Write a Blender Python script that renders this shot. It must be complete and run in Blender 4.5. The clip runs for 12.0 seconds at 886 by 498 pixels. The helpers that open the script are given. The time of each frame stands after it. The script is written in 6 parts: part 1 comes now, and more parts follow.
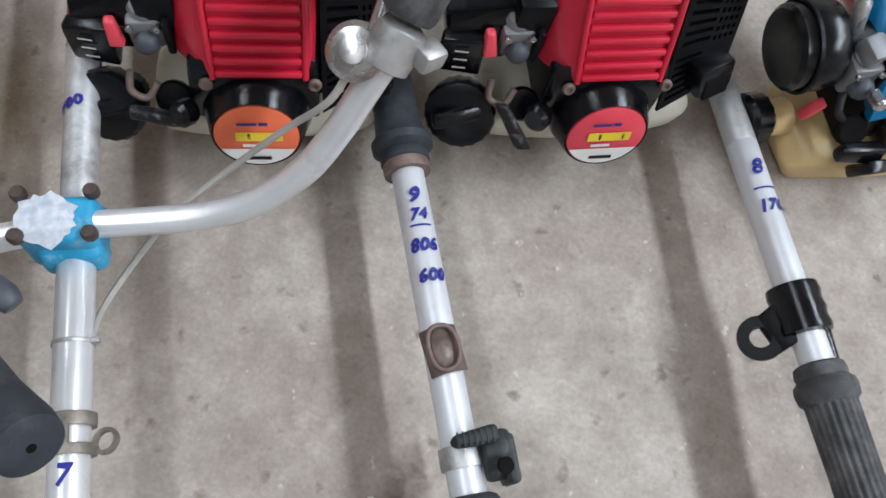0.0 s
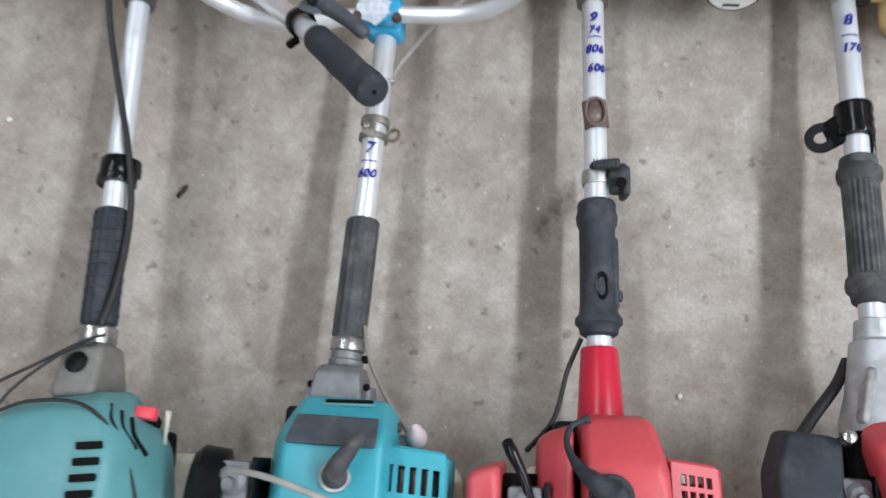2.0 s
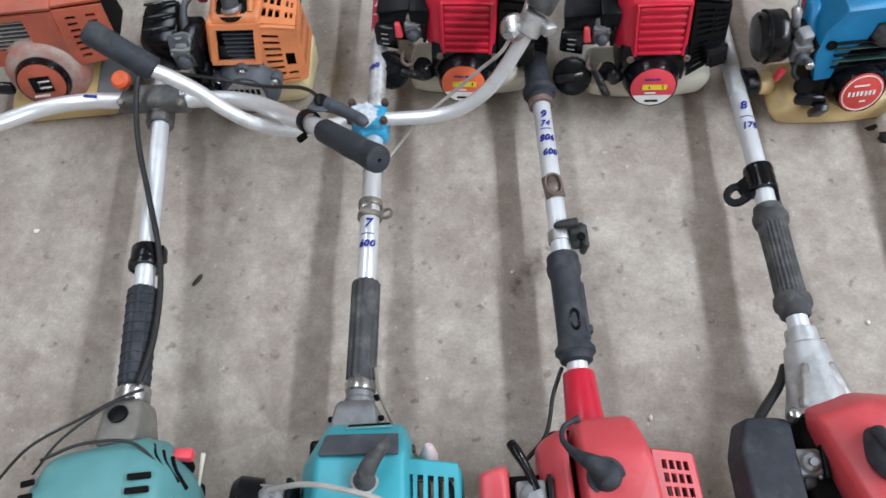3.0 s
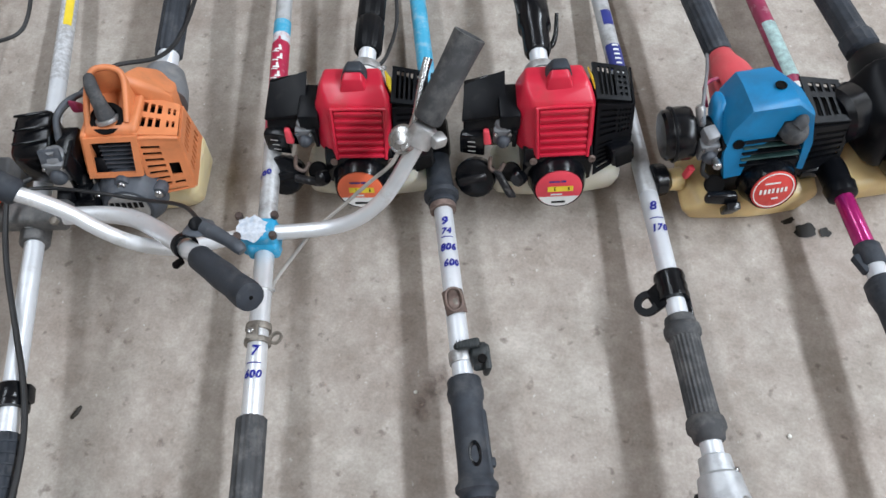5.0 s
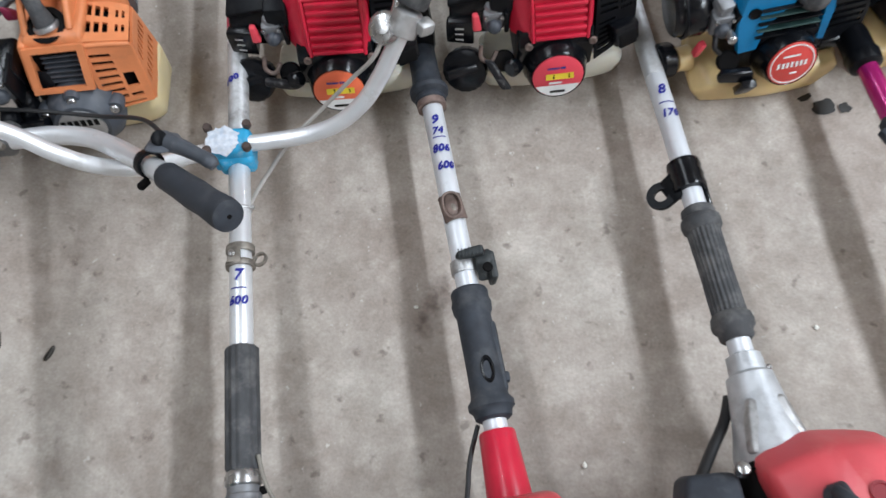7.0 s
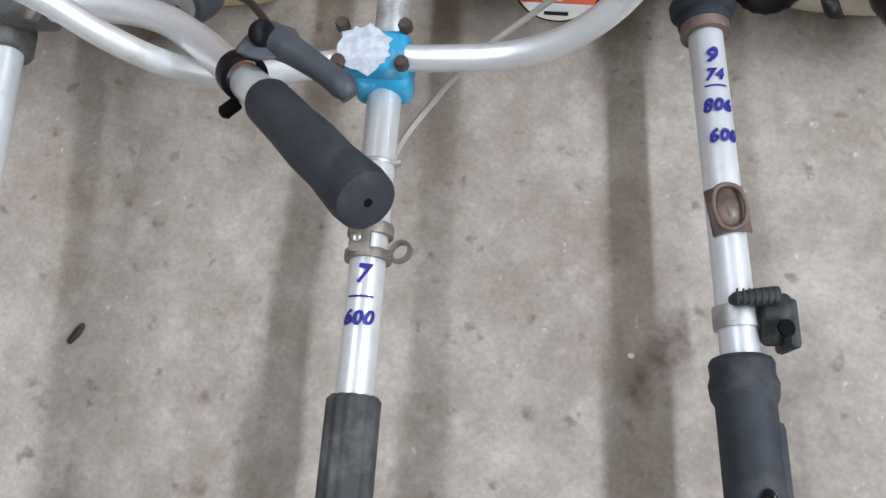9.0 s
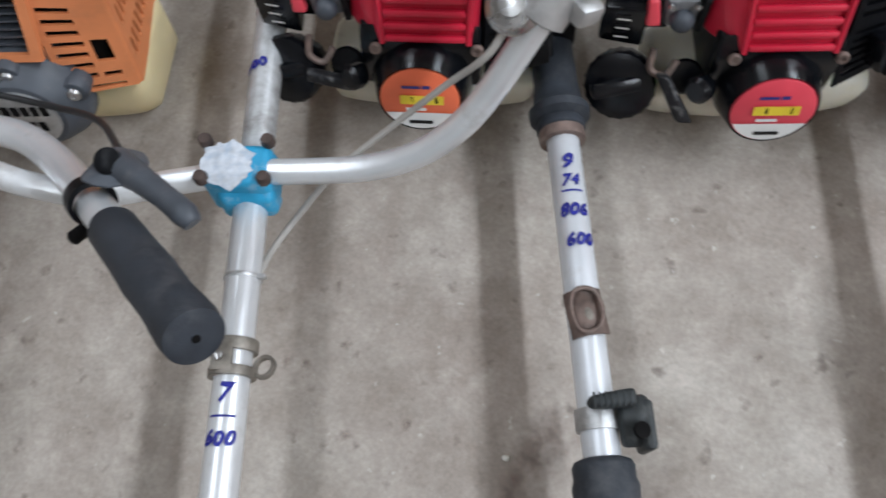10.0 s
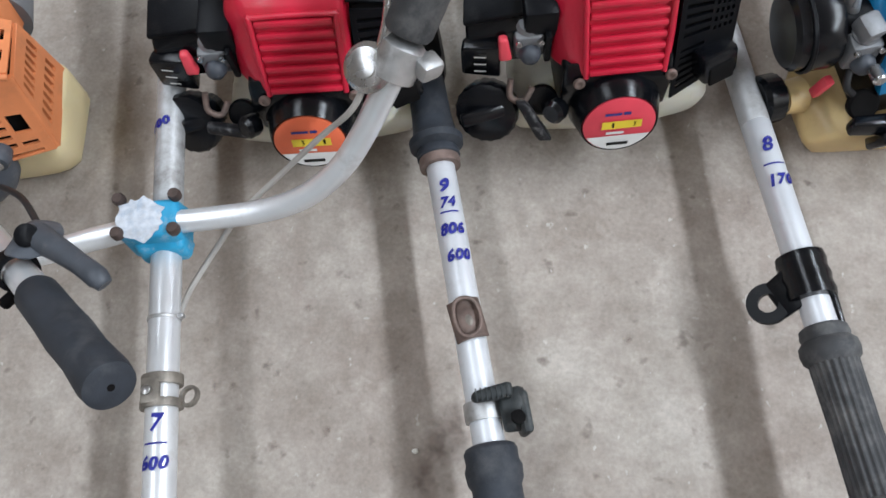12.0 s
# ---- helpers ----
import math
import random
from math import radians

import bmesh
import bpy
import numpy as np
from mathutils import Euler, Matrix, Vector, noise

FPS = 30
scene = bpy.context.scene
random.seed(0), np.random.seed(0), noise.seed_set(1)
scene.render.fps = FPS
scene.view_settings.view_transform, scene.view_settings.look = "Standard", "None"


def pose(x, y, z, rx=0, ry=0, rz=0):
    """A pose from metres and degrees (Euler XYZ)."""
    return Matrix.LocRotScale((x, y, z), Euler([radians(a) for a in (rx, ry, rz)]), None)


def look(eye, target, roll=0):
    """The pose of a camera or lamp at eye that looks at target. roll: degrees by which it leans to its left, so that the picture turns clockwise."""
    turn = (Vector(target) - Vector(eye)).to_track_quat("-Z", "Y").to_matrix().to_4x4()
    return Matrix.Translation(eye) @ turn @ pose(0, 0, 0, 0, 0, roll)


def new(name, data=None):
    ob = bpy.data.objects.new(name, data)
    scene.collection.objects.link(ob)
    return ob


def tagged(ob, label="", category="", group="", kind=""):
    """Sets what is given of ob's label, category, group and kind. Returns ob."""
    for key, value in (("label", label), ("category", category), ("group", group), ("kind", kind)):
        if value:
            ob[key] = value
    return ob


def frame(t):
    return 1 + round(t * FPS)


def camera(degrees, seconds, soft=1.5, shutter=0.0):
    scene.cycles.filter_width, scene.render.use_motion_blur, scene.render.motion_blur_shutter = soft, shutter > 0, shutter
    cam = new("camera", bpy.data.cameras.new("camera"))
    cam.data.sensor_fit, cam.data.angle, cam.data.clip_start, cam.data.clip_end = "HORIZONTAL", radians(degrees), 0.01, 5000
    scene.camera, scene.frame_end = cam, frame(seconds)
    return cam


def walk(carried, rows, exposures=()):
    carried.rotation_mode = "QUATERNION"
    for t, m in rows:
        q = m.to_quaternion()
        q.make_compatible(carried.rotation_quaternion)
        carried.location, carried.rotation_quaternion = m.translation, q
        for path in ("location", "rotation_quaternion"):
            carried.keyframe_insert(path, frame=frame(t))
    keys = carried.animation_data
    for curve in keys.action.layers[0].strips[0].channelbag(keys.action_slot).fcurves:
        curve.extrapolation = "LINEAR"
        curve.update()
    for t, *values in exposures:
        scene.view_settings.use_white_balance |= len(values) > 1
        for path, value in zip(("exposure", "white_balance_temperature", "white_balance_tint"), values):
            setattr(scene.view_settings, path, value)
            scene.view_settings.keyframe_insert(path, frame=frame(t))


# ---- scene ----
cam = camera(56.7, 12.0, shutter=0.5)
PATH = [
    (0, (0.273, 0.241, 0.681), (0.446, 0.952, -1.18), 17.6),
    (0.5, (0.3, 0.237, 0.716), (0.437, 0.914, -1.161), 15.8),
    (1, (0.348, 0.167, 0.828), (0.231, 0.617, -1.117), -4.1),
    (1.5, (0.376, 0.075, 0.914), (0.053, 0.38, -1.036), -31.7),
    (2, (0.356, -0.022, 0.999), (0.025, 0.416, -0.924), -22.9),
    (2.5, (0.338, -0.181, 1.098), (0.037, 0.569, -0.732), -10.3),
    (3, (0.344, -0.232, 1.102), (0.08, 0.64, -0.679), -7.6),
    (3.5, (0.406, -0.148, 1.096), (0.165, 0.775, -0.662), -7.0),
    (3.7, (0.417, -0.114, 1.104), (0.198, 0.836, -0.643), -5.6),
    (5.3, (0.421, -0.077, 1.073), (0.224, 0.872, -0.676), -5.2),
    (5.5, (0.413, -0.077, 1.06), (0.206, 0.884, -0.682), -5.8),
    (6, (0.409, -0.104, 1.047), (0.223, 0.821, -0.716), -5.6),
    (6.5, (0.404, -0.141, 1.054), (0.24, 0.707, -0.75), -6.9),
    (6.7, (0.4, -0.099, 1.05), (0.258, 0.673, -0.79), -7.6),
    (8.3, (0.309, 0.101, 0.647), (0.185, 0.823, -1.214), -2.8),
    (8.5, (0.308, 0.158, 0.677), (0.041, 0.715, -1.225), -16.1),
    (9, (0.239, 0.154, 0.666), (-0.102, 0.687, -1.231), -20.0),
    (9.5, (0.257, 0.173, 0.676), (-0.078, 0.785, -1.199), -15.4),
    (10, (0.293, 0.196, 0.677), (0.057, 0.904, -1.178), -8.8),
    (10.5, (0.327, 0.194, 0.662), (0.141, 0.908, -1.198), -7.9),
    (11, (0.35, 0.19, 0.685), (0.215, 0.865, -1.193), -6.8),
    (11.5, (0.365, 0.212, 0.756), (0.224, 0.905, -1.115), -7.9),
    (12, (0.363, 0.203, 0.766), (0.209, 0.886, -1.108), -9.1),
]
walk(cam, [(t, look(eye, target, roll)) for t, eye, target, roll in PATH], ((0.0, 0.0), (0.5, 0.08), (1.0, -0.1), (1.5, 0.0), (3.5, 0.03), (5.5, 0.07), (6.7, 0.04), (9.0, 0.03), (9.5, -0.08), (10.0, -0.18), (10.5, -0.18), (11.0, -0.13), (11.5, 0.0), (12.0, 0.0)))

# ---- world and light ----
world = bpy.data.worlds.new("world")
world.use_nodes = True
world.node_tree.nodes["Background"].inputs[0].default_value = (0.8, 0.9, 1.0, 1)
world.node_tree.nodes["Background"].inputs[1].default_value = 0.3
scene.world = world


def tube_lamp(name, x, y, z, length, width, watts, turn, tint):
    data = bpy.data.lights.new(name, "AREA")
    data.shape, data.size, data.size_y = "RECTANGLE", width, length
    data.energy, data.color = watts, tint
    ob = new(name, data)
    ob.matrix_world = pose(x, y, z, 0, 0, turn)
    return tagged(ob, "long white fluorescent ceiling light", "lamp", kind="structure")


tube_lamp("ceiling_light", 4.45, 0.15, 4.85, 7.5, 0.42, 622, 11.5, (0.85, 0.945, 1.055))
tube_lamp("ceiling_light", -1.9, 0.35, 4.85, 7.5, 0.42, 176, 11.5, (0.86, 0.945, 1.045))

# ---- materials ----


def surface(name, base, rough=0.5, metal=0.0, vary=0.18, scale=40.0, grain=0.12, dirt=None, amount=0.3, spot=12.0, coat=0.0, glassy=0.0, spec=0.5):
    """Painted, moulded or metal surface with blotches, fine grain and a shaped layer of dirt or wear."""
    m = bpy.data.materials.new(name)
    m.use_nodes = True
    nt = m.node_tree
    n, link = nt.nodes, nt.links.new
    bsdf = n["Principled BSDF"]
    where = n.new("ShaderNodeTexCoord")
    big = n.new("ShaderNodeTexNoise")
    big.inputs["Scale"].default_value, big.inputs["Detail"].default_value = scale, 5
    fine = n.new("ShaderNodeTexNoise")
    fine.inputs["Scale"].default_value, fine.inputs["Detail"].default_value = scale * 18, 4
    for tex in (big, fine):
        link(where.outputs["Object"], tex.inputs["Vector"])
    ramp = n.new("ShaderNodeValToRGB")
    lo = [c * (1 - vary) for c in base]
    hi = [min(1, c * (1 + vary)) for c in base]
    ramp.color_ramp.elements[0].position, ramp.color_ramp.elements[1].position = 0.3, 0.7
    ramp.color_ramp.elements[0].color, ramp.color_ramp.elements[1].color = (*lo, 1), (*hi, 1)
    link(big.outputs["Fac"], ramp.inputs["Fac"])
    colour = ramp.outputs["Color"]
    if dirt:
        blot = n.new("ShaderNodeTexNoise")
        blot.inputs["Scale"].default_value, blot.inputs["Detail"].default_value = spot, 8
        blot.inputs["Roughness"].default_value = 0.7
        link(where.outputs["Object"], blot.inputs["Vector"])
        step = n.new("ShaderNodeValToRGB")
        step.color_ramp.elements[0].position, step.color_ramp.elements[1].position = 0.62 - 0.3 * amount, 0.78 - 0.2 * amount
        link(blot.outputs["Fac"], step.inputs["Fac"])
        fade = n.new("ShaderNodeMath")
        fade.operation = "MULTIPLY"
        fade.inputs[1].default_value = min(1, 0.35 + amount)
        link(step.outputs["Color"], fade.inputs[0])
        mix = n.new("ShaderNodeMix")
        mix.data_type = "RGBA"
        link(fade.outputs[0], mix.inputs["Factor"])
        link(colour, mix.inputs[6])
        mix.inputs[7].default_value = (*dirt, 1)
        colour = mix.outputs[2]
    link(colour, bsdf.inputs["Base Color"])
    span = n.new("ShaderNodeMapRange")
    span.inputs["To Min"].default_value, span.inputs["To Max"].default_value = max(0.05, rough - 0.1), min(1, rough + 0.12)
    link(big.outputs["Fac"], span.inputs["Value"])
    link(span.outputs[0], bsdf.inputs["Roughness"])
    bsdf.inputs["Metallic"].default_value = metal
    bsdf.inputs["Coat Weight"].default_value = coat
    bsdf.inputs["Specular IOR Level"].default_value = spec
    bsdf.inputs["Subsurface Weight"].default_value = glassy
    bsdf.inputs["Subsurface Radius"].default_value = (0.02, 0.015, 0.008)
    bump = n.new("ShaderNodeBump")
    bump.inputs["Strength"].default_value, bump.inputs["Distance"].default_value = grain, 0.001
    link(fine.outputs["Fac"], bump.inputs["Height"])
    link(bump.outputs[0], bsdf.inputs["Normal"])
    return m


def concrete(name):
    """Trowelled grey-brown concrete: broad clouds, damp stains, small pits and grit."""
    m = bpy.data.materials.new(name)
    m.use_nodes = True
    nt = m.node_tree
    n, link = nt.nodes, nt.links.new
    bsdf = n["Principled BSDF"]
    where = n.new("ShaderNodeTexCoord")

    def noise_tex(scale, detail, rough, stretch=None):
        t = n.new("ShaderNodeTexNoise")
        t.inputs["Scale"].default_value, t.inputs["Detail"].default_value, t.inputs["Roughness"].default_value = scale, detail, rough
        if stretch:
            mp = n.new("ShaderNodeMapping")
            mp.inputs["Scale"].default_value = stretch
            link(where.outputs["Object"], mp.inputs["Vector"])
            link(mp.outputs[0], t.inputs["Vector"])
        else:
            link(where.outputs["Object"], t.inputs["Vector"])
        return t.outputs["Fac"]

    def ramp(src, a, b, ca, cb):
        r = n.new("ShaderNodeValToRGB")
        r.color_ramp.elements[0].position, r.color_ramp.elements[1].position = a, b
        r.color_ramp.elements[0].color, r.color_ramp.elements[1].color = (*ca, 1), (*cb, 1)
        link(src, r.inputs["Fac"])
        return r.outputs["Color"]

    def mixed(kind, fac, a, b):
        x = n.new("ShaderNodeMix")
        x.data_type, x.blend_type = "RGBA", kind
        if isinstance(fac, float):
            x.inputs["Factor"].default_value = fac
        else:
            link(fac, x.inputs["Factor"])
        link(a, x.inputs[6])
        if isinstance(b, tuple):
            x.inputs[7].default_value = (*b, 1)
        else:
            link(b, x.inputs[7])
        return x.outputs[2]

    cloud = ramp(noise_tex(4.5, 6, 0.6), 0.36, 0.64, (0.366, 0.312, 0.272), (0.458, 0.416, 0.37))
    blotch = ramp(noise_tex(17, 6, 0.62), 0.36, 0.64, (0.72, 0.69, 0.66), (1.05, 1.05, 1.05))
    colour = mixed("MULTIPLY", 0.8, cloud, blotch)
    mottle = ramp(noise_tex(55, 5, 0.65), 0.35, 0.65, (0.74, 0.72, 0.7), (1.1, 1.1, 1.1))
    colour = mixed("MULTIPLY", 0.4, colour, mottle)
    scuff = ramp(noise_tex(28, 6, 0.62), 0.56, 0.74, (0, 0, 0), (0.55, 0.55, 0.55))
    colour = mixed("MIX", scuff, colour, (0.53, 0.475, 0.42))
    stain = ramp(noise_tex(6, 7, 0.66), 0.57, 0.72, (0, 0, 0), (0.6, 0.6, 0.6))
    colour = mixed("MIX", stain, colour, (0.2, 0.147, 0.122))
    smear = ramp(noise_tex(9, 5, 0.6, (1.6, 0.35, 1)), 0.6, 0.74, (0, 0, 0), (0.4, 0.4, 0.4))
    colour = mixed("MIX", smear, colour, (0.24, 0.18, 0.15))
    pits = ramp(noise_tex(46, 3, 0.5), 0.64, 0.74, (0, 0, 0), (0.7, 0.7, 0.7))
    colour = mixed("MIX", pits, colour, (0.15, 0.12, 0.1))
    fleck = ramp(noise_tex(85, 3, 0.6, (1, 0.7, 1)), 0.68, 0.74, (0, 0, 0), (0.6, 0.6, 0.6))
    colour = mixed("MIX", fleck, colour, (0.6, 0.565, 0.52))
    grit = ramp(noise_tex(240, 3, 0.6), 0.3, 0.72, (0.86, 0.86, 0.86), (1.07, 1.07, 1.07))
    colour = mixed("MULTIPLY", 1.0, colour, grit)
    link(colour, bsdf.inputs["Base Color"])
    bsdf.inputs["Roughness"].default_value = 0.72
    height = n.new("ShaderNodeMath")
    height.operation = "ADD"
    link(noise_tex(160, 6, 0.7), height.inputs[0])
    link(noise_tex(25, 4, 0.6), height.inputs[1])
    bump = n.new("ShaderNodeBump")
    bump.inputs["Strength"].default_value, bump.inputs["Distance"].default_value = 0.3, 0.002
    link(height.outputs[0], bump.inputs["Height"])
    link(bump.outputs[0], bsdf.inputs["Normal"])
    return m


CONCRETE = concrete("concrete")
PLASTER = surface("plaster", (0.5, 0.455, 0.41), 0.85, vary=0.06, scale=2)
PIPE = surface("aluminium_tube", (0.78, 0.795, 0.815), 0.32, 0.5, vary=0.06, scale=30, grain=0.05, dirt=(0.42, 0.4, 0.37), amount=0.25, spot=30)
WORN_PIPE = surface("worn_tube", (0.52, 0.53, 0.54), 0.5, 0.35, vary=0.15, scale=25, dirt=(0.26, 0.25, 0.24), amount=0.6, spot=25)
PAINTED_PIPE = surface("white_lacquered_tube", (0.68, 0.7, 0.73), 0.38, 0.25, vary=0.06, scale=25, dirt=(0.45, 0.43, 0.4), amount=0.2, spot=35)
CAST = surface("cast_aluminium", (0.5, 0.5, 0.5), 0.42, 0.8, vary=0.2, scale=60, grain=0.35, dirt=(0.2, 0.19, 0.18), amount=0.4, spot=40)
TARNISH = surface("tarnished_metal", (0.24, 0.215, 0.185), 0.45, 0.6, vary=0.3, scale=80, grain=0.3, dirt=(0.14, 0.12, 0.1), amount=0.4, spot=60)
STEEL = surface("bright_steel", (0.5, 0.5, 0.5), 0.26, 0.95, vary=0.12, scale=60, dirt=(0.3, 0.27, 0.24), amount=0.35, spot=60)
RUST = surface("rusty_steel", (0.19, 0.135, 0.115), 0.6, 0.4, vary=0.35, scale=90, grain=0.4, dirt=(0.24, 0.2, 0.175), amount=0.4, spot=70)
DARK_RUST = surface("dark_rusty_bolt", (0.085, 0.06, 0.052), 0.6, 0.4, vary=0.35, scale=90, grain=0.4)
RUBBER = surface("dusty_rubber", (0.032, 0.037, 0.046), 0.6, vary=0.25, scale=50, grain=0.3, dirt=(0.08, 0.082, 0.088), amount=0.4, spot=28, spec=0.3)
GREY_RUBBER = surface("faded_rubber", (0.06, 0.061, 0.064), 0.68, vary=0.2, scale=60, grain=0.35, dirt=(0.15, 0.147, 0.142), amount=0.45, spot=30, spec=0.3)
BLACK = surface("black_plastic", (0.004, 0.0045, 0.006), 0.17, vary=0.3, scale=40, grain=0.16, dirt=(0.02, 0.02, 0.021), amount=0.15, spot=30, spec=0.36)
WORN_BLACK = surface("scraped_black_plastic", (0.012, 0.012, 0.014), 0.4, vary=0.3, scale=60, dirt=(0.25, 0.245, 0.24), amount=0.3, spot=120, spec=0.3)
SATIN = surface("satin_black", (0.004, 0.0045, 0.006), 0.36, vary=0.3, scale=40, grain=0.2, dirt=(0.03, 0.029, 0.029), amount=0.2, spot=35, spec=0.17)
# near-black: shade inside guards, recesses and slots put into colour; also print and bolts
DARK = surface("shade_and_black_parts", (0.006, 0.0055, 0.0055), 0.8, vary=0.3, scale=80, spec=0.1)
DULL_CAST = surface("dull_cast_metal", (0.22, 0.225, 0.235), 0.5, 0.45, vary=0.2, scale=50, grain=0.35, dirt=(0.15, 0.145, 0.14), amount=0.4, spot=40)
# darkened copy of the red plastic, for shade painted into a recess
SHADED_RED = surface("shaded_red", (0.2, 0.008, 0.015), 0.5, vary=0.1)
RED = surface("red_plastic", (0.56, 0.014, 0.042), 0.34, vary=0.1, scale=25, grain=0.1, dirt=(0.4, 0.045, 0.045), amount=0.25, spot=18, coat=0.12)
FADED_RED = surface("faded_red_plastic", (0.57, 0.068, 0.082), 0.42, vary=0.1, scale=25, grain=0.08, dirt=(0.6, 0.16, 0.15), amount=0.25, spot=16)
ORANGE = surface("orange_plastic", (0.66, 0.22, 0.085), 0.45, vary=0.1, scale=30, grain=0.1, dirt=(0.42, 0.16, 0.07), amount=0.3, spot=25)
BURNT = surface("burnt_orange_plastic", (0.42, 0.095, 0.055), 0.45, vary=0.15, scale=30, grain=0.1, dirt=(0.3, 0.13, 0.09), amount=0.35, spot=22)
BLUE = surface("blue_plastic", (0.001, 0.175, 0.385), 0.42, vary=0.14, scale=22, grain=0.1, dirt=(0.012, 0.12, 0.25), amount=0.4, spot=16)
CYAN = surface("turquoise_plastic", (0.045, 0.35, 0.425), 0.4, vary=0.08, scale=25, grain=0.08, dirt=(0.08, 0.3, 0.34), amount=0.3, spot=18)
TEAL = surface("teal_plastic", (0.1, 0.29, 0.305), 0.45, vary=0.08, scale=25, grain=0.08, dirt=(0.16, 0.34, 0.32), amount=0.3, spot=15)
WHITE_TANK = surface("milky_plastic", (0.72, 0.69, 0.58), 0.4, vary=0.08, scale=20, dirt=(0.4, 0.34, 0.25), amount=0.3, spot=22, glassy=0.25)
YELLOW_TANK = surface("yellowed_plastic", (0.68, 0.5, 0.24), 0.4, vary=0.12, scale=18, dirt=(0.42, 0.28, 0.12), amount=0.35, spot=18, glassy=0.25)
PALE_TANK = surface("pale_yellow_plastic", (0.7, 0.58, 0.34), 0.4, vary=0.1, scale=18, dirt=(0.5, 0.38, 0.2), amount=0.3, spot=18, glassy=0.25)
PINK = surface("coral_plastic", (0.8, 0.07, 0.1), 0.4, vary=0.1)
SIGNAL = surface("signal_orange", (0.8, 0.12, 0.03), 0.45, vary=0.1, dirt=(0.35, 0.1, 0.06), amount=0.3, spot=30)
CLAMP_BLUE = surface("peeling_blue_paint", (0.02, 0.3, 0.52), 0.45, vary=0.16, scale=40, grain=0.3, dirt=(0.45, 0.52, 0.58), amount=0.3, spot=90)
FLAKED = surface("bare_flaked_metal", (0.66, 0.7, 0.76), 0.5, 0.3, vary=0.2, scale=140, grain=0.6, dirt=(0.4, 0.5, 0.62), amount=0.5, spot=120)
GREY = surface("grey_plastic", (0.16, 0.165, 0.175), 0.5, vary=0.15, scale=40, grain=0.15, dirt=(0.26, 0.25, 0.24), amount=0.35, spot=30)
SLATE = surface("slate_lever", (0.06, 0.068, 0.082), 0.5, vary=0.2, scale=50, grain=0.15, dirt=(0.14, 0.14, 0.15), amount=0.35, spot=40)
WIRE = surface("cable_sheath", (0.016, 0.016, 0.017), 0.5, vary=0.3)
PALE_WIRE = surface("pale_cable", (0.42, 0.4, 0.37), 0.5, vary=0.15)
LABEL_ORANGE = surface("orange_label", (0.8, 0.16, 0.07), 0.4, vary=0.06)
LABEL_PINK = surface("crimson_label", (0.72, 0.06, 0.09), 0.4, vary=0.06)
CRIMSON = surface("crimson_film", (0.42, 0.015, 0.06), 0.4, vary=0.12, dirt=(0.6, 0.5, 0.5), amount=0.2, spot=90)
LABEL_RED = surface("red_label", (0.62, 0.06, 0.05), 0.4, vary=0.06, dirt=(0.5, 0.15, 0.12), amount=0.3, spot=60)
WHITE = surface("white_print", (0.74, 0.74, 0.72), 0.5, vary=0.05)
YELLOW = surface("yellow_print", (0.8, 0.6, 0.04), 0.45, vary=0.08)
INK = surface("blue_ink", (0.01, 0.014, 0.23), 0.5, vary=0.3, scale=300)
NAVY = surface("navy_print", (0.02, 0.03, 0.2), 0.5, vary=0.2)
SKY_PAINT = surface("worn_sky_blue_paint", (0.05, 0.36, 0.56), 0.45, 0.1, vary=0.12, scale=30, dirt=(0.35, 0.48, 0.55), amount=0.45, spot=60)
MAGENTA = surface("magenta_lacquer", (0.42, 0.015, 0.16), 0.22, 0.4, vary=0.1, scale=30, coat=0.4)
MAROON = surface("maroon_paint", (0.28, 0.03, 0.08), 0.4, vary=0.15, dirt=(0.45, 0.3, 0.32), amount=0.3, spot=60)
FILM = surface("torn_sticker", (0.62, 0.64, 0.66), 0.35, vary=0.1, scale=120, dirt=(0.5, 0.07, 0.09), amount=0.45, spot=70)
FOIL = surface("silver_sticker", (0.62, 0.63, 0.65), 0.35, 0.3, vary=0.25, scale=160, grain=0.5, dirt=(0.35, 0.34, 0.34), amount=0.5, spot=110)
MINT = surface("mint_foil", (0.45, 0.62, 0.6), 0.35, 0.2, vary=0.2, scale=120, dirt=(0.25, 0.32, 0.33), amount=0.5, spot=90)
GLOVE = surface("pebble_stone", (0.7, 0.68, 0.62), 0.7, vary=0.1, scale=200)
HUSK = surface("dark_husk", (0.03, 0.025, 0.02), 0.7, vary=0.3, scale=200)
OLIVE = surface("oily_green_metal", (0.035, 0.075, 0.07), 0.45, 0.3, vary=0.3, scale=60)
WARM_GREY = surface("warm_grey_cast", (0.2, 0.19, 0.17), 0.5, 0.2, vary=0.15, scale=40, grain=0.2, dirt=(0.3, 0.28, 0.25), amount=0.35, spot=30)
TAN_WIRE = surface("tan_cable", (0.2, 0.18, 0.15), 0.5, vary=0.2)
DUSK = surface("dusty_dark_plastic", (0.032, 0.036, 0.037), 0.5, vary=0.3, scale=50, grain=0.2, dirt=(0.11, 0.11, 0.105), amount=0.4, spot=45, spec=0.3)
BULB = surface("pale_pink_bulb", (0.62, 0.5, 0.5), 0.4, vary=0.1, glassy=0.2)
OIL = surface("oil_stain", (0.014, 0.012, 0.01), 0.5, vary=0.3, scale=60)

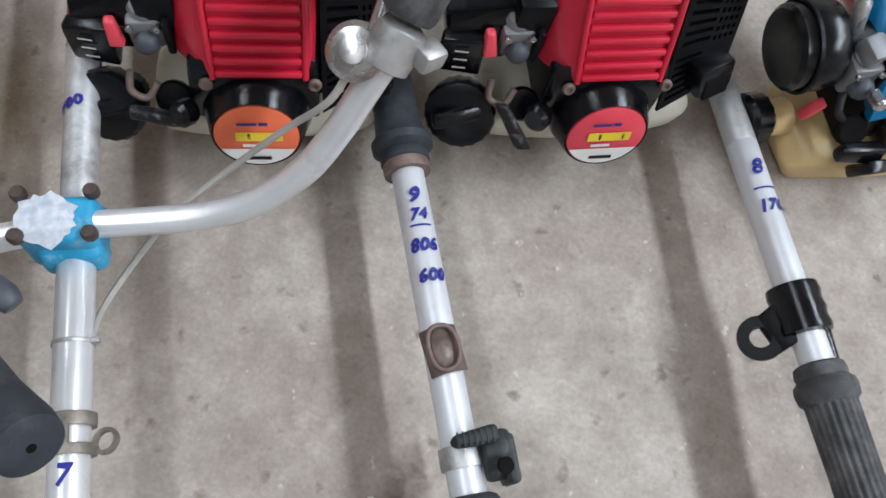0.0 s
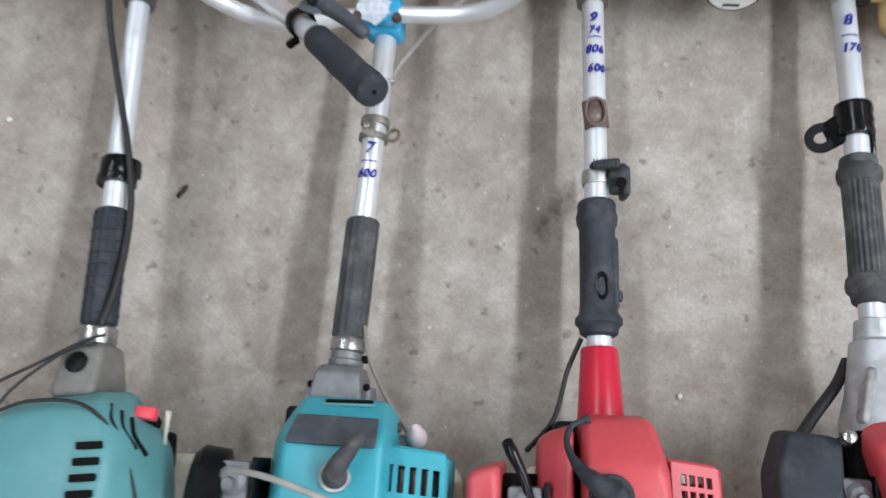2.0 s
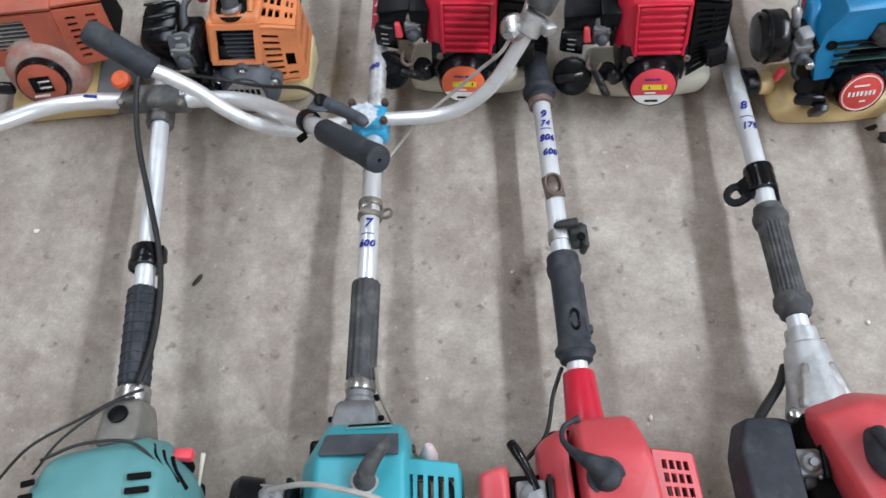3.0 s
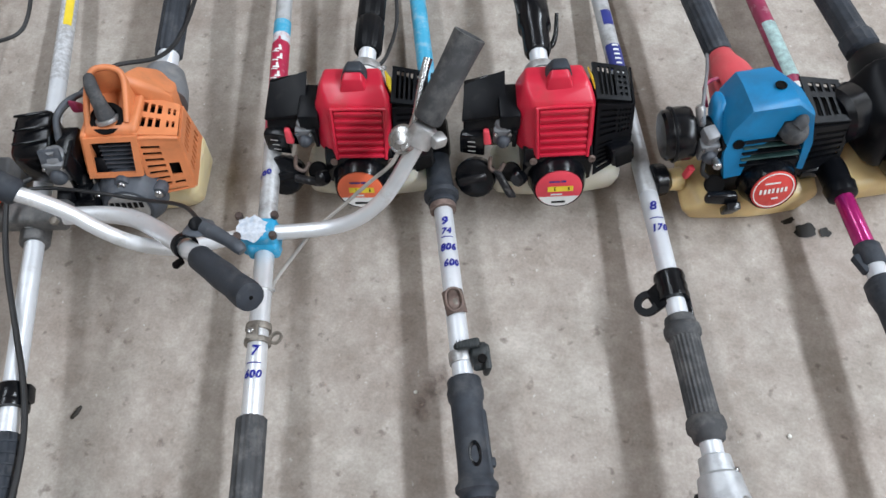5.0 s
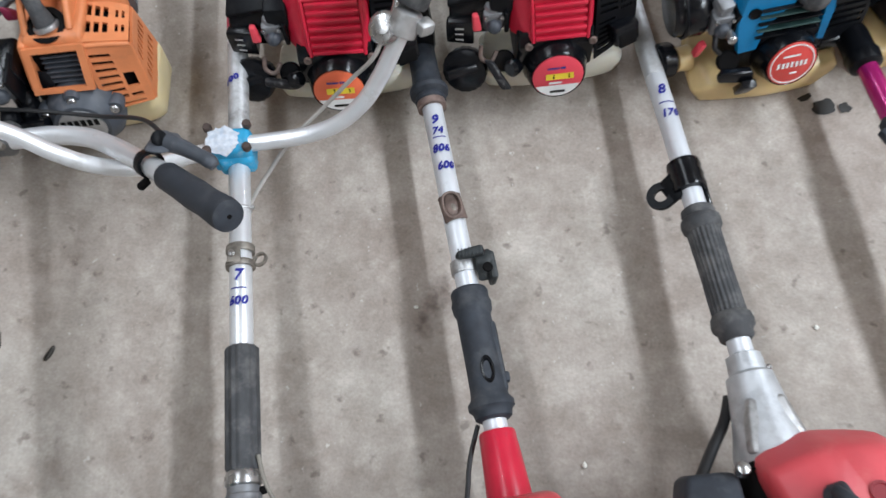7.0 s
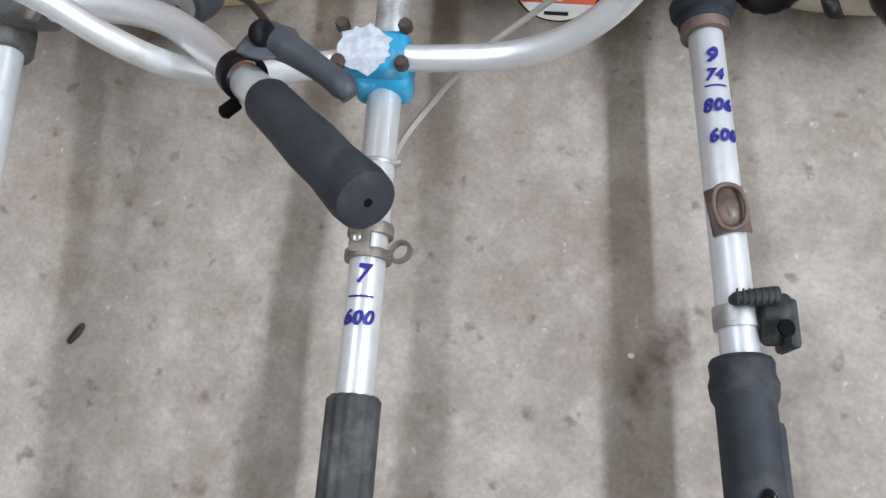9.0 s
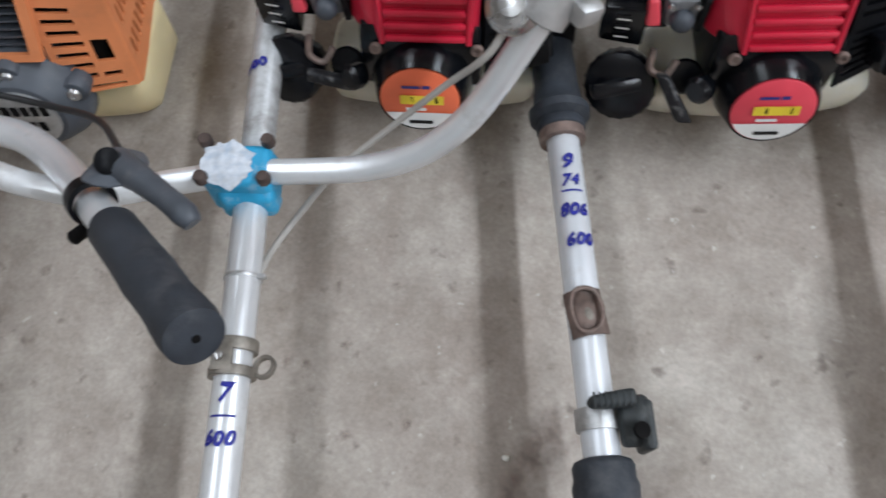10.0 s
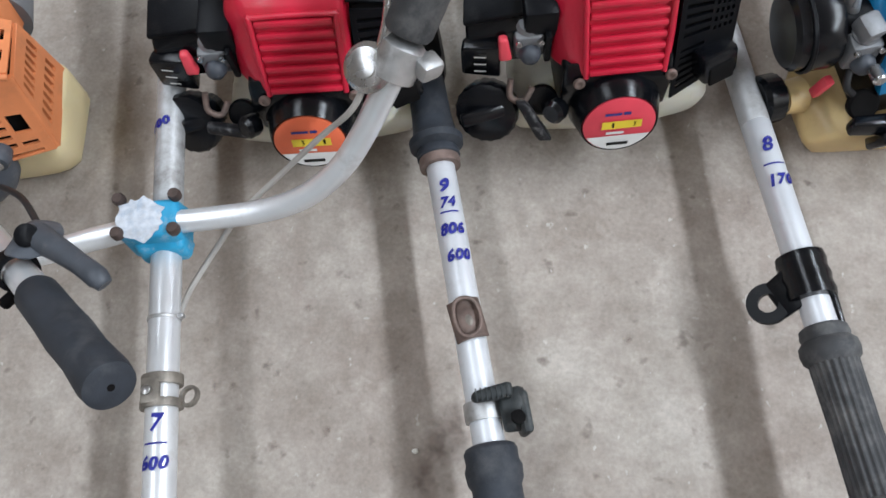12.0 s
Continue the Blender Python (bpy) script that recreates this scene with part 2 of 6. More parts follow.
# ---- mesh helpers ----


def part(name, bm, material, parent, label="", smooth=40):
    bmesh.ops.recalc_face_normals(bm, faces=bm.faces)
    data = bpy.data.meshes.new(name)
    bm.to_mesh(data)
    bm.free()
    data.materials.append(material)
    if smooth:
        data.shade_smooth()
        data.set_sharp_from_angle(angle=radians(smooth))
    ob = new(name, data)
    ob.parent = parent
    if label:
        tagged(ob, label)
    return ob


def merge(bm, tmp, m=None):
    if m is not None:
        tmp.transform(m)
    data = bpy.data.meshes.new("tmp")
    tmp.to_mesh(data)
    tmp.free()
    bm.from_mesh(data)
    bpy.data.meshes.remove(data)
    return bm


def box(size, at, rot=(0, 0, 0), bevel=0.003, top=(1, 1), bm=None, seg=2):
    """A bevelled box, its upper face scaled by top."""
    tmp = bmesh.new()
    bmesh.ops.create_cube(tmp, size=1)
    for v in tmp.verts:
        if v.co.z > 0:
            v.co.x *= top[0]
            v.co.y *= top[1]
        v.co = Vector((v.co.x * size[0], v.co.y * size[1], v.co.z * size[2]))
    if bevel:
        bmesh.ops.bevel(tmp, geom=tmp.edges[:], offset=min(bevel, 0.45 * min(size)), segments=seg, affect="EDGES", profile=0.5)
    return merge(bm or bmesh.new(), tmp, pose(*at, *rot))


def hull(points, bevel=0.006, seg=3, bm=None, m=None):
    """A chamfered moulding: the hull of a few corners with rounded edges."""
    tmp = bmesh.new()
    vs = [tmp.verts.new(p) for p in points]
    got = bmesh.ops.convex_hull(tmp, input=vs)
    loose = [v for v in tmp.verts if not v.link_faces]
    bmesh.ops.delete(tmp, geom=loose, context="VERTS")
    bmesh.ops.dissolve_limit(tmp, angle_limit=radians(4), verts=tmp.verts[:], edges=tmp.edges[:])
    if bevel:
        bmesh.ops.bevel(tmp, geom=tmp.edges[:], offset=bevel, segments=seg, affect="EDGES", profile=0.5, clamp_overlap=True)
    return merge(bm or bmesh.new(), tmp, m)


def axis_to(at, way):
    """The pose that carries the z axis to the way given."""
    return Matrix.Translation(at) @ Vector(way).to_track_quat("Z", "Y").to_matrix().to_4x4()


def lathe(profile, at=(0, 0, 0), way=(0, 0, 1), seg=32, bm=None, flutes=0, depth=0.0):
    """A turned form from (radius, height) pairs, with flutes cut along it if asked for."""
    bm = bm or bmesh.new()
    m = axis_to(at, way)
    rings = []
    for r, h in profile:
        ring = []
        for i in range(seg):
            a = 2 * math.pi * i / seg
            rr = r - (depth if flutes and (i * flutes * 2 // seg) % 2 else 0)
            ring.append(bm.verts.new(m @ Vector((rr * math.cos(a), rr * math.sin(a), h))))
        rings.append(ring)
    for a, b in zip(rings[:-1], rings[1:]):
        for i in range(seg):
            bm.faces.new((a[i], a[(i + 1) % seg], b[(i + 1) % seg], b[i]))
    bm.faces.new(rings[0][::-1])
    bm.faces.new(rings[-1])
    return bm


def ring_band(r_in, r_out, h, at, way, seg=32, bm=None):
    """A hollow ring."""
    bm = bm or bmesh.new()
    m = axis_to(at, way)
    prof = [(r_in, -h / 2), (r_out * 0.985, -h / 2), (r_out, -h * 0.35), (r_out, h * 0.35), (r_out * 0.985, h / 2), (r_in, h / 2)]
    rings = [[bm.verts.new(m @ Vector((r * math.cos(2 * math.pi * i / seg), r * math.sin(2 * math.pi * i / seg), z))) for i in range(seg)] for r, z in prof]
    for a, b in zip(rings, rings[1:] + rings[:1]):
        for i in range(seg):
            bm.faces.new((a[i], a[(i + 1) % seg], b[(i + 1) % seg], b[i]))
    return bm


def spline(pts, steps=8):
    p = [Vector(q) for q in pts]
    p = [p[0] * 2 - p[1]] + p + [p[-1] * 2 - p[-2]]
    out = []
    for a, b, c, d in zip(p, p[1:], p[2:], p[3:]):
        for k in range(steps):
            t = k / steps
            out.append(0.5 * (2 * b + (c - a) * t + (2 * a - 5 * b + 4 * c - d) * t * t + (3 * b - a - 3 * c + d) * t ** 3))
    return out + [p[-2]]


def tube(pts, r, seg=16, steps=8, bm=None):
    """A round tube swept along a smooth line; r may be a list, one radius for each point given."""
    bm = bm or bmesh.new()
    line = spline(pts, steps) if steps else [Vector(p) for p in pts]
    rs = [r] * len(line) if isinstance(r, (int, float)) else [float(q) for q in np.interp(np.linspace(0, len(pts) - 1, len(line)), range(len(pts)), r)]
    up = Vector((0.13, 0.21, 0.97))
    rings = []
    for i, c in enumerate(line):
        t = (line[min(i + 1, len(line) - 1)] - line[max(i - 1, 0)]).normalized()
        u = (up - t * up.dot(t))
        u = u.normalized() if u.length > 1e-4 else t.orthogonal().normalized()
        w = t.cross(u)
        up = u
        rings.append([bm.verts.new(c + (math.cos(a) * u + math.sin(a) * w) * rs[i]) for a in (2 * math.pi * k / seg for k in range(seg))])
    for a, b in zip(rings[:-1], rings[1:]):
        for i in range(seg):
            bm.faces.new((a[i], a[(i + 1) % seg], b[(i + 1) % seg], b[i]))
    bm.faces.new(rings[0][::-1])
    bm.faces.new(rings[-1])
    return bm


def slotted(corners, thick, holes, bm=None):
    """A moulded panel between four corners (around it) with real openings, given as (u0, v0, u1, v1)."""
    bm = bm or bmesh.new()
    tmp = bmesh.new()
    c = [Vector(p) for p in corners]
    us = sorted({0.0, 1.0, *[h[0] for h in holes], *[h[2] for h in holes]})
    vs = sorted({0.0, 1.0, *[h[1] for h in holes], *[h[3] for h in holes]})
    grid = {(i, j): tmp.verts.new((c[0] * (1 - u) + c[1] * u) * (1 - v) + (c[3] * (1 - u) + c[2] * u) * v) for i, u in enumerate(us) for j, v in enumerate(vs)}
    for i in range(len(us) - 1):
        for j in range(len(vs) - 1):
            mu, mv = (us[i] + us[i + 1]) / 2, (vs[j] + vs[j + 1]) / 2
            if not any(a < mu < p and b < mv < q for a, b, p, q in holes):
                tmp.faces.new((grid[i, j], grid[i + 1, j], grid[i + 1, j + 1], grid[i, j + 1]))
    loose = [v for v in tmp.verts if not v.link_faces]
    bmesh.ops.delete(tmp, geom=loose, context="VERTS")
    normal = (c[1] - c[0]).cross(c[3] - c[0]).normalized()
    got = bmesh.ops.extrude_face_region(tmp, geom=tmp.faces[:])
    for v in got["geom"]:
        if isinstance(v, bmesh.types.BMVert):
            v.co += normal * thick
    return merge(bm, tmp)


def slots(cols, rows, u=(0.1, 0.9), v=(0.1, 0.9), gap=0.45):
    """Evenly spread openings: cols x rows."""
    out = []
    du, dv = (u[1] - u[0]) / cols, (v[1] - v[0]) / rows
    gu = gv = gap
    if cols == 1:
        gu = 0.0
    if rows == 1:
        gv = 0.0
    for i in range(cols):
        for j in range(rows):
            out.append((u[0] + du * (i + gu / 2), v[0] + dv * (j + gv / 2), u[0] + du * (i + 1 - gu / 2), v[0] + dv * (j + 1 - gv / 2)))
    return out


def lettering(text, size, m, bend=0.0, heavy=0.0):
    """Written characters as flat mesh at pose m (x along the line, z out of it), bent round a tube that runs along y if bend is its radius."""
    curve = bpy.data.curves.new("text", "FONT")
    curve.body, curve.size, curve.align_x, curve.align_y = text, size, "CENTER", "CENTER"
    curve.offset, curve.resolution_u, curve.space_character = heavy, 3, 1.12
    tmp_ob = bpy.data.objects.new("text", curve)
    scene.collection.objects.link(tmp_ob)
    data = bpy.data.meshes.new_from_object(tmp_ob.evaluated_get(bpy.context.evaluated_depsgraph_get()))
    bm = bmesh.new()
    bm.from_mesh(data)
    bpy.data.objects.remove(tmp_ob)
    bpy.data.curves.remove(curve)
    bpy.data.meshes.remove(data)
    if bend:
        for v in bm.verts:
            a = v.co.x / bend
            v.co = Vector((bend * math.sin(a), v.co.y, bend * math.cos(a) - bend))
    bm.transform(m)
    return bm


def strip(w, h, m, bend=0.0, n=8):
    """A printed bar or sticker, flat or bent round a tube that runs along y."""
    bm = bmesh.new()
    cols = []
    for i in range(n + 1):
        x = (i / n - 0.5) * w
        p = (bend * math.sin(x / bend), bend * math.cos(x / bend) - bend) if bend else (x, 0)
        cols.append([bm.verts.new(m @ Vector((p[0], y, p[1]))) for y in (-h / 2, h / 2)])
    for a, b in zip(cols[:-1], cols[1:]):
        bm.faces.new((a[0], b[0], b[1], a[1]))
    return bm


def thing(name, at, yaw, label, category, group=""):
    ob = new(name)
    ob.empty_display_size = 0.05
    ob.matrix_world = pose(*at, 0, 0, yaw)
    return tagged(ob, label, category, group)


class Shaft:
    """The straight line of a drive tube: x and z by y, in the world, and in its machine's own space."""

    def __init__(self, owner, x0, sx, z0, sz, r=0.0136):
        self.owner, self.x0, self.sx, self.z0, self.sz, self.r = owner, x0, sx, z0, sz, r
        self.inv = owner.matrix_basis.inverted()
        self.way = (self.inv.to_3x3() @ Vector((sx, 1, sz))).normalized()

    def at(self, y):
        return self.inv @ Vector((self.x0 + self.sx * y, y, self.z0 + self.sz * y))

    def tube(self, name, y0, y1, material, r=None, label="", seg=28):
        r = r or self.r
        h = (self.at(y1) - self.at(y0)).length
        return part(name, lathe([(r * 0.93, 0), (r, 0.0015), (r, h - 0.0015), (r * 0.93, h)], self.at(y0), self.way, seg), material, self.owner, label)

    def turned(self, name, y0, profile, material, label="", seg=32, flutes=0, depth=0.0, parent=None):
        return part(name, lathe(profile, self.at(y0), self.way, seg, flutes=flutes, depth=depth), material, parent or self.owner, label)

    def on_top(self, y, lift=0.0006, turn=0.0, roll=0.0):
        """The pose on the tube's upper side at y, its y axis along the tube; roll turns it round the tube."""
        z = Vector((0, 0, 1))
        t = self.way
        x = t.cross(z).normalized()
        n = x.cross(t)
        rot = Matrix((x, t, n)).transposed().to_4x4()
        return Matrix.Translation(self.at(y)) @ rot @ pose(0, 0, 0, 0, roll, 0) @ Matrix.Translation((0, 0, self.r + lift)) @ pose(0, 0, 0, 0, 0, turn)

    def writing(self, y, text, size, turn=0.0, roll=0.0, x=0.0):
        """Handwritten marks, across the tube."""
        m = self.on_top(y, 0.0013, roll=roll)
        bm = lettering(text, size, pose(0, 0, 0, 0, 0, turn), 0.0, 0.0007)
        for v in bm.verts:
            v.co.x += 0.22 * v.co.y + 0.05 * size * noise.noise(Vector((v.co.x * 260, v.co.y * 260, y * 9)))
            v.co.y += 0.08 * size * noise.noise(Vector((v.co.x * 200, v.co.y * 200, 5 + y * 9)))
            a = (v.co.x + x) / self.r
            v.co = Vector((self.r * math.sin(a), v.co.y, self.r * math.cos(a) - self.r))
        bm.transform(m)
        return part("written_mark", bm, INK, self.owner, "blue handwritten number", smooth=0)

    def line(self, y, w, h=0.0016, roll=0.0, material=None):
        return part("written_mark", strip(w, h, self.on_top(y, roll=roll), self.r), material or INK, self.owner, smooth=0)


def bent_strip(shaft, name, y0, y1, angle, material, roll=0.0, lift=0.0007, label=""):
    """A sticker wrapped round the tube from y0 to y1 over so many degrees."""
    h = (shaft.at(y1) - shaft.at(y0)).length
    w = math.radians(angle) * shaft.r
    return part(name, strip(w, h, shaft.on_top((y0 + y1) / 2, lift, roll=roll), shaft.r + lift, 12), material, shaft.owner, label)


def screw(parent, at, way=(0, -1, 0.3), r=0.005, material=None):
    return part("screw", lathe([(r, 0), (r, 0.002), (r * 0.8, 0.0035), (r * 0.45, 0.0035), (r * 0.4, 0.0022)], at, way, 12), material or STEEL, parent)

# ---- setting ----


def slab(name, size, at, material, label):
    ob = part(name, box(size, at, bevel=0), material, None, "", 0)
    return tagged(ob, label, name.split("_")[0], kind="structure")


bm = bmesh.new()
bmesh.ops.create_grid(bm, x_segments=60, y_segments=60, size=6)
for v in bm.verts:
    v.co.z = 0.0008 * noise.noise(Vector((v.co.x * 3, v.co.y * 3, 0))) - 0.0008
floor = part("floor", bm, CONCRETE, None)
tagged(floor, "stained grey-brown trowelled concrete floor", "floor", kind="structure")
slab("wall_north", (12.4, 0.2, 5.4), (0, 6.1, 2.69), PLASTER, "plain grey-beige plastered wall")
slab("wall_south", (12.4, 0.2, 5.4), (0, -6.1, 2.69), PLASTER, "plain grey-beige plastered wall")
slab("wall_east", (0.2, 12.0, 5.4), (6.1, 0, 2.69), PLASTER, "plain grey-beige plastered wall")
slab("wall_west", (0.2, 12.0, 5.4), (-6.1, 0, 2.69), PLASTER, "plain grey-beige plastered wall")
slab("ceiling", (12.4, 12.4, 0.2), (0, 0, 5.5), PLASTER, "plain grey-beige ceiling")

# ---- brush cutters: parts that several of them have ----
ROW1, ROW2 = "brush cutters in the front row", "brush cutters in the back row"


def ribbed_grip(shaft, y0, y1, r, material, flutes=14, depth=0.0022, collar=True, label="ribbed black rubber grip"):
    h = (shaft.at(y1) - shaft.at(y0)).length
    prof = [(r * 0.86, 0), (r, 0.003), (r, h - 0.003), (r * 0.86, h)]
    g = shaft.turned("grip", y0, prof, material, label, 56, flutes, depth)
    if collar:
        for yy, rr in ((y0, r * 1.16), (y1, r * 1.12)):
            part("grip_collar", ring_band(shaft.r, rr, 0.014, shaft.at(yy), shaft.way), material, g)
    return g


def flared_grip(shaft, y0, y1, r, material, label):
    """A fluted rubber grip between smooth, stepped end collars."""
    h = (shaft.at(y1) - shaft.at(y0)).length
    g = shaft.turned("grip", y0, [(r * 0.95, 0.02), (r * 1.04, 0.026), (r, h * 0.5), (r * 1.05, h - 0.026), (r * 0.95, h - 0.02)], material, label, 88, 22, 0.0013)
    shaft.turned("grip_collar", y0, [(r * 0.84, 0), (r * 1.0, 0.003), (r * 1.05, 0.011), (r * 1.24, 0.015), (r * 1.27, 0.021), (r * 1.2, 0.029), (r * 1.0, 0.033)], material, "", 40, parent=g)
    shaft.turned("grip_collar", y1 - 0.033, [(r * 1.0, 0), (r * 1.2, 0.004), (r * 1.26, 0.011), (r * 1.22, 0.017), (r * 1.02, 0.021), (r * 1.06, 0.025), (r * 1.0, 0.031), (r * 0.84, 0.033)], material, "", 40, parent=g)
    return g


def spark_cap(owner, at, way, r=0.013, material=RUBBER, length=0.045, seat=CAST):
    cap = part("spark_plug_cap", lathe([(r, 0), (r * 1.05, length * 0.15), (r * 0.85, length * 0.5), (r * 0.8, length * 0.8), (r * 0.5, length)], at, way, 20), material, owner, "dusty rubber spark plug cap")
    part("cap_seat", ring_band(r * 0.5, r * 1.3, 0.006, at, way, 20), seat, cap)
    return cap


def carburettor(owner, at, size=1.0):
    """A small cast body with throat, drum and screws."""
    x, y, z = at
    s = size
    c = part("carburettor", box((0.03 * s, 0.032 * s, 0.034 * s), at, bevel=0.004), DULL_CAST, owner, "grimy cast metal carburettor")
    part("throttle_drum", lathe([(0.012 * s, 0), (0.013 * s, 0.004), (0.010 * s, 0.008), (0.005 * s, 0.009), (0.005 * s, 0.016)], (x, y, z + 0.016 * s), (0, -0.2, 1), 18), DULL_CAST, c)
    part("primer_bulb", lathe([(0.011 * s, 0), (0.011 * s, 0.004), (0.009 * s, 0.009), (0.004 * s, 0.012)], (x, y - 0.016 * s, z - 0.004), (0, -1, 0.3), 18), SLATE, c)
    for dx in (-0.011, 0.011):
        screw(c, (x + dx * s, y - 0.016 * s, z + 0.012 * s), r=0.003)
    part("inlet_flange", box((0.006, 0.04 * s, 0.042 * s), (x + 0.018 * s, y, z), bevel=0.002), SATIN, c)
    return c


def fins(owner, x0, x1, y, z0, z1, n, depth=0.05):
    """Cooling fins of a cylinder, one plate each."""
    for i in range(n):
        z = z0 + (z1 - z0) * i / (n - 1)
        part("cooling_fin", box((x1 - x0, depth, 0.0018), ((x0 + x1) / 2, y + depth / 2, z), bevel=0), CAST, owner, smooth=0)


def recoil_starter(owner, at, r, way, label_mat, style):
    """A round starter housing with its printed disc; r is the disc's radius."""
    at, way = Vector(at), Vector(way).normalized()
    base = at - way * 0.036
    h = part("recoil_starter", lathe([(r * 1.28, 0), (r * 1.3, 0.01), (r * 1.2, 0.02), (r * 1.12, 0.031), (r * 1.06, 0.036), (r * 1.0, 0.0345)], base, way, 44), BLACK if style != "cast" else CAST, owner, "round recoil starter housing")
    side = way.cross(Vector((0, 0, 1))).normalized()
    up = side.cross(way).normalized()
    rot = Matrix((side, up, way)).transposed().to_4x4()
    def on(x, y, lift):
        return Matrix.Translation(at + side * x + up * y + way * lift) @ rot
    disc = part("starter_label", lathe([(r, -0.002), (r, 0.0004), (r * 0.985, 0.0008)], at, way, 44), label_mat, h, "round printed label")
    if style == "star":
        bm = bmesh.new()
        pts = [on(r * 0.97 * math.cos(a), r * 0.97 * math.sin(a), 0.0014) for a in (radians(205 + 10 * k) for k in range(14))]
        bm.faces.new([bm.verts.new(p.translation) for p in pts])
        part("label_print", bm, WHITE, disc, "white foot of the label", 0)
        bars = [(-0.18, 0.46, 0.2, 0.11, NAVY), (0.2, 0.46, 0.46, 0.09, NAVY), (-0.06, 0.05, 1.1, 0.3, YELLOW), (0.1, -0.28, 0.5, 0.1, WHITE), (0, -0.72, 0.6, 0.12, BLACK)]
        bars += [(-0.42 + 0.2 * k, 0.05, 0.07, 0.2, BLACK) for k in range(5)]
    elif style == "ring":
        part("label_print", ring_band(r * 0.88, r * 0.93, 0.0008, at + way * 0.0012, way, 44), WHITE, disc)
        bars = [(0.02 + 0.19 * (k - 3), 0.0, 0.11, 0.26, WHITE) for k in range(7)] + [(0.1, 0.42, 0.7, 0.1, WHITE), (-0.1, -0.42, 0.3, 0.1, WHITE)]
    elif style == "cast":
        bars = [(-0.5 + 0.26 * k, 0.1, 0.18, 0.26, DARK) for k in range(5)] + [(-0.25 + 0.26 * k, -0.34, 0.18, 0.26, DARK) for k in range(4)]
    else:
        bars = [(0, 0, 0.9, 0.8, DARK), (-0.15, 0.15, 0.5, 0.09, WHITE), (-0.15, -0.15, 0.5, 0.09, WHITE), (0.12, 0.0, 0.09, 0.38, WHITE), (0.2, -0.55, 0.7, 0.12, WHITE)]
    for i, (x, y, w, hh, mt) in enumerate(bars):
        part("label_print", strip(w * r, hh * r, on(x * r, y * r, 0.0018 + 0.0003 * (i % 3)), 0, 1), mt, disc, smooth=0)
    return h


def red_engine(owner, lab, hanging=False):
    """Two-stroke engine with a ribbed red cover, black filter box and slotted black guard. Its own space: label at the origin, x right, y to the tube."""
    tank = part("fuel_tank", hull([(-0.088, 0.046, 0), (-0.088, 0.11, 0), (0.09, 0.046, 0), (0.09, 0.11, 0), (-0.094, 0.036, 0.028), (-0.094, 0.11, 0.05), (0.103, 0.036, 0.034), (0.103, 0.11, 0.06),
                                  (-0.084, 0.032, 0.056), (0.094, 0.034, 0.06), (-0.03, 0.026, 0.02), (0.03, 0.026, 0.02)], 0.012, 4), WHITE_TANK, owner, "milky white plastic fuel tank")
    part("crankcase", hull([(-0.05, 0.03, 0.055), (0.05, 0.03, 0.055), (-0.05, 0.125, 0.055), (0.05, 0.125, 0.055), (-0.05, 0.03, 0.13), (0.05, 0.03, 0.13), (-0.05, 0.125, 0.14), (0.05, 0.125, 0.14)], 0.006), SATIN, owner)
    cover = part("engine_cover", hull([(-0.036, 0.023, 0.113), (0.046, 0.023, 0.113), (-0.036, 0.058, 0.19), (0.047, 0.058, 0.19), (-0.06, 0.048, 0.112), (-0.058, 0.068, 0.177), (-0.048, 0.083, 0.205), (0.042, 0.08, 0.206),
                                      (-0.044, 0.117, 0.203), (0.034, 0.117, 0.203), (-0.058, 0.117, 0.172), (0.052, 0.117, 0.125), (-0.058, 0.117, 0.12), (0.052, 0.073, 0.177)], 0.0045), RED, owner, "glossy red plastic engine cover with cooling ribs")
    for i in range(7):
        k = i / 6
        z, y = 0.121 + 0.061 * k, 0.0253 + 0.0277 * k
        part("cooling_rib", box((0.066 + 0.002 * k, 0.006, 0.006), (0.005, y - 0.0015, z), (-25, 0, 0), 0.0022), RED, cover)
    frame_line = [(-0.03, 0.0223, 0.116), (-0.032, 0.0505, 0.182), (-0.026, 0.0548, 0.187), (0.038, 0.0548, 0.187), (0.0425, 0.0505, 0.182), (0.04, 0.0223, 0.116)]
    part("cover_edge", tube(frame_line, 0.0026, 10, 3), RED, cover)
    part("cover_hump", hull([(-0.021, 0.073, 0.198), (0.02, 0.073, 0.198), (-0.018, 0.096, 0.202), (0.018, 0.096, 0.202), (-0.014, 0.082, 0.217), (0.013, 0.082, 0.217), (-0.012, 0.094, 0.222), (0.012, 0.094, 0.222)], 0.005), RED, cover)
    cover.location = (0, 0.002, 0.006)
    part("spark_plug_cap", hull([(-0.02, 0.092, 0.2), (0.02, 0.092, 0.2), (-0.018, 0.118, 0.2), (0.017, 0.118, 0.2), (-0.012, 0.092, 0.226), (0.014, 0.092, 0.226), (-0.008, 0.112, 0.223), (0.01, 0.112, 0.223)], 0.004), RUBBER, owner, "black rubber spark plug cover").location = (0, 0.002, 0.006)
    part("warning_sticker", hull([(0.0455, 0.086, 0.2), (0.051, 0.083, 0.183), (0.0505, 0.109, 0.181), (0.041, 0.111, 0.2005), (0.047, 0.086, 0.202), (0.0525, 0.083, 0.1835), (0.052, 0.109, 0.1815), (0.0425, 0.111, 0.2025)], 0), YELLOW, cover, "yellow warning sticker")
    for x in (-0.036, 0.047):
        screw(cover, (x, 0.021, 0.111), (0, -1, 0.4), 0.0055, RUST)
    recoil_starter(owner, (0, -0.006, 0.086), 0.0335, (0, -1, 0.25), lab, "star")
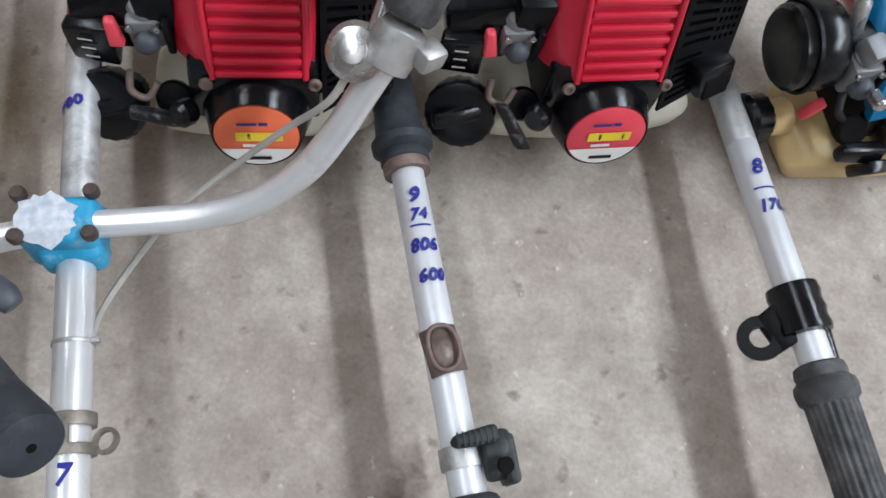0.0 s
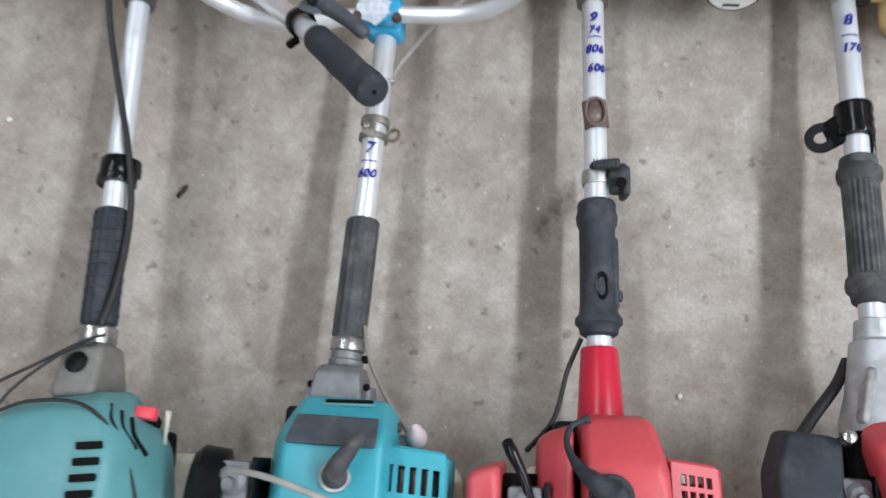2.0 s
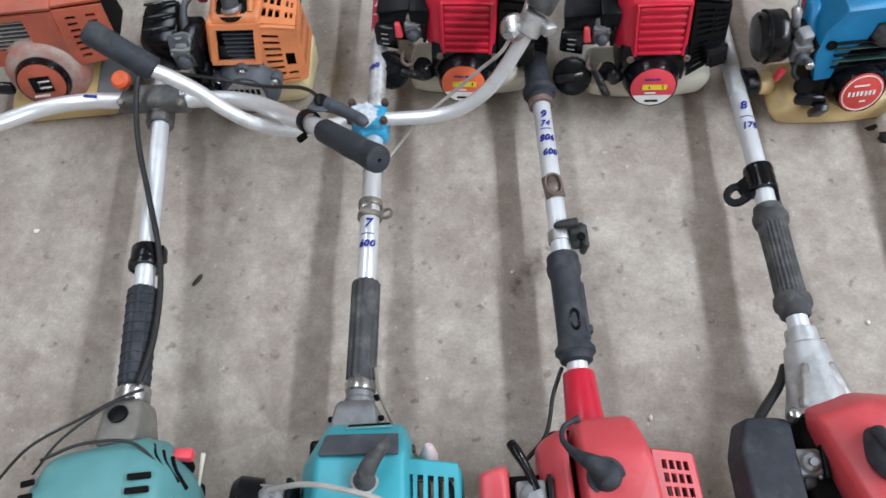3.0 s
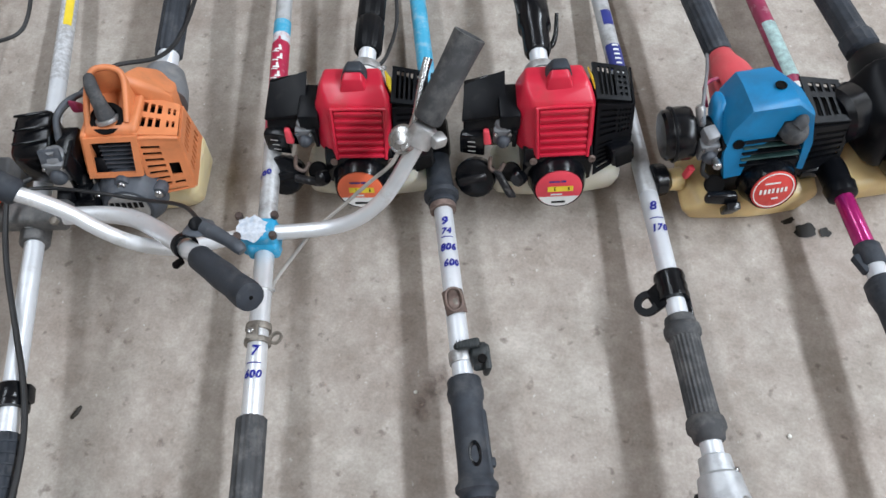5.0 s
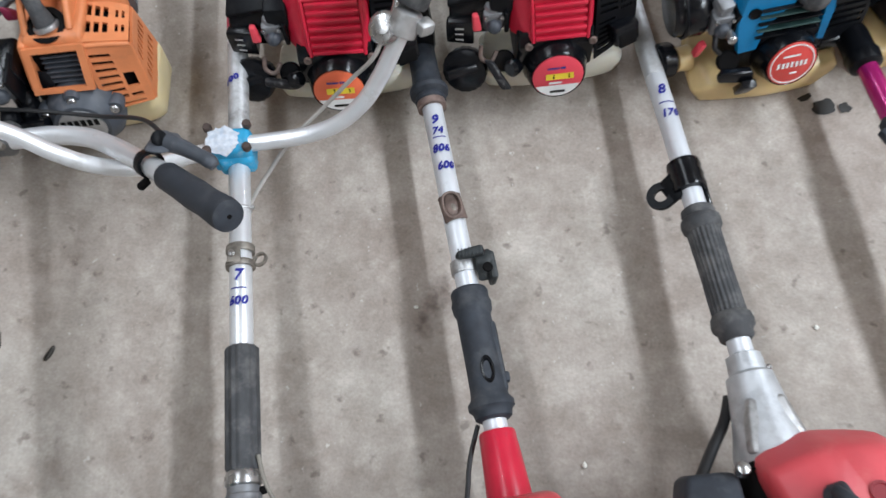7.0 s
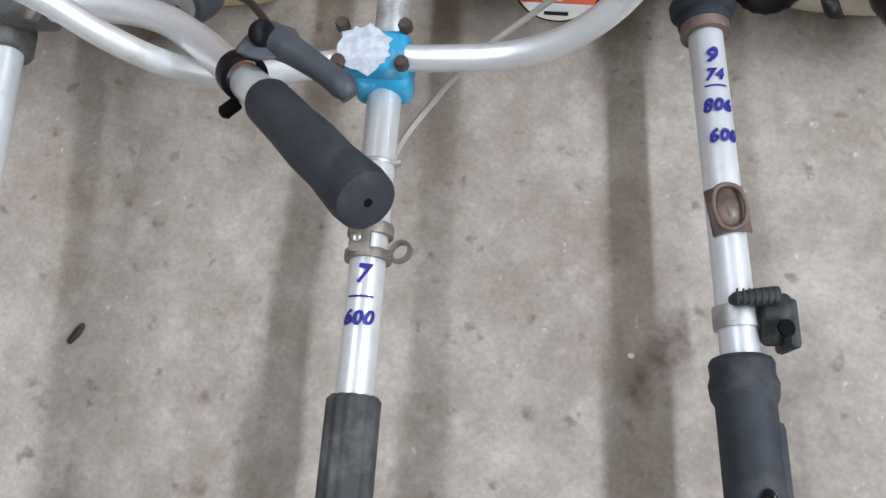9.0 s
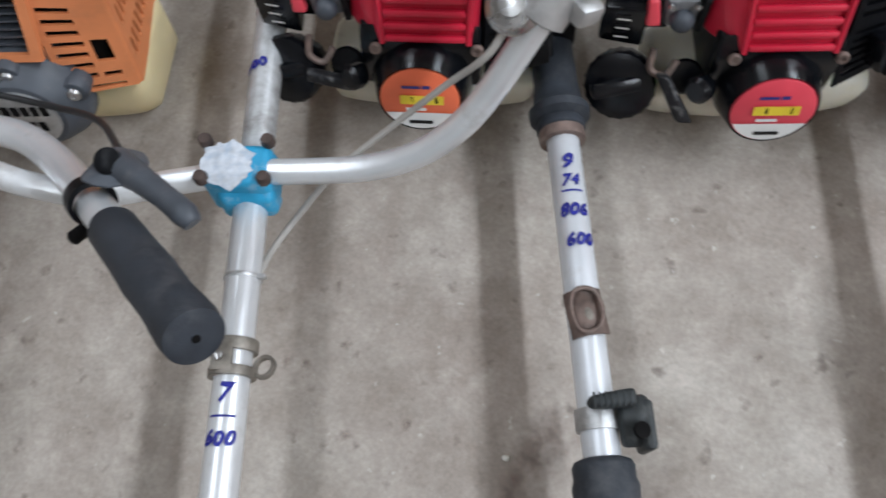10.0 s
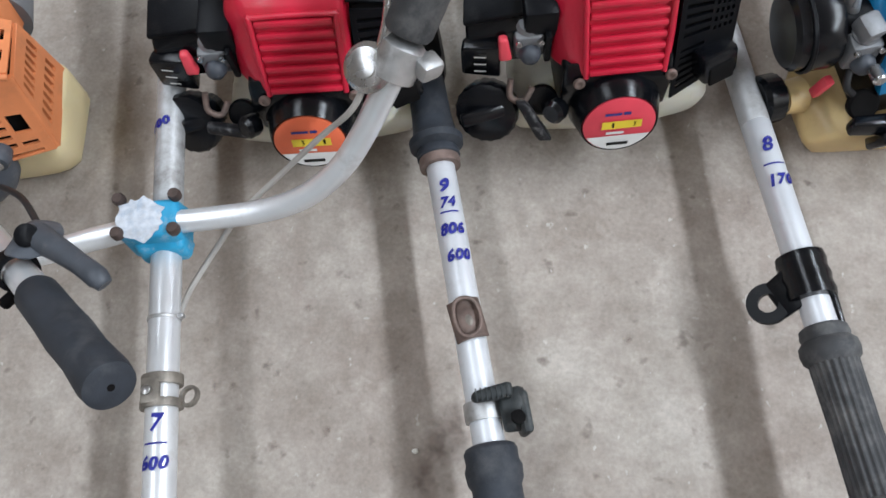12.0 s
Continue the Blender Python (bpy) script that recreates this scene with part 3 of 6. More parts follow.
    part("starter_flange", hull([(-0.05, 0.022, 0.065), (0.05, 0.022, 0.065), (-0.05, 0.022, 0.112), (0.05, 0.022, 0.112), (-0.05, 0.034, 0.065), (0.05, 0.034, 0.065), (-0.05, 0.034, 0.136), (0.05, 0.034, 0.136)], 0.004), BLACK, owner)
    # air filter
    af = part("air_filter_box", hull([(-0.126, 0.062, 0.105), (-0.08, 0.06, 0.105), (-0.13, 0.062, 0.142), (-0.072, 0.06, 0.15), (-0.126, 0.135, 0.11), (-0.075, 0.135, 0.11), (-0.126, 0.125, 0.178), (-0.07, 0.128, 0.19), (-0.128, 0.075, 0.156), (-0.072, 0.07, 0.162)], 0.004), BLACK, owner, "glossy black air filter box")
    part("filter_lid", hull([(-0.131, 0.07, 0.15), (-0.072, 0.068, 0.161), (-0.132, 0.07, 0.155), (-0.07, 0.068, 0.166), (-0.124, 0.118, 0.173), (-0.069, 0.126, 0.19), (-0.126, 0.118, 0.178), (-0.067, 0.126, 0.195)], 0.002), SATIN, af)
    af.location = (-0.004, 0.0, 0.002)
    part("filter_skirt", hull([(-0.136, 0.054, 0.1), (-0.1, 0.048, 0.097), (-0.136, 0.054, 0.14), (-0.1, 0.05, 0.142), (-0.134, 0.068, 0.1), (-0.1, 0.066, 0.098), (-0.132, 0.068, 0.14), (-0.1, 0.066, 0.142)], 0.003), BLACK, af)
    for k in range(3):
        part("choke_mark", strip(0.011, 0.0022, Matrix.Translation((-0.119, 0.0492, 0.11 + 0.011 * k)) @ pose(0, 0, 0, 90, 0, -9), 0, 1), WHITE, af, smooth=0)
    part("choke_lever", hull([(-0.102, 0.043, 0.127), (-0.09, 0.043, 0.127), (-0.102, 0.052, 0.127), (-0.09, 0.052, 0.127), (-0.102, 0.049, 0.151), (-0.094, 0.049, 0.151), (-0.102, 0.057, 0.151), (-0.094, 0.057, 0.151)], 0.0025), PINK, owner, "coral pink choke lever").location = (-0.004, 0.002, 0.002)
    carburettor(owner, (-0.078, 0.066, 0.136), 0.9)
    part("intake_block", box((0.03, 0.06, 0.06), (-0.068, 0.085, 0.15), bevel=0.004), SATIN, owner)
    part("fuel_hose", tube([(-0.096, 0.04, 0.108), (-0.097, 0.03, 0.094), (-0.085, 0.026, 0.09), (-0.076, 0.034, 0.1)], 0.003, 10), RUST, owner)
    part("primer_boss", lathe([(0.0145, 0), (0.015, 0.005), (0.013, 0.007), (0.003, 0.006)], (-0.066, 0.034, 0.078), (-0.1, -0.7, 0.7), 28), BLACK, owner)
    cap = part("fuel_cap", lathe([(0.018, -0.022), (0.019, 0), (0.0295, 0.002), (0.031, 0.016), (0.029, 0.02), (0.022, 0.022)], (-0.115, 0.04, 0.064), (-0.28, -0.75, 0.6), 40, flutes=20, depth=0.001), BLACK, owner, "black screw fuel cap")
    part("cap_grip", box((0.046, 0.013, 0.012), (-0.122, 0.0225, 0.0795), (50, 0, 12), 0.003), BLACK, cap)
    lying = [(-0.1, 0.01, 0.082), (-0.06, 0.006, 0.073), (-0.1, 0.02, 0.077), (-0.06, 0.018, 0.069), (-0.098, 0.012, 0.094), (-0.062, 0.008, 0.087), (-0.098, 0.022, 0.09), (-0.062, 0.018, 0.084)]
    hung = [(-0.094, 0.02, 0.1), (-0.083, 0.018, 0.1), (-0.094, 0.028, 0.094), (-0.083, 0.026, 0.094), (-0.074, -0.006, 0.066), (-0.06, -0.008, 0.068), (-0.074, 0.006, 0.06), (-0.06, 0.004, 0.062)]
    sh = part("starter_handle", hull(hung if hanging else lying, 0.003), WORN_BLACK, owner, "worn black starter handle")
    part("rope_guide", lathe([(0.01, 0), (0.0115, 0.004), (0.0115, 0.012), (0.008, 0.016)], (-0.052, 0.018, 0.086), (-0.6, -0.6, 0.4), 24), BLACK, sh)
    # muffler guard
    # near-black core, colouring in the shade behind the slotted panels
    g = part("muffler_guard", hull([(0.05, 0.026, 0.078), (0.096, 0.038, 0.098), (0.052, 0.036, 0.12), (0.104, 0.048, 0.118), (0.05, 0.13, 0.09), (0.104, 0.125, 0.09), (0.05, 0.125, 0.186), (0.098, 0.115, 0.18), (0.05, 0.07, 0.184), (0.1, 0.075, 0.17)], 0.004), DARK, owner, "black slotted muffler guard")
    part("guard_front", slotted([(0.052, 0.02, 0.076), (0.102, 0.037, 0.102), (0.103, 0.068, 0.176), (0.052, 0.064, 0.184)], 0.003, slots(1, 6, (0.08, 0.5), (0.05, 0.46), 0.55) + slots(1, 5, (0.1, 0.56), (0.52, 0.95), 0.55) + slots(4, 5, (0.6, 0.96), (0.5, 0.95), 0.45)), SATIN, g)
    part("guard_top", slotted([(0.05, 0.066, 0.19), (0.1, 0.07, 0.176), (0.1, 0.125, 0.184), (0.05, 0.13, 0.192)], 0.003, slots(4, 1, (0.1, 0.62), (0.12, 0.9), 0.4) + slots(2, 5, (0.66, 0.95), (0.1, 0.9), 0.45)), SATIN, g)
    part("guard_side", slotted([(0.102, 0.037, 0.102), (0.108, 0.13, 0.1), (0.104, 0.127, 0.182), (0.103, 0.068, 0.176)], 0.003, slots(4, 3, (0.1, 0.9), (0.2, 0.9), 0.4)), SATIN, g)
    g.location = (0, 0.002, 0.002)
    part("exhaust_outlet", box((0.036, 0.026, 0.03), (0.088, 0.034, 0.112), (-18, 0, 22), 0.004), BLACK, g)
    # no real opening: dark pad coloured as the shade in the mouth
    part("outlet_mouth", box((0.026, 0.004, 0.02), (0.093, 0.0205, 0.11), (-18, 0, 22), 0.003), DARK, g)
    return tank


def clutch_neck(owner, shaft, y0, body, ring, r=0.034):
    part("clutch_housing", lathe([(r * 1.1, -0.012), (r, 0.004), (r * 0.82, 0.03), (r * 0.74, 0.034)], shaft.at(y0), shaft.way, 36), body, owner)
    part("neck_clamp", ring_band(shaft.r, r * 0.74, 0.014, shaft.at(y0 + 0.044), shaft.way, 28), ring, owner)
    part("clamp_bolt", lathe([(0.004, 0), (0.004, 0.012), (0.002, 0.013)], shaft.at(y0 + 0.044) + Vector((r * 0.6, -0.004, 0.012)), (1, 0, 0.3), 10), STEEL, owner)


# ---- back row: two red machines ----
mA = thing("brush_cutter", (0.174, 0.557, 0), 6, "red brush cutter with orange starter label beside a handlebar", "brush cutter", ROW2)
red_engine(mA, LABEL_ORANGE)
sA = Shaft(mA, 0.163 + 0.11 * 0.67, -0.11, 0.182, -0.07)
clutch_neck(mA, sA, 0.69, WHITE, CAST)
sA.tube("drive_tube", 0.72, 1.95, PAINTED_PIPE)
sA.turned("throttle_housing", 0.775, [(0.018, 0), (0.022, 0.006), (0.023, 0.06), (0.019, 0.07), (0.022, 0.075), (0.022, 0.19), (0.017, 0.2)], SATIN, "black throttle grip", 48, 16, 0.0012)
part("throttle_cable", tube([mA.matrix_basis.inverted() @ Vector(p) for p in ((0.168, 0.74, 0.13), (0.18, 0.78, 0.12), (0.182, 0.86, 0.11), (0.165, 0.95, 0.11))], 0.003, 8), WIRE, mA)

mB = thing("brush_cutter", (0.46, 0.588, 0), 9, "red brush cutter with crimson starter label and open slotted guard", "brush cutter", ROW2)
red_engine(mB, LABEL_PINK, True)
sB = Shaft(mB, 0.43 + 0.17 * 0.7, -0.17, 0.18, -0.07)
clutch_neck(mB, sB, 0.715, WHITE, CAST)
sB.tube("drive_tube", 0.74, 2.0, PAINTED_PIPE)
sB.turned("throttle_housing", 0.8, [(0.018, 0), (0.021, 0.006), (0.021, 0.05), (0.026, 0.056), (0.026, 0.15), (0.018, 0.16)], BLACK, "glossy black throttle grip", 40)
part("throttle_trigger", tube([mB.matrix_basis.inverted() @ Vector(p) for p in ((0.41, 0.84, 0.12), (0.43, 0.825, 0.115), (0.437, 0.845, 0.12), (0.436, 0.88, 0.13))], [0.005, 0.005, 0.004, 0.003], 10), BLACK, mB)
part("throttle_lever", box((0.016, 0.06, 0.012), mB.matrix_basis.inverted() @ Vector((0.375, 0.9, 0.13)), (0, 0, 6), 0.004), BLACK, mB)


def open_hood(outer, inner, front, lean, depths, shrink):
    """A moulded hood: a leaning face between an outer and an inner outline (x, z), rounded into a shell that runs back and closes."""
    bm = bmesh.new()
    zb = outer[0][1]

    def ring(points, back, scale=1.0, inset=0.0):
        row = []
        for x, z in points:
            k = zb + (z - zb) * scale
            row.append(bm.verts.new((x * scale * (1 - inset), front + lean * (z - zb) + back, k)))
        return row

    lip = ring(inner, 0.016, 0.985)
    rows = [lip, ring(inner, 0.002), ring(outer, 0.0, 0.975), ring(outer, 0.004, 0.995), ring(outer, 0.012), ring(outer, depths[0], shrink[0]), ring(outer, depths[1], shrink[1])]
    for p, q in zip(rows[:-1], rows[1:]):
        for i in range(len(p) - 1):
            bm.faces.new((p[i], p[i + 1], q[i + 1], q[i]))
    bm.faces.new(rows[-1])
    edges = [e for e in bm.edges if len(e.link_faces) == 2 and e.calc_face_angle() > radians(12)]
    bmesh.ops.bevel(bm, geom=edges, offset=0.0035, segments=2, affect="EDGES", profile=0.5, clamp_overlap=True)
    return bm


# ---- back row: blue machine ----
mK = thing("brush_cutter", (0.752, 0.604, 0), 14, "blue brush cutter with yellowed tank and round black air filter", "brush cutter", ROW2)
part("fuel_tank", hull([(-0.085, 0.02, 0), (0.075, 0.012, 0), (-0.09, 0.1, 0), (0.09, 0.1, 0), (-0.105, 0.02, 0.03), (0.1, 0.015, 0.035), (-0.1, 0.1, 0.055), (0.105, 0.1, 0.055), (-0.08, 0.012, 0.05), (0.09, 0.012, 0.052), (0, 0.002, 0.016)], 0.011, 4), YELLOW_TANK, mK, "yellowed translucent fuel tank")
part("tank_neck", lathe([(0.018, 0), (0.016, 0.02)], (-0.1, 0.064, 0.05), (-1, -0.1, 0.15), 24), YELLOW_TANK, mK)
part("fuel_cap", lathe([(0.02, 0), (0.024, 0.004), (0.024, 0.02), (0.02, 0.024)], (-0.123, 0.064, 0.054), (-1, -0.1, 0.15), 40, flutes=18, depth=0.001), BLACK, mK, "black ribbed fuel cap")
part("crankcase", hull([(-0.06, 0.03, 0.05), (0.06, 0.03, 0.05), (-0.06, 0.12, 0.05), (0.06, 0.12, 0.05), (-0.06, 0.03, 0.12), (0.06, 0.03, 0.12), (-0.055, 0.12, 0.13), (0.055, 0.12, 0.13)], 0.006), SATIN, mK)
outer = [(-0.056, 0.1), (-0.064, 0.145), (-0.058, 0.182), (-0.034, 0.211), (0.03, 0.213), (0.055, 0.192), (0.064, 0.145), (0.06, 0.1)]
inner = [(-0.03, 0.1), (-0.024, 0.13), (-0.008, 0.15), (0.006, 0.16), (0.014, 0.185), (0.04, 0.186), (0.051, 0.155), (0.051, 0.1)]
cK = part("engine_cover", open_hood(outer, inner, 0.024, 0.27, (0.05, 0.086), (0.96, 0.8)), BLUE, mK, "dirty blue plastic engine cover", 35)
cK.location.x = -0.003
part("cover_flange", hull([(-0.072, 0.05, 0.15), (-0.058, 0.05, 0.15), (-0.068, 0.09, 0.18), (-0.05, 0.09, 0.185), (-0.072, 0.1, 0.15), (-0.058, 0.1, 0.15), (-0.066, 0.12, 0.178), (-0.05, 0.12, 0.185)], 0.006, 4), BLUE, cK)
# holes are dark discs, their inner shade put into the colour
for p, w in (((-0.044, 0.04, 0.158), (-0.1, -1, 0.27)), ((0.014, 0.09, 0.211), (0, 0.1, 1))):
    part("screw_hole", lathe([(0.0075, 0), (0.008, 0.0015), (0.006, 0.0015), (0.005, 0.0005)], p, w, 20), DARK, cK)
# near-black block that paints the shade in the hood's opening
part("cylinder_recess", hull([(-0.045, 0.036, 0.1), (0.05, 0.036, 0.1), (-0.036, 0.056, 0.19), (0.044, 0.056, 0.19), (-0.045, 0.062, 0.1), (0.05, 0.062, 0.1), (-0.036, 0.07, 0.19), (0.044, 0.07, 0.19)], 0.002), DARK, mK)
for i in range(1, 6):
    k = i / 5
    part("cooling_fin", box((0.082, 0.012, 0.0022), (0.002, 0.03 + 0.012 * k, 0.11 + 0.05 * k), (-14, 0, 0), 0.0006), OLIVE if i % 2 == 0 else SATIN, mK, smooth=0)
part("spark_plug_cap", lathe([(0.019, -0.01), (0.0195, 0), (0.0185, 0.008), (0.0145, 0.015), (0.008, 0.0195), (0.002, 0.021)], (0.028, 0.046, 0.166), (0.05, -0.8, 0.6), 24), GREY_RUBBER, mK, "dusty domed spark plug cap")
part("plug_boot", tube([(0.026, 0.04, 0.182), (0.033, 0.045, 0.188), (0.038, 0.056, 0.184)], [0.009, 0.009, 0.006], 14), GREY_RUBBER, mK)
recoil_starter(mK, (0.009, 0, 0.092), 0.032, (0.02, -1, 0.35), LABEL_RED, "ring")
part("starter_handle", hull([(-0.085, 0.0, 0.075), (-0.035, -0.004, 0.066), (-0.085, 0.012, 0.075), (-0.035, 0.01, 0.066), (-0.085, 0.002, 0.092), (-0.04, 0, 0.088), (-0.08, 0.014, 0.09), (-0.04, 0.012, 0.086)], 0.003), BLACK, mK, "black starter handle")
part("handle_foot", box((0.02, 0.012, 0.035), (-0.046, -0.004, 0.062), (20, 0, 0), 0.003), BLACK, mK)
fK = part("air_filter_drum", lathe([(0.028, 0), (0.036, 0.003), (0.0385, 0.008), (0.0385, 0.028), (0.036, 0.032), (0.036, 0.04), (0.032, 0.044), (0.012, 0.0445)], (-0.095, 0.083, 0.138), (-1, 0.05, -0.06), 44), BLACK, mK, "round black air filter drum")
part("drum_seam", ring_band(0.0375, 0.04, 0.004, Vector((-0.095, 0.083, 0.138)) + Vector((-1, 0.05, -0.06)).normalized() * 0.03, (-1, 0.05, -0.06), 44), SATIN, fK)
carburettor(mK, (-0.082, 0.058, 0.138), 0.95)
part("carburettor_cover", box((0.02, 0.022, 0.018), (-0.084, 0.056, 0.166), (10, 0, 14), 0.004), DULL_CAST, mK)
part("idle_screw", lathe([(0.006, 0), (0.006, 0.014), (0.004, 0.016)], (-0.078, 0.03, 0.14), (-0.1, -1, 0.3), 14), STEEL, mK)
part("filter_throat", lathe([(0.024, 0), (0.026, 0.03)], (-0.1, 0.08, 0.138), (1, -0.1, 0), 24), SATIN, mK)
part("intake_throat", lathe([(0.018, 0), (0.022, 0.02)], (-0.066, 0.062, 0.135), (1, 0, 0), 20), DARK, mK)
part("choke_lever", box((0.009, 0.01, 0.028), (-0.101, 0.046, 0.094), (8, 5, 10), 0.002), PINK, mK, "coral pink choke lever")
part("primer_boss", lathe([(0.014, 0), (0.0145, 0.006), (0.012, 0.008), (0.003, 0.007)], (-0.068, 0.026, 0.086), (-0.1, -0.7, 0.7), 28), DARK, mK)
part("fuel_hose", tube([(-0.082, 0.05, 0.118), (-0.086, 0.036, 0.106), (-0.078, 0.032, 0.096)], 0.0035, 10), WIRE, mK)
part("cable_stay", lathe([(0.006, 0), (0.007, 0.03), (0.004, 0.034)], (-0.088, 0.078, 0.158), (-0.2, 0.35, 1), 14), CAST, mK)
# solid core under the slots, coloured as the shade inside
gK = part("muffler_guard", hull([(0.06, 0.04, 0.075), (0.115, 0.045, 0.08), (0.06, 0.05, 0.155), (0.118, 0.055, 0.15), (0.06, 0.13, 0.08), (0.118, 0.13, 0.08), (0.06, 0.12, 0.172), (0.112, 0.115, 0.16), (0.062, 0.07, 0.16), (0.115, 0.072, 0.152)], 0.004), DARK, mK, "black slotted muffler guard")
part("guard_front", slotted([(0.058, 0.034, 0.072), (0.118, 0.04, 0.078), (0.12, 0.058, 0.152), (0.06, 0.052, 0.16)], 0.003, slots(1, 5, (0.12, 0.9), (0.25, 0.92), 0.5)), SATIN, gK)
part("guard_top", slotted([(0.06, 0.053, 0.164), (0.12, 0.058, 0.154), (0.116, 0.122, 0.165), (0.058, 0.127, 0.177)], 0.003, slots(4, 1, (0.12, 0.9), (0.15, 0.56), 0.35) + slots(4, 1, (0.12, 0.9), (0.68, 0.88), 0.35)), SATIN, gK)
part("guard_ledge", box((0.05, 0.03, 0.02), (0.088, 0.045, 0.07), (0, 0, 4), 0.005), BLACK, gK)
sK = Shaft(mK, 0.735 + 0.27 * 0.64, -0.27, 0.185, -0.075)
part("clutch_housing", lathe([(0.038, -0.04), (0.037, 0.0), (0.031, 0.03), (0.021, 0.055), (0.0185, 0.068), (0.017, 0.07)], sK.at(0.755), sK.way, 36), FADED_RED, mK, "coral red conical clutch housing")
sK.tube("drive_tube", 0.78, 2.0, PAINTED_PIPE)
ribbed_grip(sK, 0.825, 1.02, 0.02, RUBBER, 14, 0.001, False)
kin = mK.matrix_basis.inverted()
part("ignition_wires", tube([kin @ Vector(p) for p in ((0.655, 0.69, 0.16), (0.648, 0.71, 0.18), (0.668, 0.735, 0.17), (0.68, 0.76, 0.13))], 0.0025, 8), MAROON, mK)
part("throttle_cable", tube([kin @ Vector(p) for p in ((0.645, 0.655, 0.17), (0.643, 0.672, 0.19), (0.648, 0.71, 0.185), (0.66, 0.77, 0.15), (0.668, 0.83, 0.12))], 0.0025, 8), GREY, mK)

# ---- back row: orange machine ----
mO = thing("brush_cutter", (-0.164, 0.5, 0), 9, "orange brush cutter with open handle frame and grey starter", "brush cutter", ROW2)
part("fuel_tank", hull([(-0.06, 0.03, 0), (0.085, 0.03, 0), (-0.06, 0.13, 0), (0.092, 0.13, 0), (-0.06, 0.02, 0.05), (0.09, 0.026, 0.05), (-0.06, 0.13, 0.07), (0.098, 0.125, 0.085), (0.096, 0.05, 0.085)], 0.017, 5), PALE_TANK, mO, "pale yellow fuel tank")
part("crankcase", hull([(-0.055, 0.03, 0.05), (0.05, 0.03, 0.05), (-0.055, 0.12, 0.05), (0.05, 0.12, 0.05), (-0.055, 0.03, 0.12), (0.05, 0.03, 0.12), (-0.05, 0.12, 0.13), (0.05, 0.12, 0.13)], 0.006), SATIN, mO)
shO = part("engine_cover", slotted([(-0.041, 0.016, 0.126), (0.036, 0.016, 0.126), (0.042, 0.044, 0.182), (-0.034, 0.044, 0.182)], 0.006, [(0.12, 0.1, 0.88, 0.88)]), ORANGE, mO, "orange plastic engine cover with open front")
part("cover_top", hull([(-0.036, 0.042, 0.176), (0.042, 0.042, 0.176), (-0.034, 0.05, 0.19), (0.04, 0.05, 0.19), (-0.024, 0.13, 0.19), (0.045, 0.13, 0.192), (-0.03, 0.12, 0.17), (0.04, 0.12, 0.17)], 0.005), ORANGE, shO)
part("cover_left", hull([(-0.047, 0.018, 0.128), (-0.037, 0.016, 0.126), (-0.04, 0.045, 0.185), (-0.03, 0.044, 0.186), (-0.046, 0.12, 0.13), (-0.036, 0.12, 0.13), (-0.034, 0.12, 0.185), (-0.024, 0.12, 0.186)], 0.003), ORANGE, shO)
part("cover_rear", hull([(0.0, 0.11, 0.12), (0.074, 0.11, 0.12), (0.026, 0.105, 0.222), (0.026, 0.12, 0.226), (0.03, 0.155, 0.2), (0.05, 0.12, 0.196), (0.078, 0.12, 0.174), (0.072, 0.165, 0.15), (0.016, 0.185, 0.11), (0.072, 0.18, 0.11), (0.046, 0.175, 0.17)], 0.004), ORANGE, shO)
arch = [(-0.029, 0.06, 0.187), (-0.024, 0.085, 0.213), (-0.017, 0.108, 0.232), (-0.006, 0.118, 0.238), (0.018, 0.118, 0.236), (0.028, 0.108, 0.222), (0.028, 0.06, 0.19)]
part("cover_arch", tube(arch, 0.0045, 12), ORANGE, shO, "raised orange guard arch")
part("arch_web", hull([(-0.024, 0.114, 0.19), (0.03, 0.116, 0.19), (-0.016, 0.114, 0.234), (0.022, 0.116, 0.236), (-0.024, 0.121, 0.19), (0.03, 0.123, 0.19), (-0.016, 0.12, 0.232), (0.022, 0.122, 0.232)], 0.002), ORANGE, shO)
part("arch_web", hull([(0.025, 0.06, 0.186), (0.026, 0.116, 0.186), (0.026, 0.114, 0.226), (0.032, 0.06, 0.186), (0.034, 0.116, 0.186), (0.033, 0.112, 0.222), (0.03, 0.06, 0.192)], 0.002), ORANGE, shO)
part("plug_well", lathe([(0.024, 0), (0.024, 0.003), (0.017, 0.003), (0.015, -0.006)], (-0.001, 0.068, 0.19), (0, -0.25, 1), 28), DARK, shO)
spark_cap(mO, (-0.001, 0.067, 0.19), (-0.2, 0.5, 1), 0.0125, GREY_RUBBER, 0.04)
part("plug_boot", tube([(-0.008, 0.083, 0.219), (-0.012, 0.094, 0.23), (-0.015, 0.104, 0.234), (-0.018, 0.111, 0.228)], [0.0095, 0.0095, 0.008, 0.006], 14), GREY_RUBBER, mO)
part("cylinder", box((0.07, 0.05, 0.06), (-0.006, 0.07, 0.15), bevel=0.004), DARK, mO)
for i in range(9):
    part("cooling_fin", box((0.05, 0.016, 0.0018), (0.004, 0.034 + 0.003 * i, 0.128 + 0.0062 * i), (-20, 0, 0), 0), SLATE, mO, smooth=0)
part("cylinder_foot", hull([(-0.04, 0.02, 0.122), (-0.015, 0.02, 0.122), (-0.04, 0.04, 0.122), (-0.018, 0.035, 0.145), (-0.036, 0.035, 0.15)], 0.002), SATIN, mO)
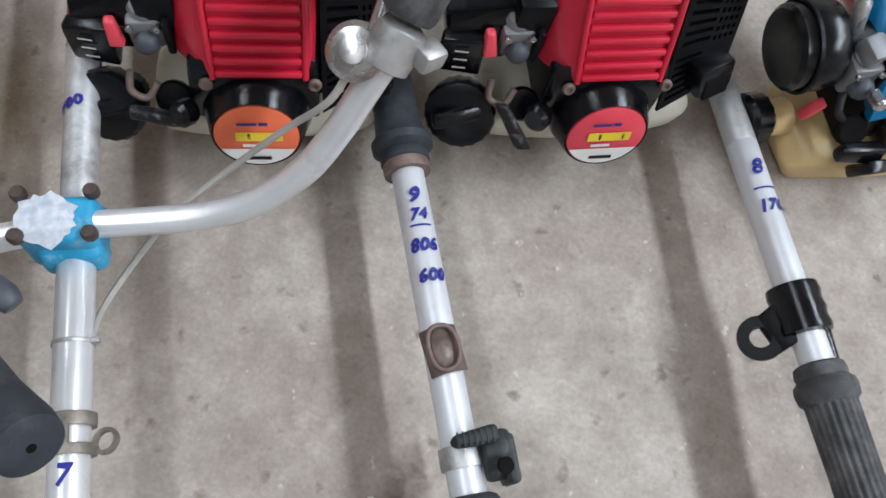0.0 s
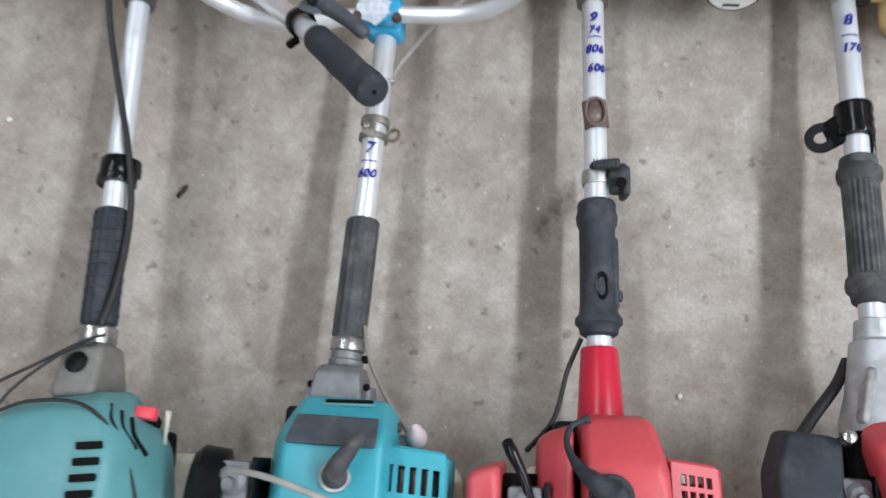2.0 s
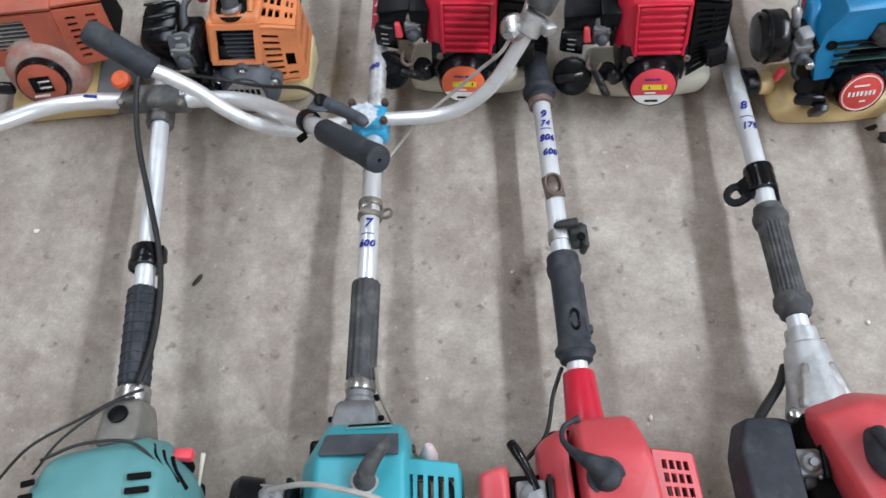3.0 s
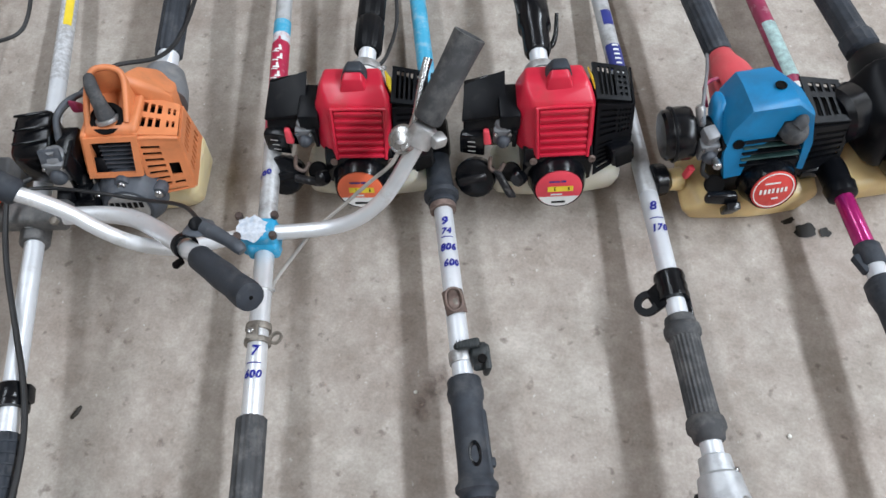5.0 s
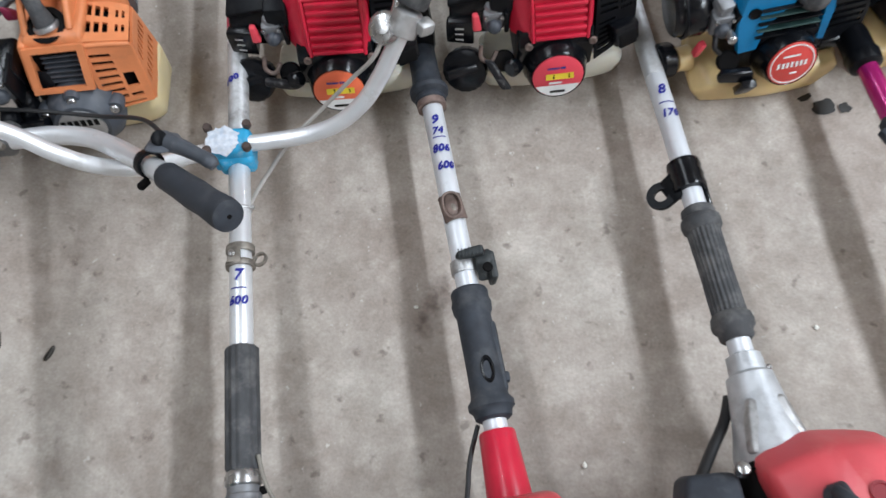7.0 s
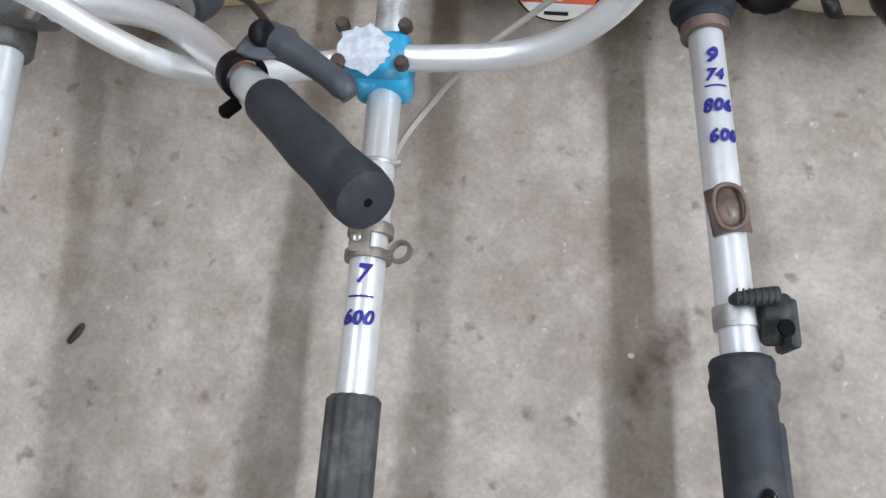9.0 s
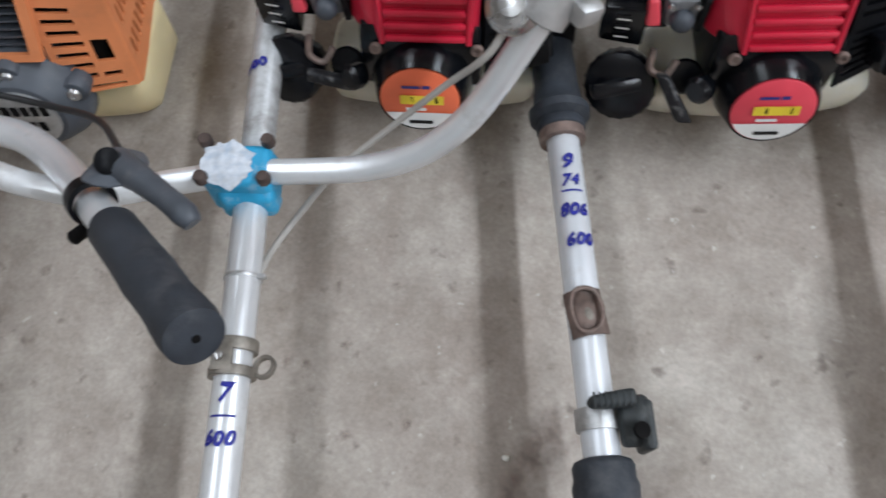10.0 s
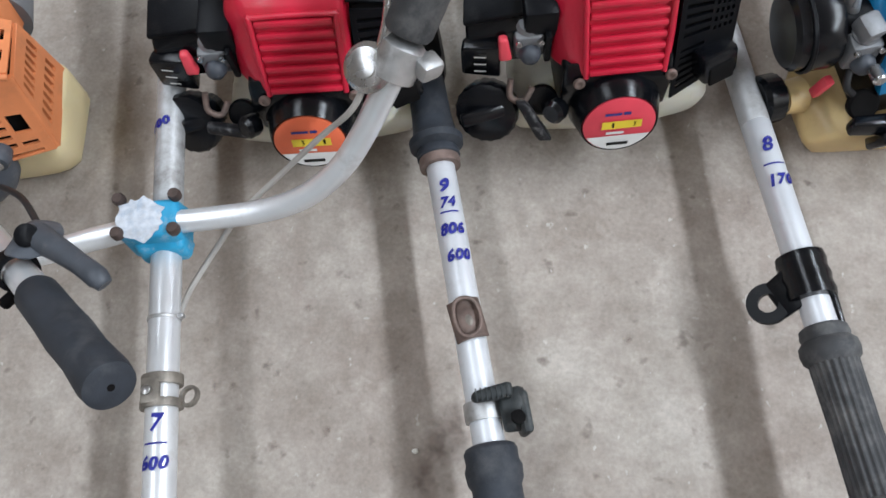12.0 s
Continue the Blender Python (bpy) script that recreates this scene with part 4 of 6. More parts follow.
# core coloured near-black as inner shade; the orange panels go over it
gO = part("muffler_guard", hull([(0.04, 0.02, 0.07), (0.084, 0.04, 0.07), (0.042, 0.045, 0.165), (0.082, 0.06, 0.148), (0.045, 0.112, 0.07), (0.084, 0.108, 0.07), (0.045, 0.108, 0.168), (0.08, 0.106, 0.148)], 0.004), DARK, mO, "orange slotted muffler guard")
part("guard_edge", tube([(0.034, 0.0405, 0.1785), (0.062, 0.046, 0.171), (0.09, 0.051, 0.161)], 0.0035, 10, 3), ORANGE, gO)
part("guard_edge", tube([(0.09, 0.0305, 0.071), (0.0905, 0.041, 0.115), (0.09, 0.052, 0.16)], 0.0035, 10, 3), ORANGE, gO)
part("guard_front", slotted([(0.034, 0.01, 0.082), (0.09, 0.03, 0.07), (0.09, 0.052, 0.158), (0.034, 0.042, 0.176)], 0.004, slots(1, 7, (0.1, 0.52), (0.12, 0.92), 0.5) + [(0.6, 0.32, 0.84, 0.56), (0.1, 0.03, 0.84, 0.07), (0.6, 0.14, 0.84, 0.2)]), ORANGE, gO)
part("guard_top", slotted([(0.034, 0.044, 0.1795), (0.09, 0.053, 0.1615), (0.086, 0.112, 0.156), (0.036, 0.116, 0.179)], 0.004, slots(3, 2, (0.08, 0.6), (0.14, 0.9), 0.36) + slots(2, 2, (0.68, 0.94), (0.14, 0.9), 0.5)), ORANGE, gO)
part("guard_side", slotted([(0.09, 0.03, 0.07), (0.09, 0.115, 0.075), (0.086, 0.112, 0.156), (0.09, 0.052, 0.158)], 0.004, slots(7, 2, (0.08, 0.92), (0.12, 0.9), 0.45)), ORANGE, gO)
stO = part("recoil_starter", lathe([(0.05, 0), (0.05, 0.012), (0.044, 0.024), (0.037, 0.034), (0.035, 0.036)], (0.004, 0.02, 0.078), (0, -1, 0.22), 44), SLATE, mO, "grey metal recoil starter housing")
part("starter_label", lathe([(0.03, 0), (0.03, 0.003), (0.029, 0.0035)], (0.004, -0.0145, 0.0855), (0, -1, 0.22), 36), CAST, stO)
for row, cols in ((0.012, 6), (-0.006, 4)):
    for k in range(cols):
        part("label_print", box((0.0055, 0.0012, 0.01), (0.004 + (k - (cols - 1) / 2) * 0.0085, -0.0188 + row * 0.2, 0.084 + row), (-12, 0, 0), 0), DARK, stO, smooth=0)
for x, z in ((-0.041, 0.096), (0.049, 0.096), (0.004, 0.121)):
    part("starter_lug", lathe([(0.011, -0.012), (0.012, 0), (0.01, 0.006)], (x, 0.007, z), (0, -1, 0.22), 20), SLATE, stO)
    screw(stO, (x, 0.0005, z + 0.001), (0, -1, 0.22), 0.0065)
fO = part("air_filter_box", hull([(-0.145, 0.03, 0.1), (-0.1, 0.02, 0.1), (-0.15, 0.035, 0.155), (-0.09, 0.03, 0.16), (-0.14, 0.1, 0.1), (-0.09, 0.1, 0.1), (-0.145, 0.1, 0.175), (-0.09, 0.1, 0.18), (-0.165, 0.07, 0.13)], 0.006), BLACK, mO, "black air filter box")
for k in range(3):
    part("filter_rib", box((0.05, 0.004, 0.004), (-0.118, 0.05 + 0.02 * k, 0.17 + 0.006 * k), (15, 0, 8), 0.0015), BLACK, fO)
carburettor(mO, (-0.078, 0.026, 0.148), 1.15)
part("throttle_bracket", box((0.03, 0.006, 0.03), (-0.08, 0.018, 0.17), (-30, 0, 5), 0.002), SLATE, mO)
part("intake_block", box((0.03, 0.05, 0.06), (-0.066, 0.05, 0.14), bevel=0.005), BLACK, mO)
part("intake_hose", lathe([(0.013, 0), (0.016, 0.01), (0.014, 0.02), (0.017, 0.03), (0.015, 0.04)], (-0.063, 0.028, 0.122), (0, -0.6, -1), 20), BLACK, mO)
part("stop_bracket", box((0.022, 0.02, 0.05), (-0.083, 0.0, 0.09), (10, 0, 4), 0.003), SATIN, mO)
part("starter_handle", lathe([(0.008, 0), (0.009, 0.012), (0.007, 0.03), (0.01, 0.036)], (-0.072, -0.012, 0.095), (1, -0.05, 0.1), 18), BLACK, mO)
part("choke_knob", hull([(-0.06, 0.09, 0.178), (-0.043, 0.09, 0.178), (-0.06, 0.095, 0.205), (-0.05, 0.093, 0.2), (-0.06, 0.105, 0.183), (-0.043, 0.105, 0.183)], 0.003), MAROON, mO, "rust red choke knob")
sO = Shaft(mO, -0.155 + 0.2 * 0.705, -0.2, 0.175, -0.07)
part("clutch_housing", lathe([(0.04, -0.03), (0.038, 0.0), (0.03, 0.03), (0.022, 0.034)], sO.at(0.675), sO.way, 36), GREY, mO, "grey clutch housing")
sO.tube("drive_tube", 0.69, 2.0, PAINTED_PIPE, 0.0165)
ribbed_grip(sO, 0.745, 1.0, 0.0215, RUBBER, 12, 0.0015, False)
oin = mO.matrix_basis.inverted()
part("throttle_cable", tube([oin @ Vector(p) for p in ((-0.248, 0.545, 0.168), (-0.25, 0.568, 0.186), (-0.232, 0.605, 0.19), (-0.2, 0.66, 0.19), (-0.16, 0.72, 0.15), (-0.15, 0.8, 0.13), (-0.16, 0.95, 0.12))], 0.0035, 8), WIRE, mO)
part("throttle_cable_end", tube([oin @ Vector(p) for p in ((-0.25, 0.54, 0.165), (-0.252, 0.565, 0.187), (-0.243, 0.59, 0.192), (-0.225, 0.61, 0.19))], 0.0045, 10), SLATE, mO)

# ---- back row: burnt orange machine at the edge, and the dark one at the other edge ----
mE = thing("brush_cutter", (-0.476, 0.457, 0), 14, "burnt orange brush cutter with round dark starter label", "brush cutter", ROW2)
part("fuel_tank", hull([(-0.09, 0.0, 0), (0.08, 0.0, 0), (-0.09, 0.1, 0), (0.08, 0.1, 0), (-0.09, -0.005, 0.05), (0.08, -0.005, 0.05), (-0.09, 0.1, 0.06), (0.08, 0.1, 0.06)], 0.014, 4), YELLOW_TANK, mE, "stained amber fuel tank")
# near-black core for the shade within; front and top panels are burnt orange
cE = part("engine_cover", hull([(-0.075, 0.045, 0.12), (0.045, 0.045, 0.12), (-0.07, 0.06, 0.205), (0.04, 0.06, 0.2), (-0.07, 0.14, 0.12), (0.045, 0.14, 0.12), (-0.065, 0.14, 0.21), (0.04, 0.14, 0.205)], 0.006), DARK, mE, "burnt orange engine cover")
part("cover_front", slotted([(-0.08, 0.034, 0.115), (0.046, 0.034, 0.115), (0.044, 0.052, 0.2), (-0.078, 0.052, 0.2)], 0.005, [(0.1, 0.3, 0.62, 0.9)]), BURNT, cE)
for i in range(8):
    part("cooling_fin", box((0.07, 0.012, 0.0022), (-0.035, 0.046 + 0.002 * i, 0.142 + 0.0065 * i), (-14, 0, 0), 0), CAST, mE, smooth=0)
part("cover_top", slotted([(-0.08, 0.05, 0.204), (0.046, 0.05, 0.204), (0.044, 0.15, 0.21), (-0.078, 0.15, 0.21)], 0.005, slots(2, 3, (0.55, 0.9), (0.2, 0.8), 0.5)), BURNT, cE)
gE = part("muffler_guard", slotted([(0.044, 0.03, 0.105), (0.115, 0.05, 0.095), (0.112, 0.075, 0.185), (0.044, 0.055, 0.2)], 0.005, slots(2, 7, (0.1, 0.9), (0.1, 0.9), 0.5)), BURNT, mE, "burnt orange slotted guard")
part("guard_top", slotted([(0.044, 0.056, 0.202), (0.112, 0.076, 0.188), (0.11, 0.145, 0.19), (0.044, 0.15, 0.206)], 0.005, slots(4, 2, (0.1, 0.9), (0.12, 0.88), 0.45)), BURNT, gE)
# solid near-black filling, the guard's inner shade as colour
part("guard_inside", hull([(0.048, 0.045, 0.1), (0.108, 0.06, 0.1), (0.05, 0.065, 0.19), (0.106, 0.08, 0.175), (0.05, 0.14, 0.1), (0.106, 0.14, 0.1), (0.05, 0.14, 0.19), (0.106, 0.14, 0.178)], 0.003), DARK, gE)
recoil_starter(mE, (-0.01, 0.0, 0.1), 0.036, (0.05, -1, 0.3), BURNT, "square")
part("starter_shroud", lathe([(0.066, 0), (0.064, 0.014), (0.055, 0.026), (0.047, 0.03)], (-0.008, 0.042, 0.092), (0.05, -1, 0.3), 40), surface("dusty_red_metal", (0.4, 0.16, 0.13), 0.55, vary=0.2, dirt=(0.42, 0.36, 0.32), amount=0.7, spot=25), mE, "dusty red starter shroud")
part("starter_handle", hull([(-0.1, -0.006, 0.095), (-0.055, -0.01, 0.09), (-0.1, 0.006, 0.095), (-0.055, 0.004, 0.09), (-0.1, -0.004, 0.115), (-0.055, -0.006, 0.11), (-0.1, 0.006, 0.115), (-0.055, 0.004, 0.11)], 0.003), BLACK, mE)
part("air_filter_box", hull([(-0.16, 0.03, 0.1), (-0.085, 0.03, 0.1), (-0.16, 0.04, 0.18), (-0.085, 0.04, 0.18), (-0.16, 0.12, 0.1), (-0.085, 0.12, 0.1), (-0.16, 0.12, 0.18), (-0.085, 0.12, 0.18)], 0.006), BURNT, mE)
part("tank_guard", hull([(0.055, 0.0, 0.0), (0.11, 0.01, 0.0), (0.055, 0.0, 0.055), (0.105, 0.01, 0.05), (0.055, 0.1, 0.0), (0.11, 0.1, 0.0), (0.055, 0.1, 0.06), (0.105, 0.1, 0.055)], 0.006), GREY, mE)
sE = Shaft(mE, -0.51 - 0.23 + 0.23 * 0.0 + 0.34, -0.25, 0.175, -0.07)
sE.tube("drive_tube", 0.6, 1.9, PAINTED_PIPE)
ein = mE.matrix_basis.inverted()
part("throttle_cable", tube([ein @ Vector(p) for p in ((-0.57, 0.68, 0.13), (-0.54, 0.74, 0.1), (-0.5, 0.77, 0.09), (-0.46, 0.8, 0.085), (-0.452, 0.84, 0.09), (-0.47, 0.92, 0.1))], 0.0035, 8), WIRE, mE)
part("clutch_housing", lathe([(0.04, -0.02), (0.036, 0.01), (0.026, 0.05), (0.02, 0.052)], sE.at(0.6), sE.way, 32), CAST, mE)

mR = thing("brush_cutter", (0.965, 0.665, 0), 16, "dark brush cutter with black cover and amber tank", "brush cutter", ROW2)
part("fuel_tank", hull([(-0.085, 0.01, 0), (0.08, 0.01, 0), (-0.085, 0.1, 0), (0.08, 0.1, 0), (-0.09, 0.006, 0.05), (0.085, 0.006, 0.05), (-0.09, 0.1, 0.065), (0.085, 0.1, 0.065)], 0.014, 4), YELLOW_TANK, mR, "amber fuel tank")
part("engine_cover", hull([(-0.06, 0.02, 0.07), (0.06, 0.02, 0.07), (-0.085, 0.07, 0.15), (0.06, 0.03, 0.19), (-0.06, 0.03, 0.17), (-0.09, 0.13, 0.12), (0.06, 0.14, 0.08), (-0.06, 0.13, 0.19), (0.05, 0.13, 0.21), (-0.085, 0.12, 0.075)], 0.012, 4), SATIN, mR, "black plastic engine cover")
part("air_filter_drum", lathe([(0.03, 0), (0.042, 0.006), (0.042, 0.034), (0.034, 0.042)], (-0.075, 0.09, 0.13), (-1, -0.3, 0.1), 40), BLACK, mR)
recoil_starter(mR, (0, 0, 0.1), 0.034, (0.05, -1, 0.3), LABEL_RED, "ring")
sR = Shaft(mR, 0.9 + 0.3 * 0.85, -0.3, 0.18, -0.07)
sR.tube("drive_tube", 0.78, 1.95, PAINTED_PIPE)
part("clutch_housing", lathe([(0.042, -0.03), (0.038, 0.0), (0.03, 0.04), (0.024, 0.045)], sR.at(0.8), sR.way, 32), SATIN, mR)
sR.turned("grip", 0.85, [(0.02, 0), (0.026, 0.004), (0.026, 0.03), (0.022, 0.034), (0.022, 0.16), (0.018, 0.165)], RUBBER, "black rubber grip", 48, 14, 0.001)

# ---- front row: teal machine with a wide handlebar ----
m6 = thing("brush_cutter", (-0.136, -0.075, 0), 16, "teal brush cutter with silver handlebar and black cables", "brush cutter", ROW1)
s6 = Shaft(m6, -0.158, -0.29, 0.116, -0.075)
s6.tube("drive_tube", -0.05, 1.4, PAINTED_PIPE)
ribbed_grip(s6, 0.0, 0.135, 0.0205, RUBBER, 12, 0.0012, False, "diamond-cut black rubber grip")
for k in range(9):
    part("grip_groove", ring_band(0.019, 0.0212, 0.0025, s6.at(0.012 + 0.0138 * k), s6.way, 32), RUBBER, m6)
part("tube_strap", lathe([(0.019, 0), (0.0215, 0.003), (0.0215, 0.03), (0.019, 0.033)], s6.at(0.168), s6.way, 32), BLACK, m6, "black strap clamp on the tube")
part("strap_screw", box((0.016, 0.024, 0.02), s6.at(0.185) + Vector((0.02, 0.0, 0.002)), (0, 0, 0), 0.004), BLACK, m6)
part("strap_ridge", ring_band(0.02, 0.0235, 0.01, s6.at(0.172), s6.way, 32), BLACK, m6)
part("neck_clamp", lathe([(0.02, 0), (0.022, 0.003), (0.022, 0.02), (0.018, 0.024)], s6.at(-0.024), s6.way, 28), STEEL, m6)
part("clutch_housing", hull([Vector((x, y, z)) for x, y, z in ((-0.032, -0.005, 0.08), (0.026, -0.005, 0.08), (-0.03, -0.005, 0.162), (0.024, -0.005, 0.162), (-0.027, 0.055, 0.095), (0.025, 0.055, 0.095), (-0.025, 0.055, 0.144), (0.023, 0.055, 0.144))], 0.01, 4), WARM_GREY, m6, "grey tapered clutch housing")
part("housing_plug", lathe([(0.012, 0), (0.012, 0.003), (0.009, 0.004)], (-0.002, 0.032, 0.152), (0, 0.35, 1), 24), SATIN, m6)
c6 = part("engine_cover", hull([(-0.075, -0.005, 0.14), (0.05, 0.005, 0.14), (-0.085, -0.06, 0.2), (0.07, -0.05, 0.2), (-0.06, -0.02, 0.185), (0.045, -0.012, 0.188), (-0.08, -0.2, 0.22), (0.06, -0.2, 0.22), (0.095, -0.06, 0.13), (0.105, -0.2, 0.13), (-0.1, -0.05, 0.13), (-0.1, -0.2, 0.13), (0.085, -0.06, 0.08), (-0.09, -0.05, 0.08), (-0.1, -0.2, 0.08), (0.1, -0.2, 0.08), (-0.05, -0.005, 0.1), (0.05, 0, 0.1)], 0.012, 4), TEAL, m6, "faded teal engine cover with side slots")
# slots are solid dark pads on the cover, shade given by colour
for k in range(5):
    part("vent_slot", box((0.026, 0.0075, 0.004), (0.05 - 0.001 * k, -0.058 - 0.0155 * k, 0.2045 + 0.0022 * k), (0, 12, 2), 0.0035), DARK, c6)
for k in range(3):
    part("vent_slot", box((0.018, 0.0075, 0.004), (-0.079, -0.05 - 0.0155 * k, 0.1975 + 0.002 * k), (0, -14, 2), 0.0035), DARK, c6)
# grooves drawn as dark rods, painting the shade in the creases
for k in range(3):
    part("shoulder_groove", tube([(0.052 + 0.009 * k, -0.016 - 0.007 * k, 0.172 - 0.006 * k), (0.06 + 0.009 * k, -0.034 - 0.007 * k, 0.184 - 0.008 * k), (0.074 + 0.007 * k, -0.056 - 0.006 * k, 0.178 - 0.01 * k)], 0.0024, 8, 4), DARK, c6)
part("cover_seam", tube([(-0.07, -0.024, 0.192), (-0.02, -0.012, 0.196), (0.04, -0.02, 0.196), (0.075, -0.07, 0.178), (0.095, -0.16, 0.165)], 0.002, 8), WIRE, m6)
part("fuel_tank", hull([(-0.08, -0.06, 0), (0.1, -0.07, 0), (-0.08, -0.17, 0), (0.1, -0.17, 0), (-0.085, -0.05, 0.06), (0.115, -0.065, 0.06), (-0.085, -0.17, 0.08), (0.115, -0.17, 0.08)], 0.014, 4), WHITE_TANK, m6, "milky fuel tank")
part("engine_shell", hull([(-0.075, -0.04, 0.06), (0.08, -0.04, 0.06), (-0.075, -0.2, 0.06), (0.08, -0.2, 0.06), (-0.06, -0.04, 0.1), (0.06, -0.04, 0.1)], 0.006), SATIN, m6)
part("choke_lever", box((0.023, 0.013, 0.012), (0.077, -0.024, 0.142), (-15, 0, -8), 0.002), PINK, m6, "pink choke knob")
part("choke_stem", lathe([(0.007, 0), (0.007, 0.02), (0.0085, 0.02), (0.0085, 0.026)], (0.074, -0.033, 0.112), (0.1, 0.35, 1), 16), DARK, m6)
part("choke_arm", box((0.03, 0.01, 0.012), (0.064, -0.036, 0.112), (0, 0, 10), 0.003), SATIN, m6)
part("fuel_pipe", tube([(0.082, -0.07, 0.105), (0.09, -0.045, 0.12), (0.097, -0.022, 0.132)], [0.002, 0.002, 0.0032], 8), WHITE_TANK, m6)
part("air_filter_box", hull([(-0.16, -0.06, 0.1), (-0.1, -0.05, 0.1), (-0.16, -0.07, 0.185), (-0.105, -0.06, 0.185), (-0.16, -0.17, 0.1), (-0.1, -0.17, 0.1), (-0.16, -0.17, 0.19), (-0.1, -0.17, 0.19)], 0.008), BLACK, m6, "black air filter box")
i6 = m6.matrix_basis.inverted()
part("throttle_cable", tube([i6 @ Vector(p) for p in ((-0.13, -0.008, 0.145), (-0.15, -0.022, 0.15), (-0.19, -0.058, 0.155), (-0.235, -0.1, 0.16), (-0.265, -0.145, 0.15))], 0.0019, 10), WIRE, m6)
part("throttle_cable", tube([i6 @ Vector(p) for p in ((-0.135, -0.02, 0.148), (-0.16, -0.035, 0.155), (-0.2, -0.085, 0.16), (-0.222, -0.13, 0.155))], 0.0017, 10), WIRE, m6)
part("throttle_cable", tube([i6 @ Vector(p) for p in ((-0.285, 0.49, 0.14), (-0.303, 0.465, 0.145), (-0.302, 0.43, 0.135), (-0.28, 0.36, 0.12), (-0.232, 0.27, 0.118), (-0.194, 0.2, 0.118), (-0.168, 0.135, 0.118), (-0.147, 0.06, 0.13), (-0.14, 0.0, 0.142))], 0.0042, 10), WIRE, m6, "black throttle cable along the tube")
# handlebar
WORN_CLAMP = surface("oxidised_clamp", (0.1, 0.1, 0.1), 0.5, 0.3, vary=0.25, scale=60, grain=0.4, dirt=(0.2, 0.19, 0.18), amount=0.5, spot=45)
hb6 = part("handlebar", tube([i6 @ Vector(p) for p in ((-0.7, 0.25, 0.18), (-0.62, 0.28, 0.165), (-0.52, 0.345, 0.13), (-0.46, 0.4, 0.112), (-0.4, 0.428, 0.105), (-0.33, 0.438, 0.105), (-0.285, 0.441, 0.105), (-0.24, 0.45, 0.107), (-0.18, 0.458, 0.11), (-0.13, 0.452, 0.118), (-0.08, 0.427, 0.14), (-0.04, 0.4, 0.166), (0.009, 0.366, 0.202), (0.028, 0.3525, 0.214))], 0.0125, 18), PIPE, m6, "bent silver handlebar")
part("written_mark", strip(0.022, 0.005, i6 @ Matrix.Translation((-0.385, 0.43, 0.1185)) @ pose(0, 0, 0, 0, 0, 4), 0, 2), INK, hb6, "blue handwritten mark", 0)
cl6 = part("handlebar_clamp", hull([i6 @ Vector(p) for p in ((-0.345, 0.42, 0.09), (-0.228, 0.435, 0.09), (-0.345, 0.462, 0.09), (-0.228, 0.48, 0.09), (-0.34, 0.422, 0.12), (-0.232, 0.437, 0.12), (-0.34, 0.46, 0.12), (-0.232, 0.476, 0.12))], 0.008, 4), WORN_CLAMP, m6, "worn grey handlebar clamp")
part("clamp_collar", lathe([(0.019, 0), (0.021, 0.003), (0.021, 0.026), (0.019, 0.029)], s6.at(0.412), s6.way, 28), WORN_CLAMP, cl6)
for dx in (-0.046, 0.046):
    part("clamp_bolt", lathe([(0.006, 0), (0.006, 0.008), (0.004, 0.009)], i6 @ Vector((-0.285 + dx, 0.43 + dx * 0.12, 0.117)), (0, -0.2, 1), 6), TARNISH, cl6)
    screw(cl6, i6 @ Vector((-0.287 + dx, 0.452, 0.12)), (0, 0, 1), 0.006, CAST)
bgn, end = Vector((0.0235, 0.3555, 0.2112)), Vector((0.124, 0.281, 0.273))
way6 = (i6.to_3x3() @ (end - bgn)).normalized()
gl = (end - bgn).length
g6 = part("handlebar_grip", lathe([(0.0145, 0), (0.016, 0.004), (0.0162, gl * 0.3), (0.0172, gl * 0.5), (0.0163, gl * 0.7), (0.018, gl - 0.012), (0.017, gl - 0.002), (0.011, gl)], i6 @ bgn, way6, 40), RUBBER, m6, "scuffed black rubber handlebar grip")
# dark disc in place of a bored hole's shade
part("end_hole", lathe([(0.0025, 0), (0.0025, 0.0006), (0.0015, 0.0006)], i6 @ end, way6, 12), DARK, g6)
tl = part("throttle_lever", hull([i6 @ Vector(p) for p in ((-0.013, 0.394, 0.194), (-0.001, 0.42, 0.191), (0.025, 0.418, 0.195), (0.039, 0.388, 0.213), (-0.005, 0.38, 0.222), (0.015, 0.374, 0.224), (-0.001, 0.414, 0.209), (0.029, 0.404, 0.213))], 0.006), SLATE, m6, "slate blue throttle lever")
part("lever_arm", tube([i6 @ Vector(p) for p in ((0.011, 0.4, 0.209), (0.035, 0.388, 0.219), (0.059, 0.375, 0.226), (0.077, 0.364, 0.231), (0.083, 0.359, 0.229))], [0.012, 0.0095, 0.008, 0.0085, 0.006], 14), SLATE, tl)
part("lever_bolt", lathe([(0.005, 0), (0.005, 0.012), (0.003, 0.014)], i6 @ Vector((-0.009, 0.362, 0.184)), (-0.6, -0.6, 0.2), 10), DARK, tl)
part("lever_hub", lathe([(0.009, 0), (0.009, 0.005), (0.005, 0.007)], i6 @ Vector((0.011, 0.397, 0.218)), (0, -0.3, 1), 20), SATIN, tl)
part("lever_ring", ring_band(0.0125, 0.0165, 0.012, i6 @ Vector((-0.006, 0.377, 0.196)), way6, 28), SATIN, tl)
part("throttle_cable", tube([i6 @ Vector(p) for p in ((0.003, 0.415, 0.199), (-0.04, 0.45, 0.17), (-0.12, 0.482, 0.12), (-0.2, 0.49, 0.115), (-0.26, 0.485, 0.125), (-0.29, 0.47, 0.14))], 0.0028, 10), WIRE, tl)
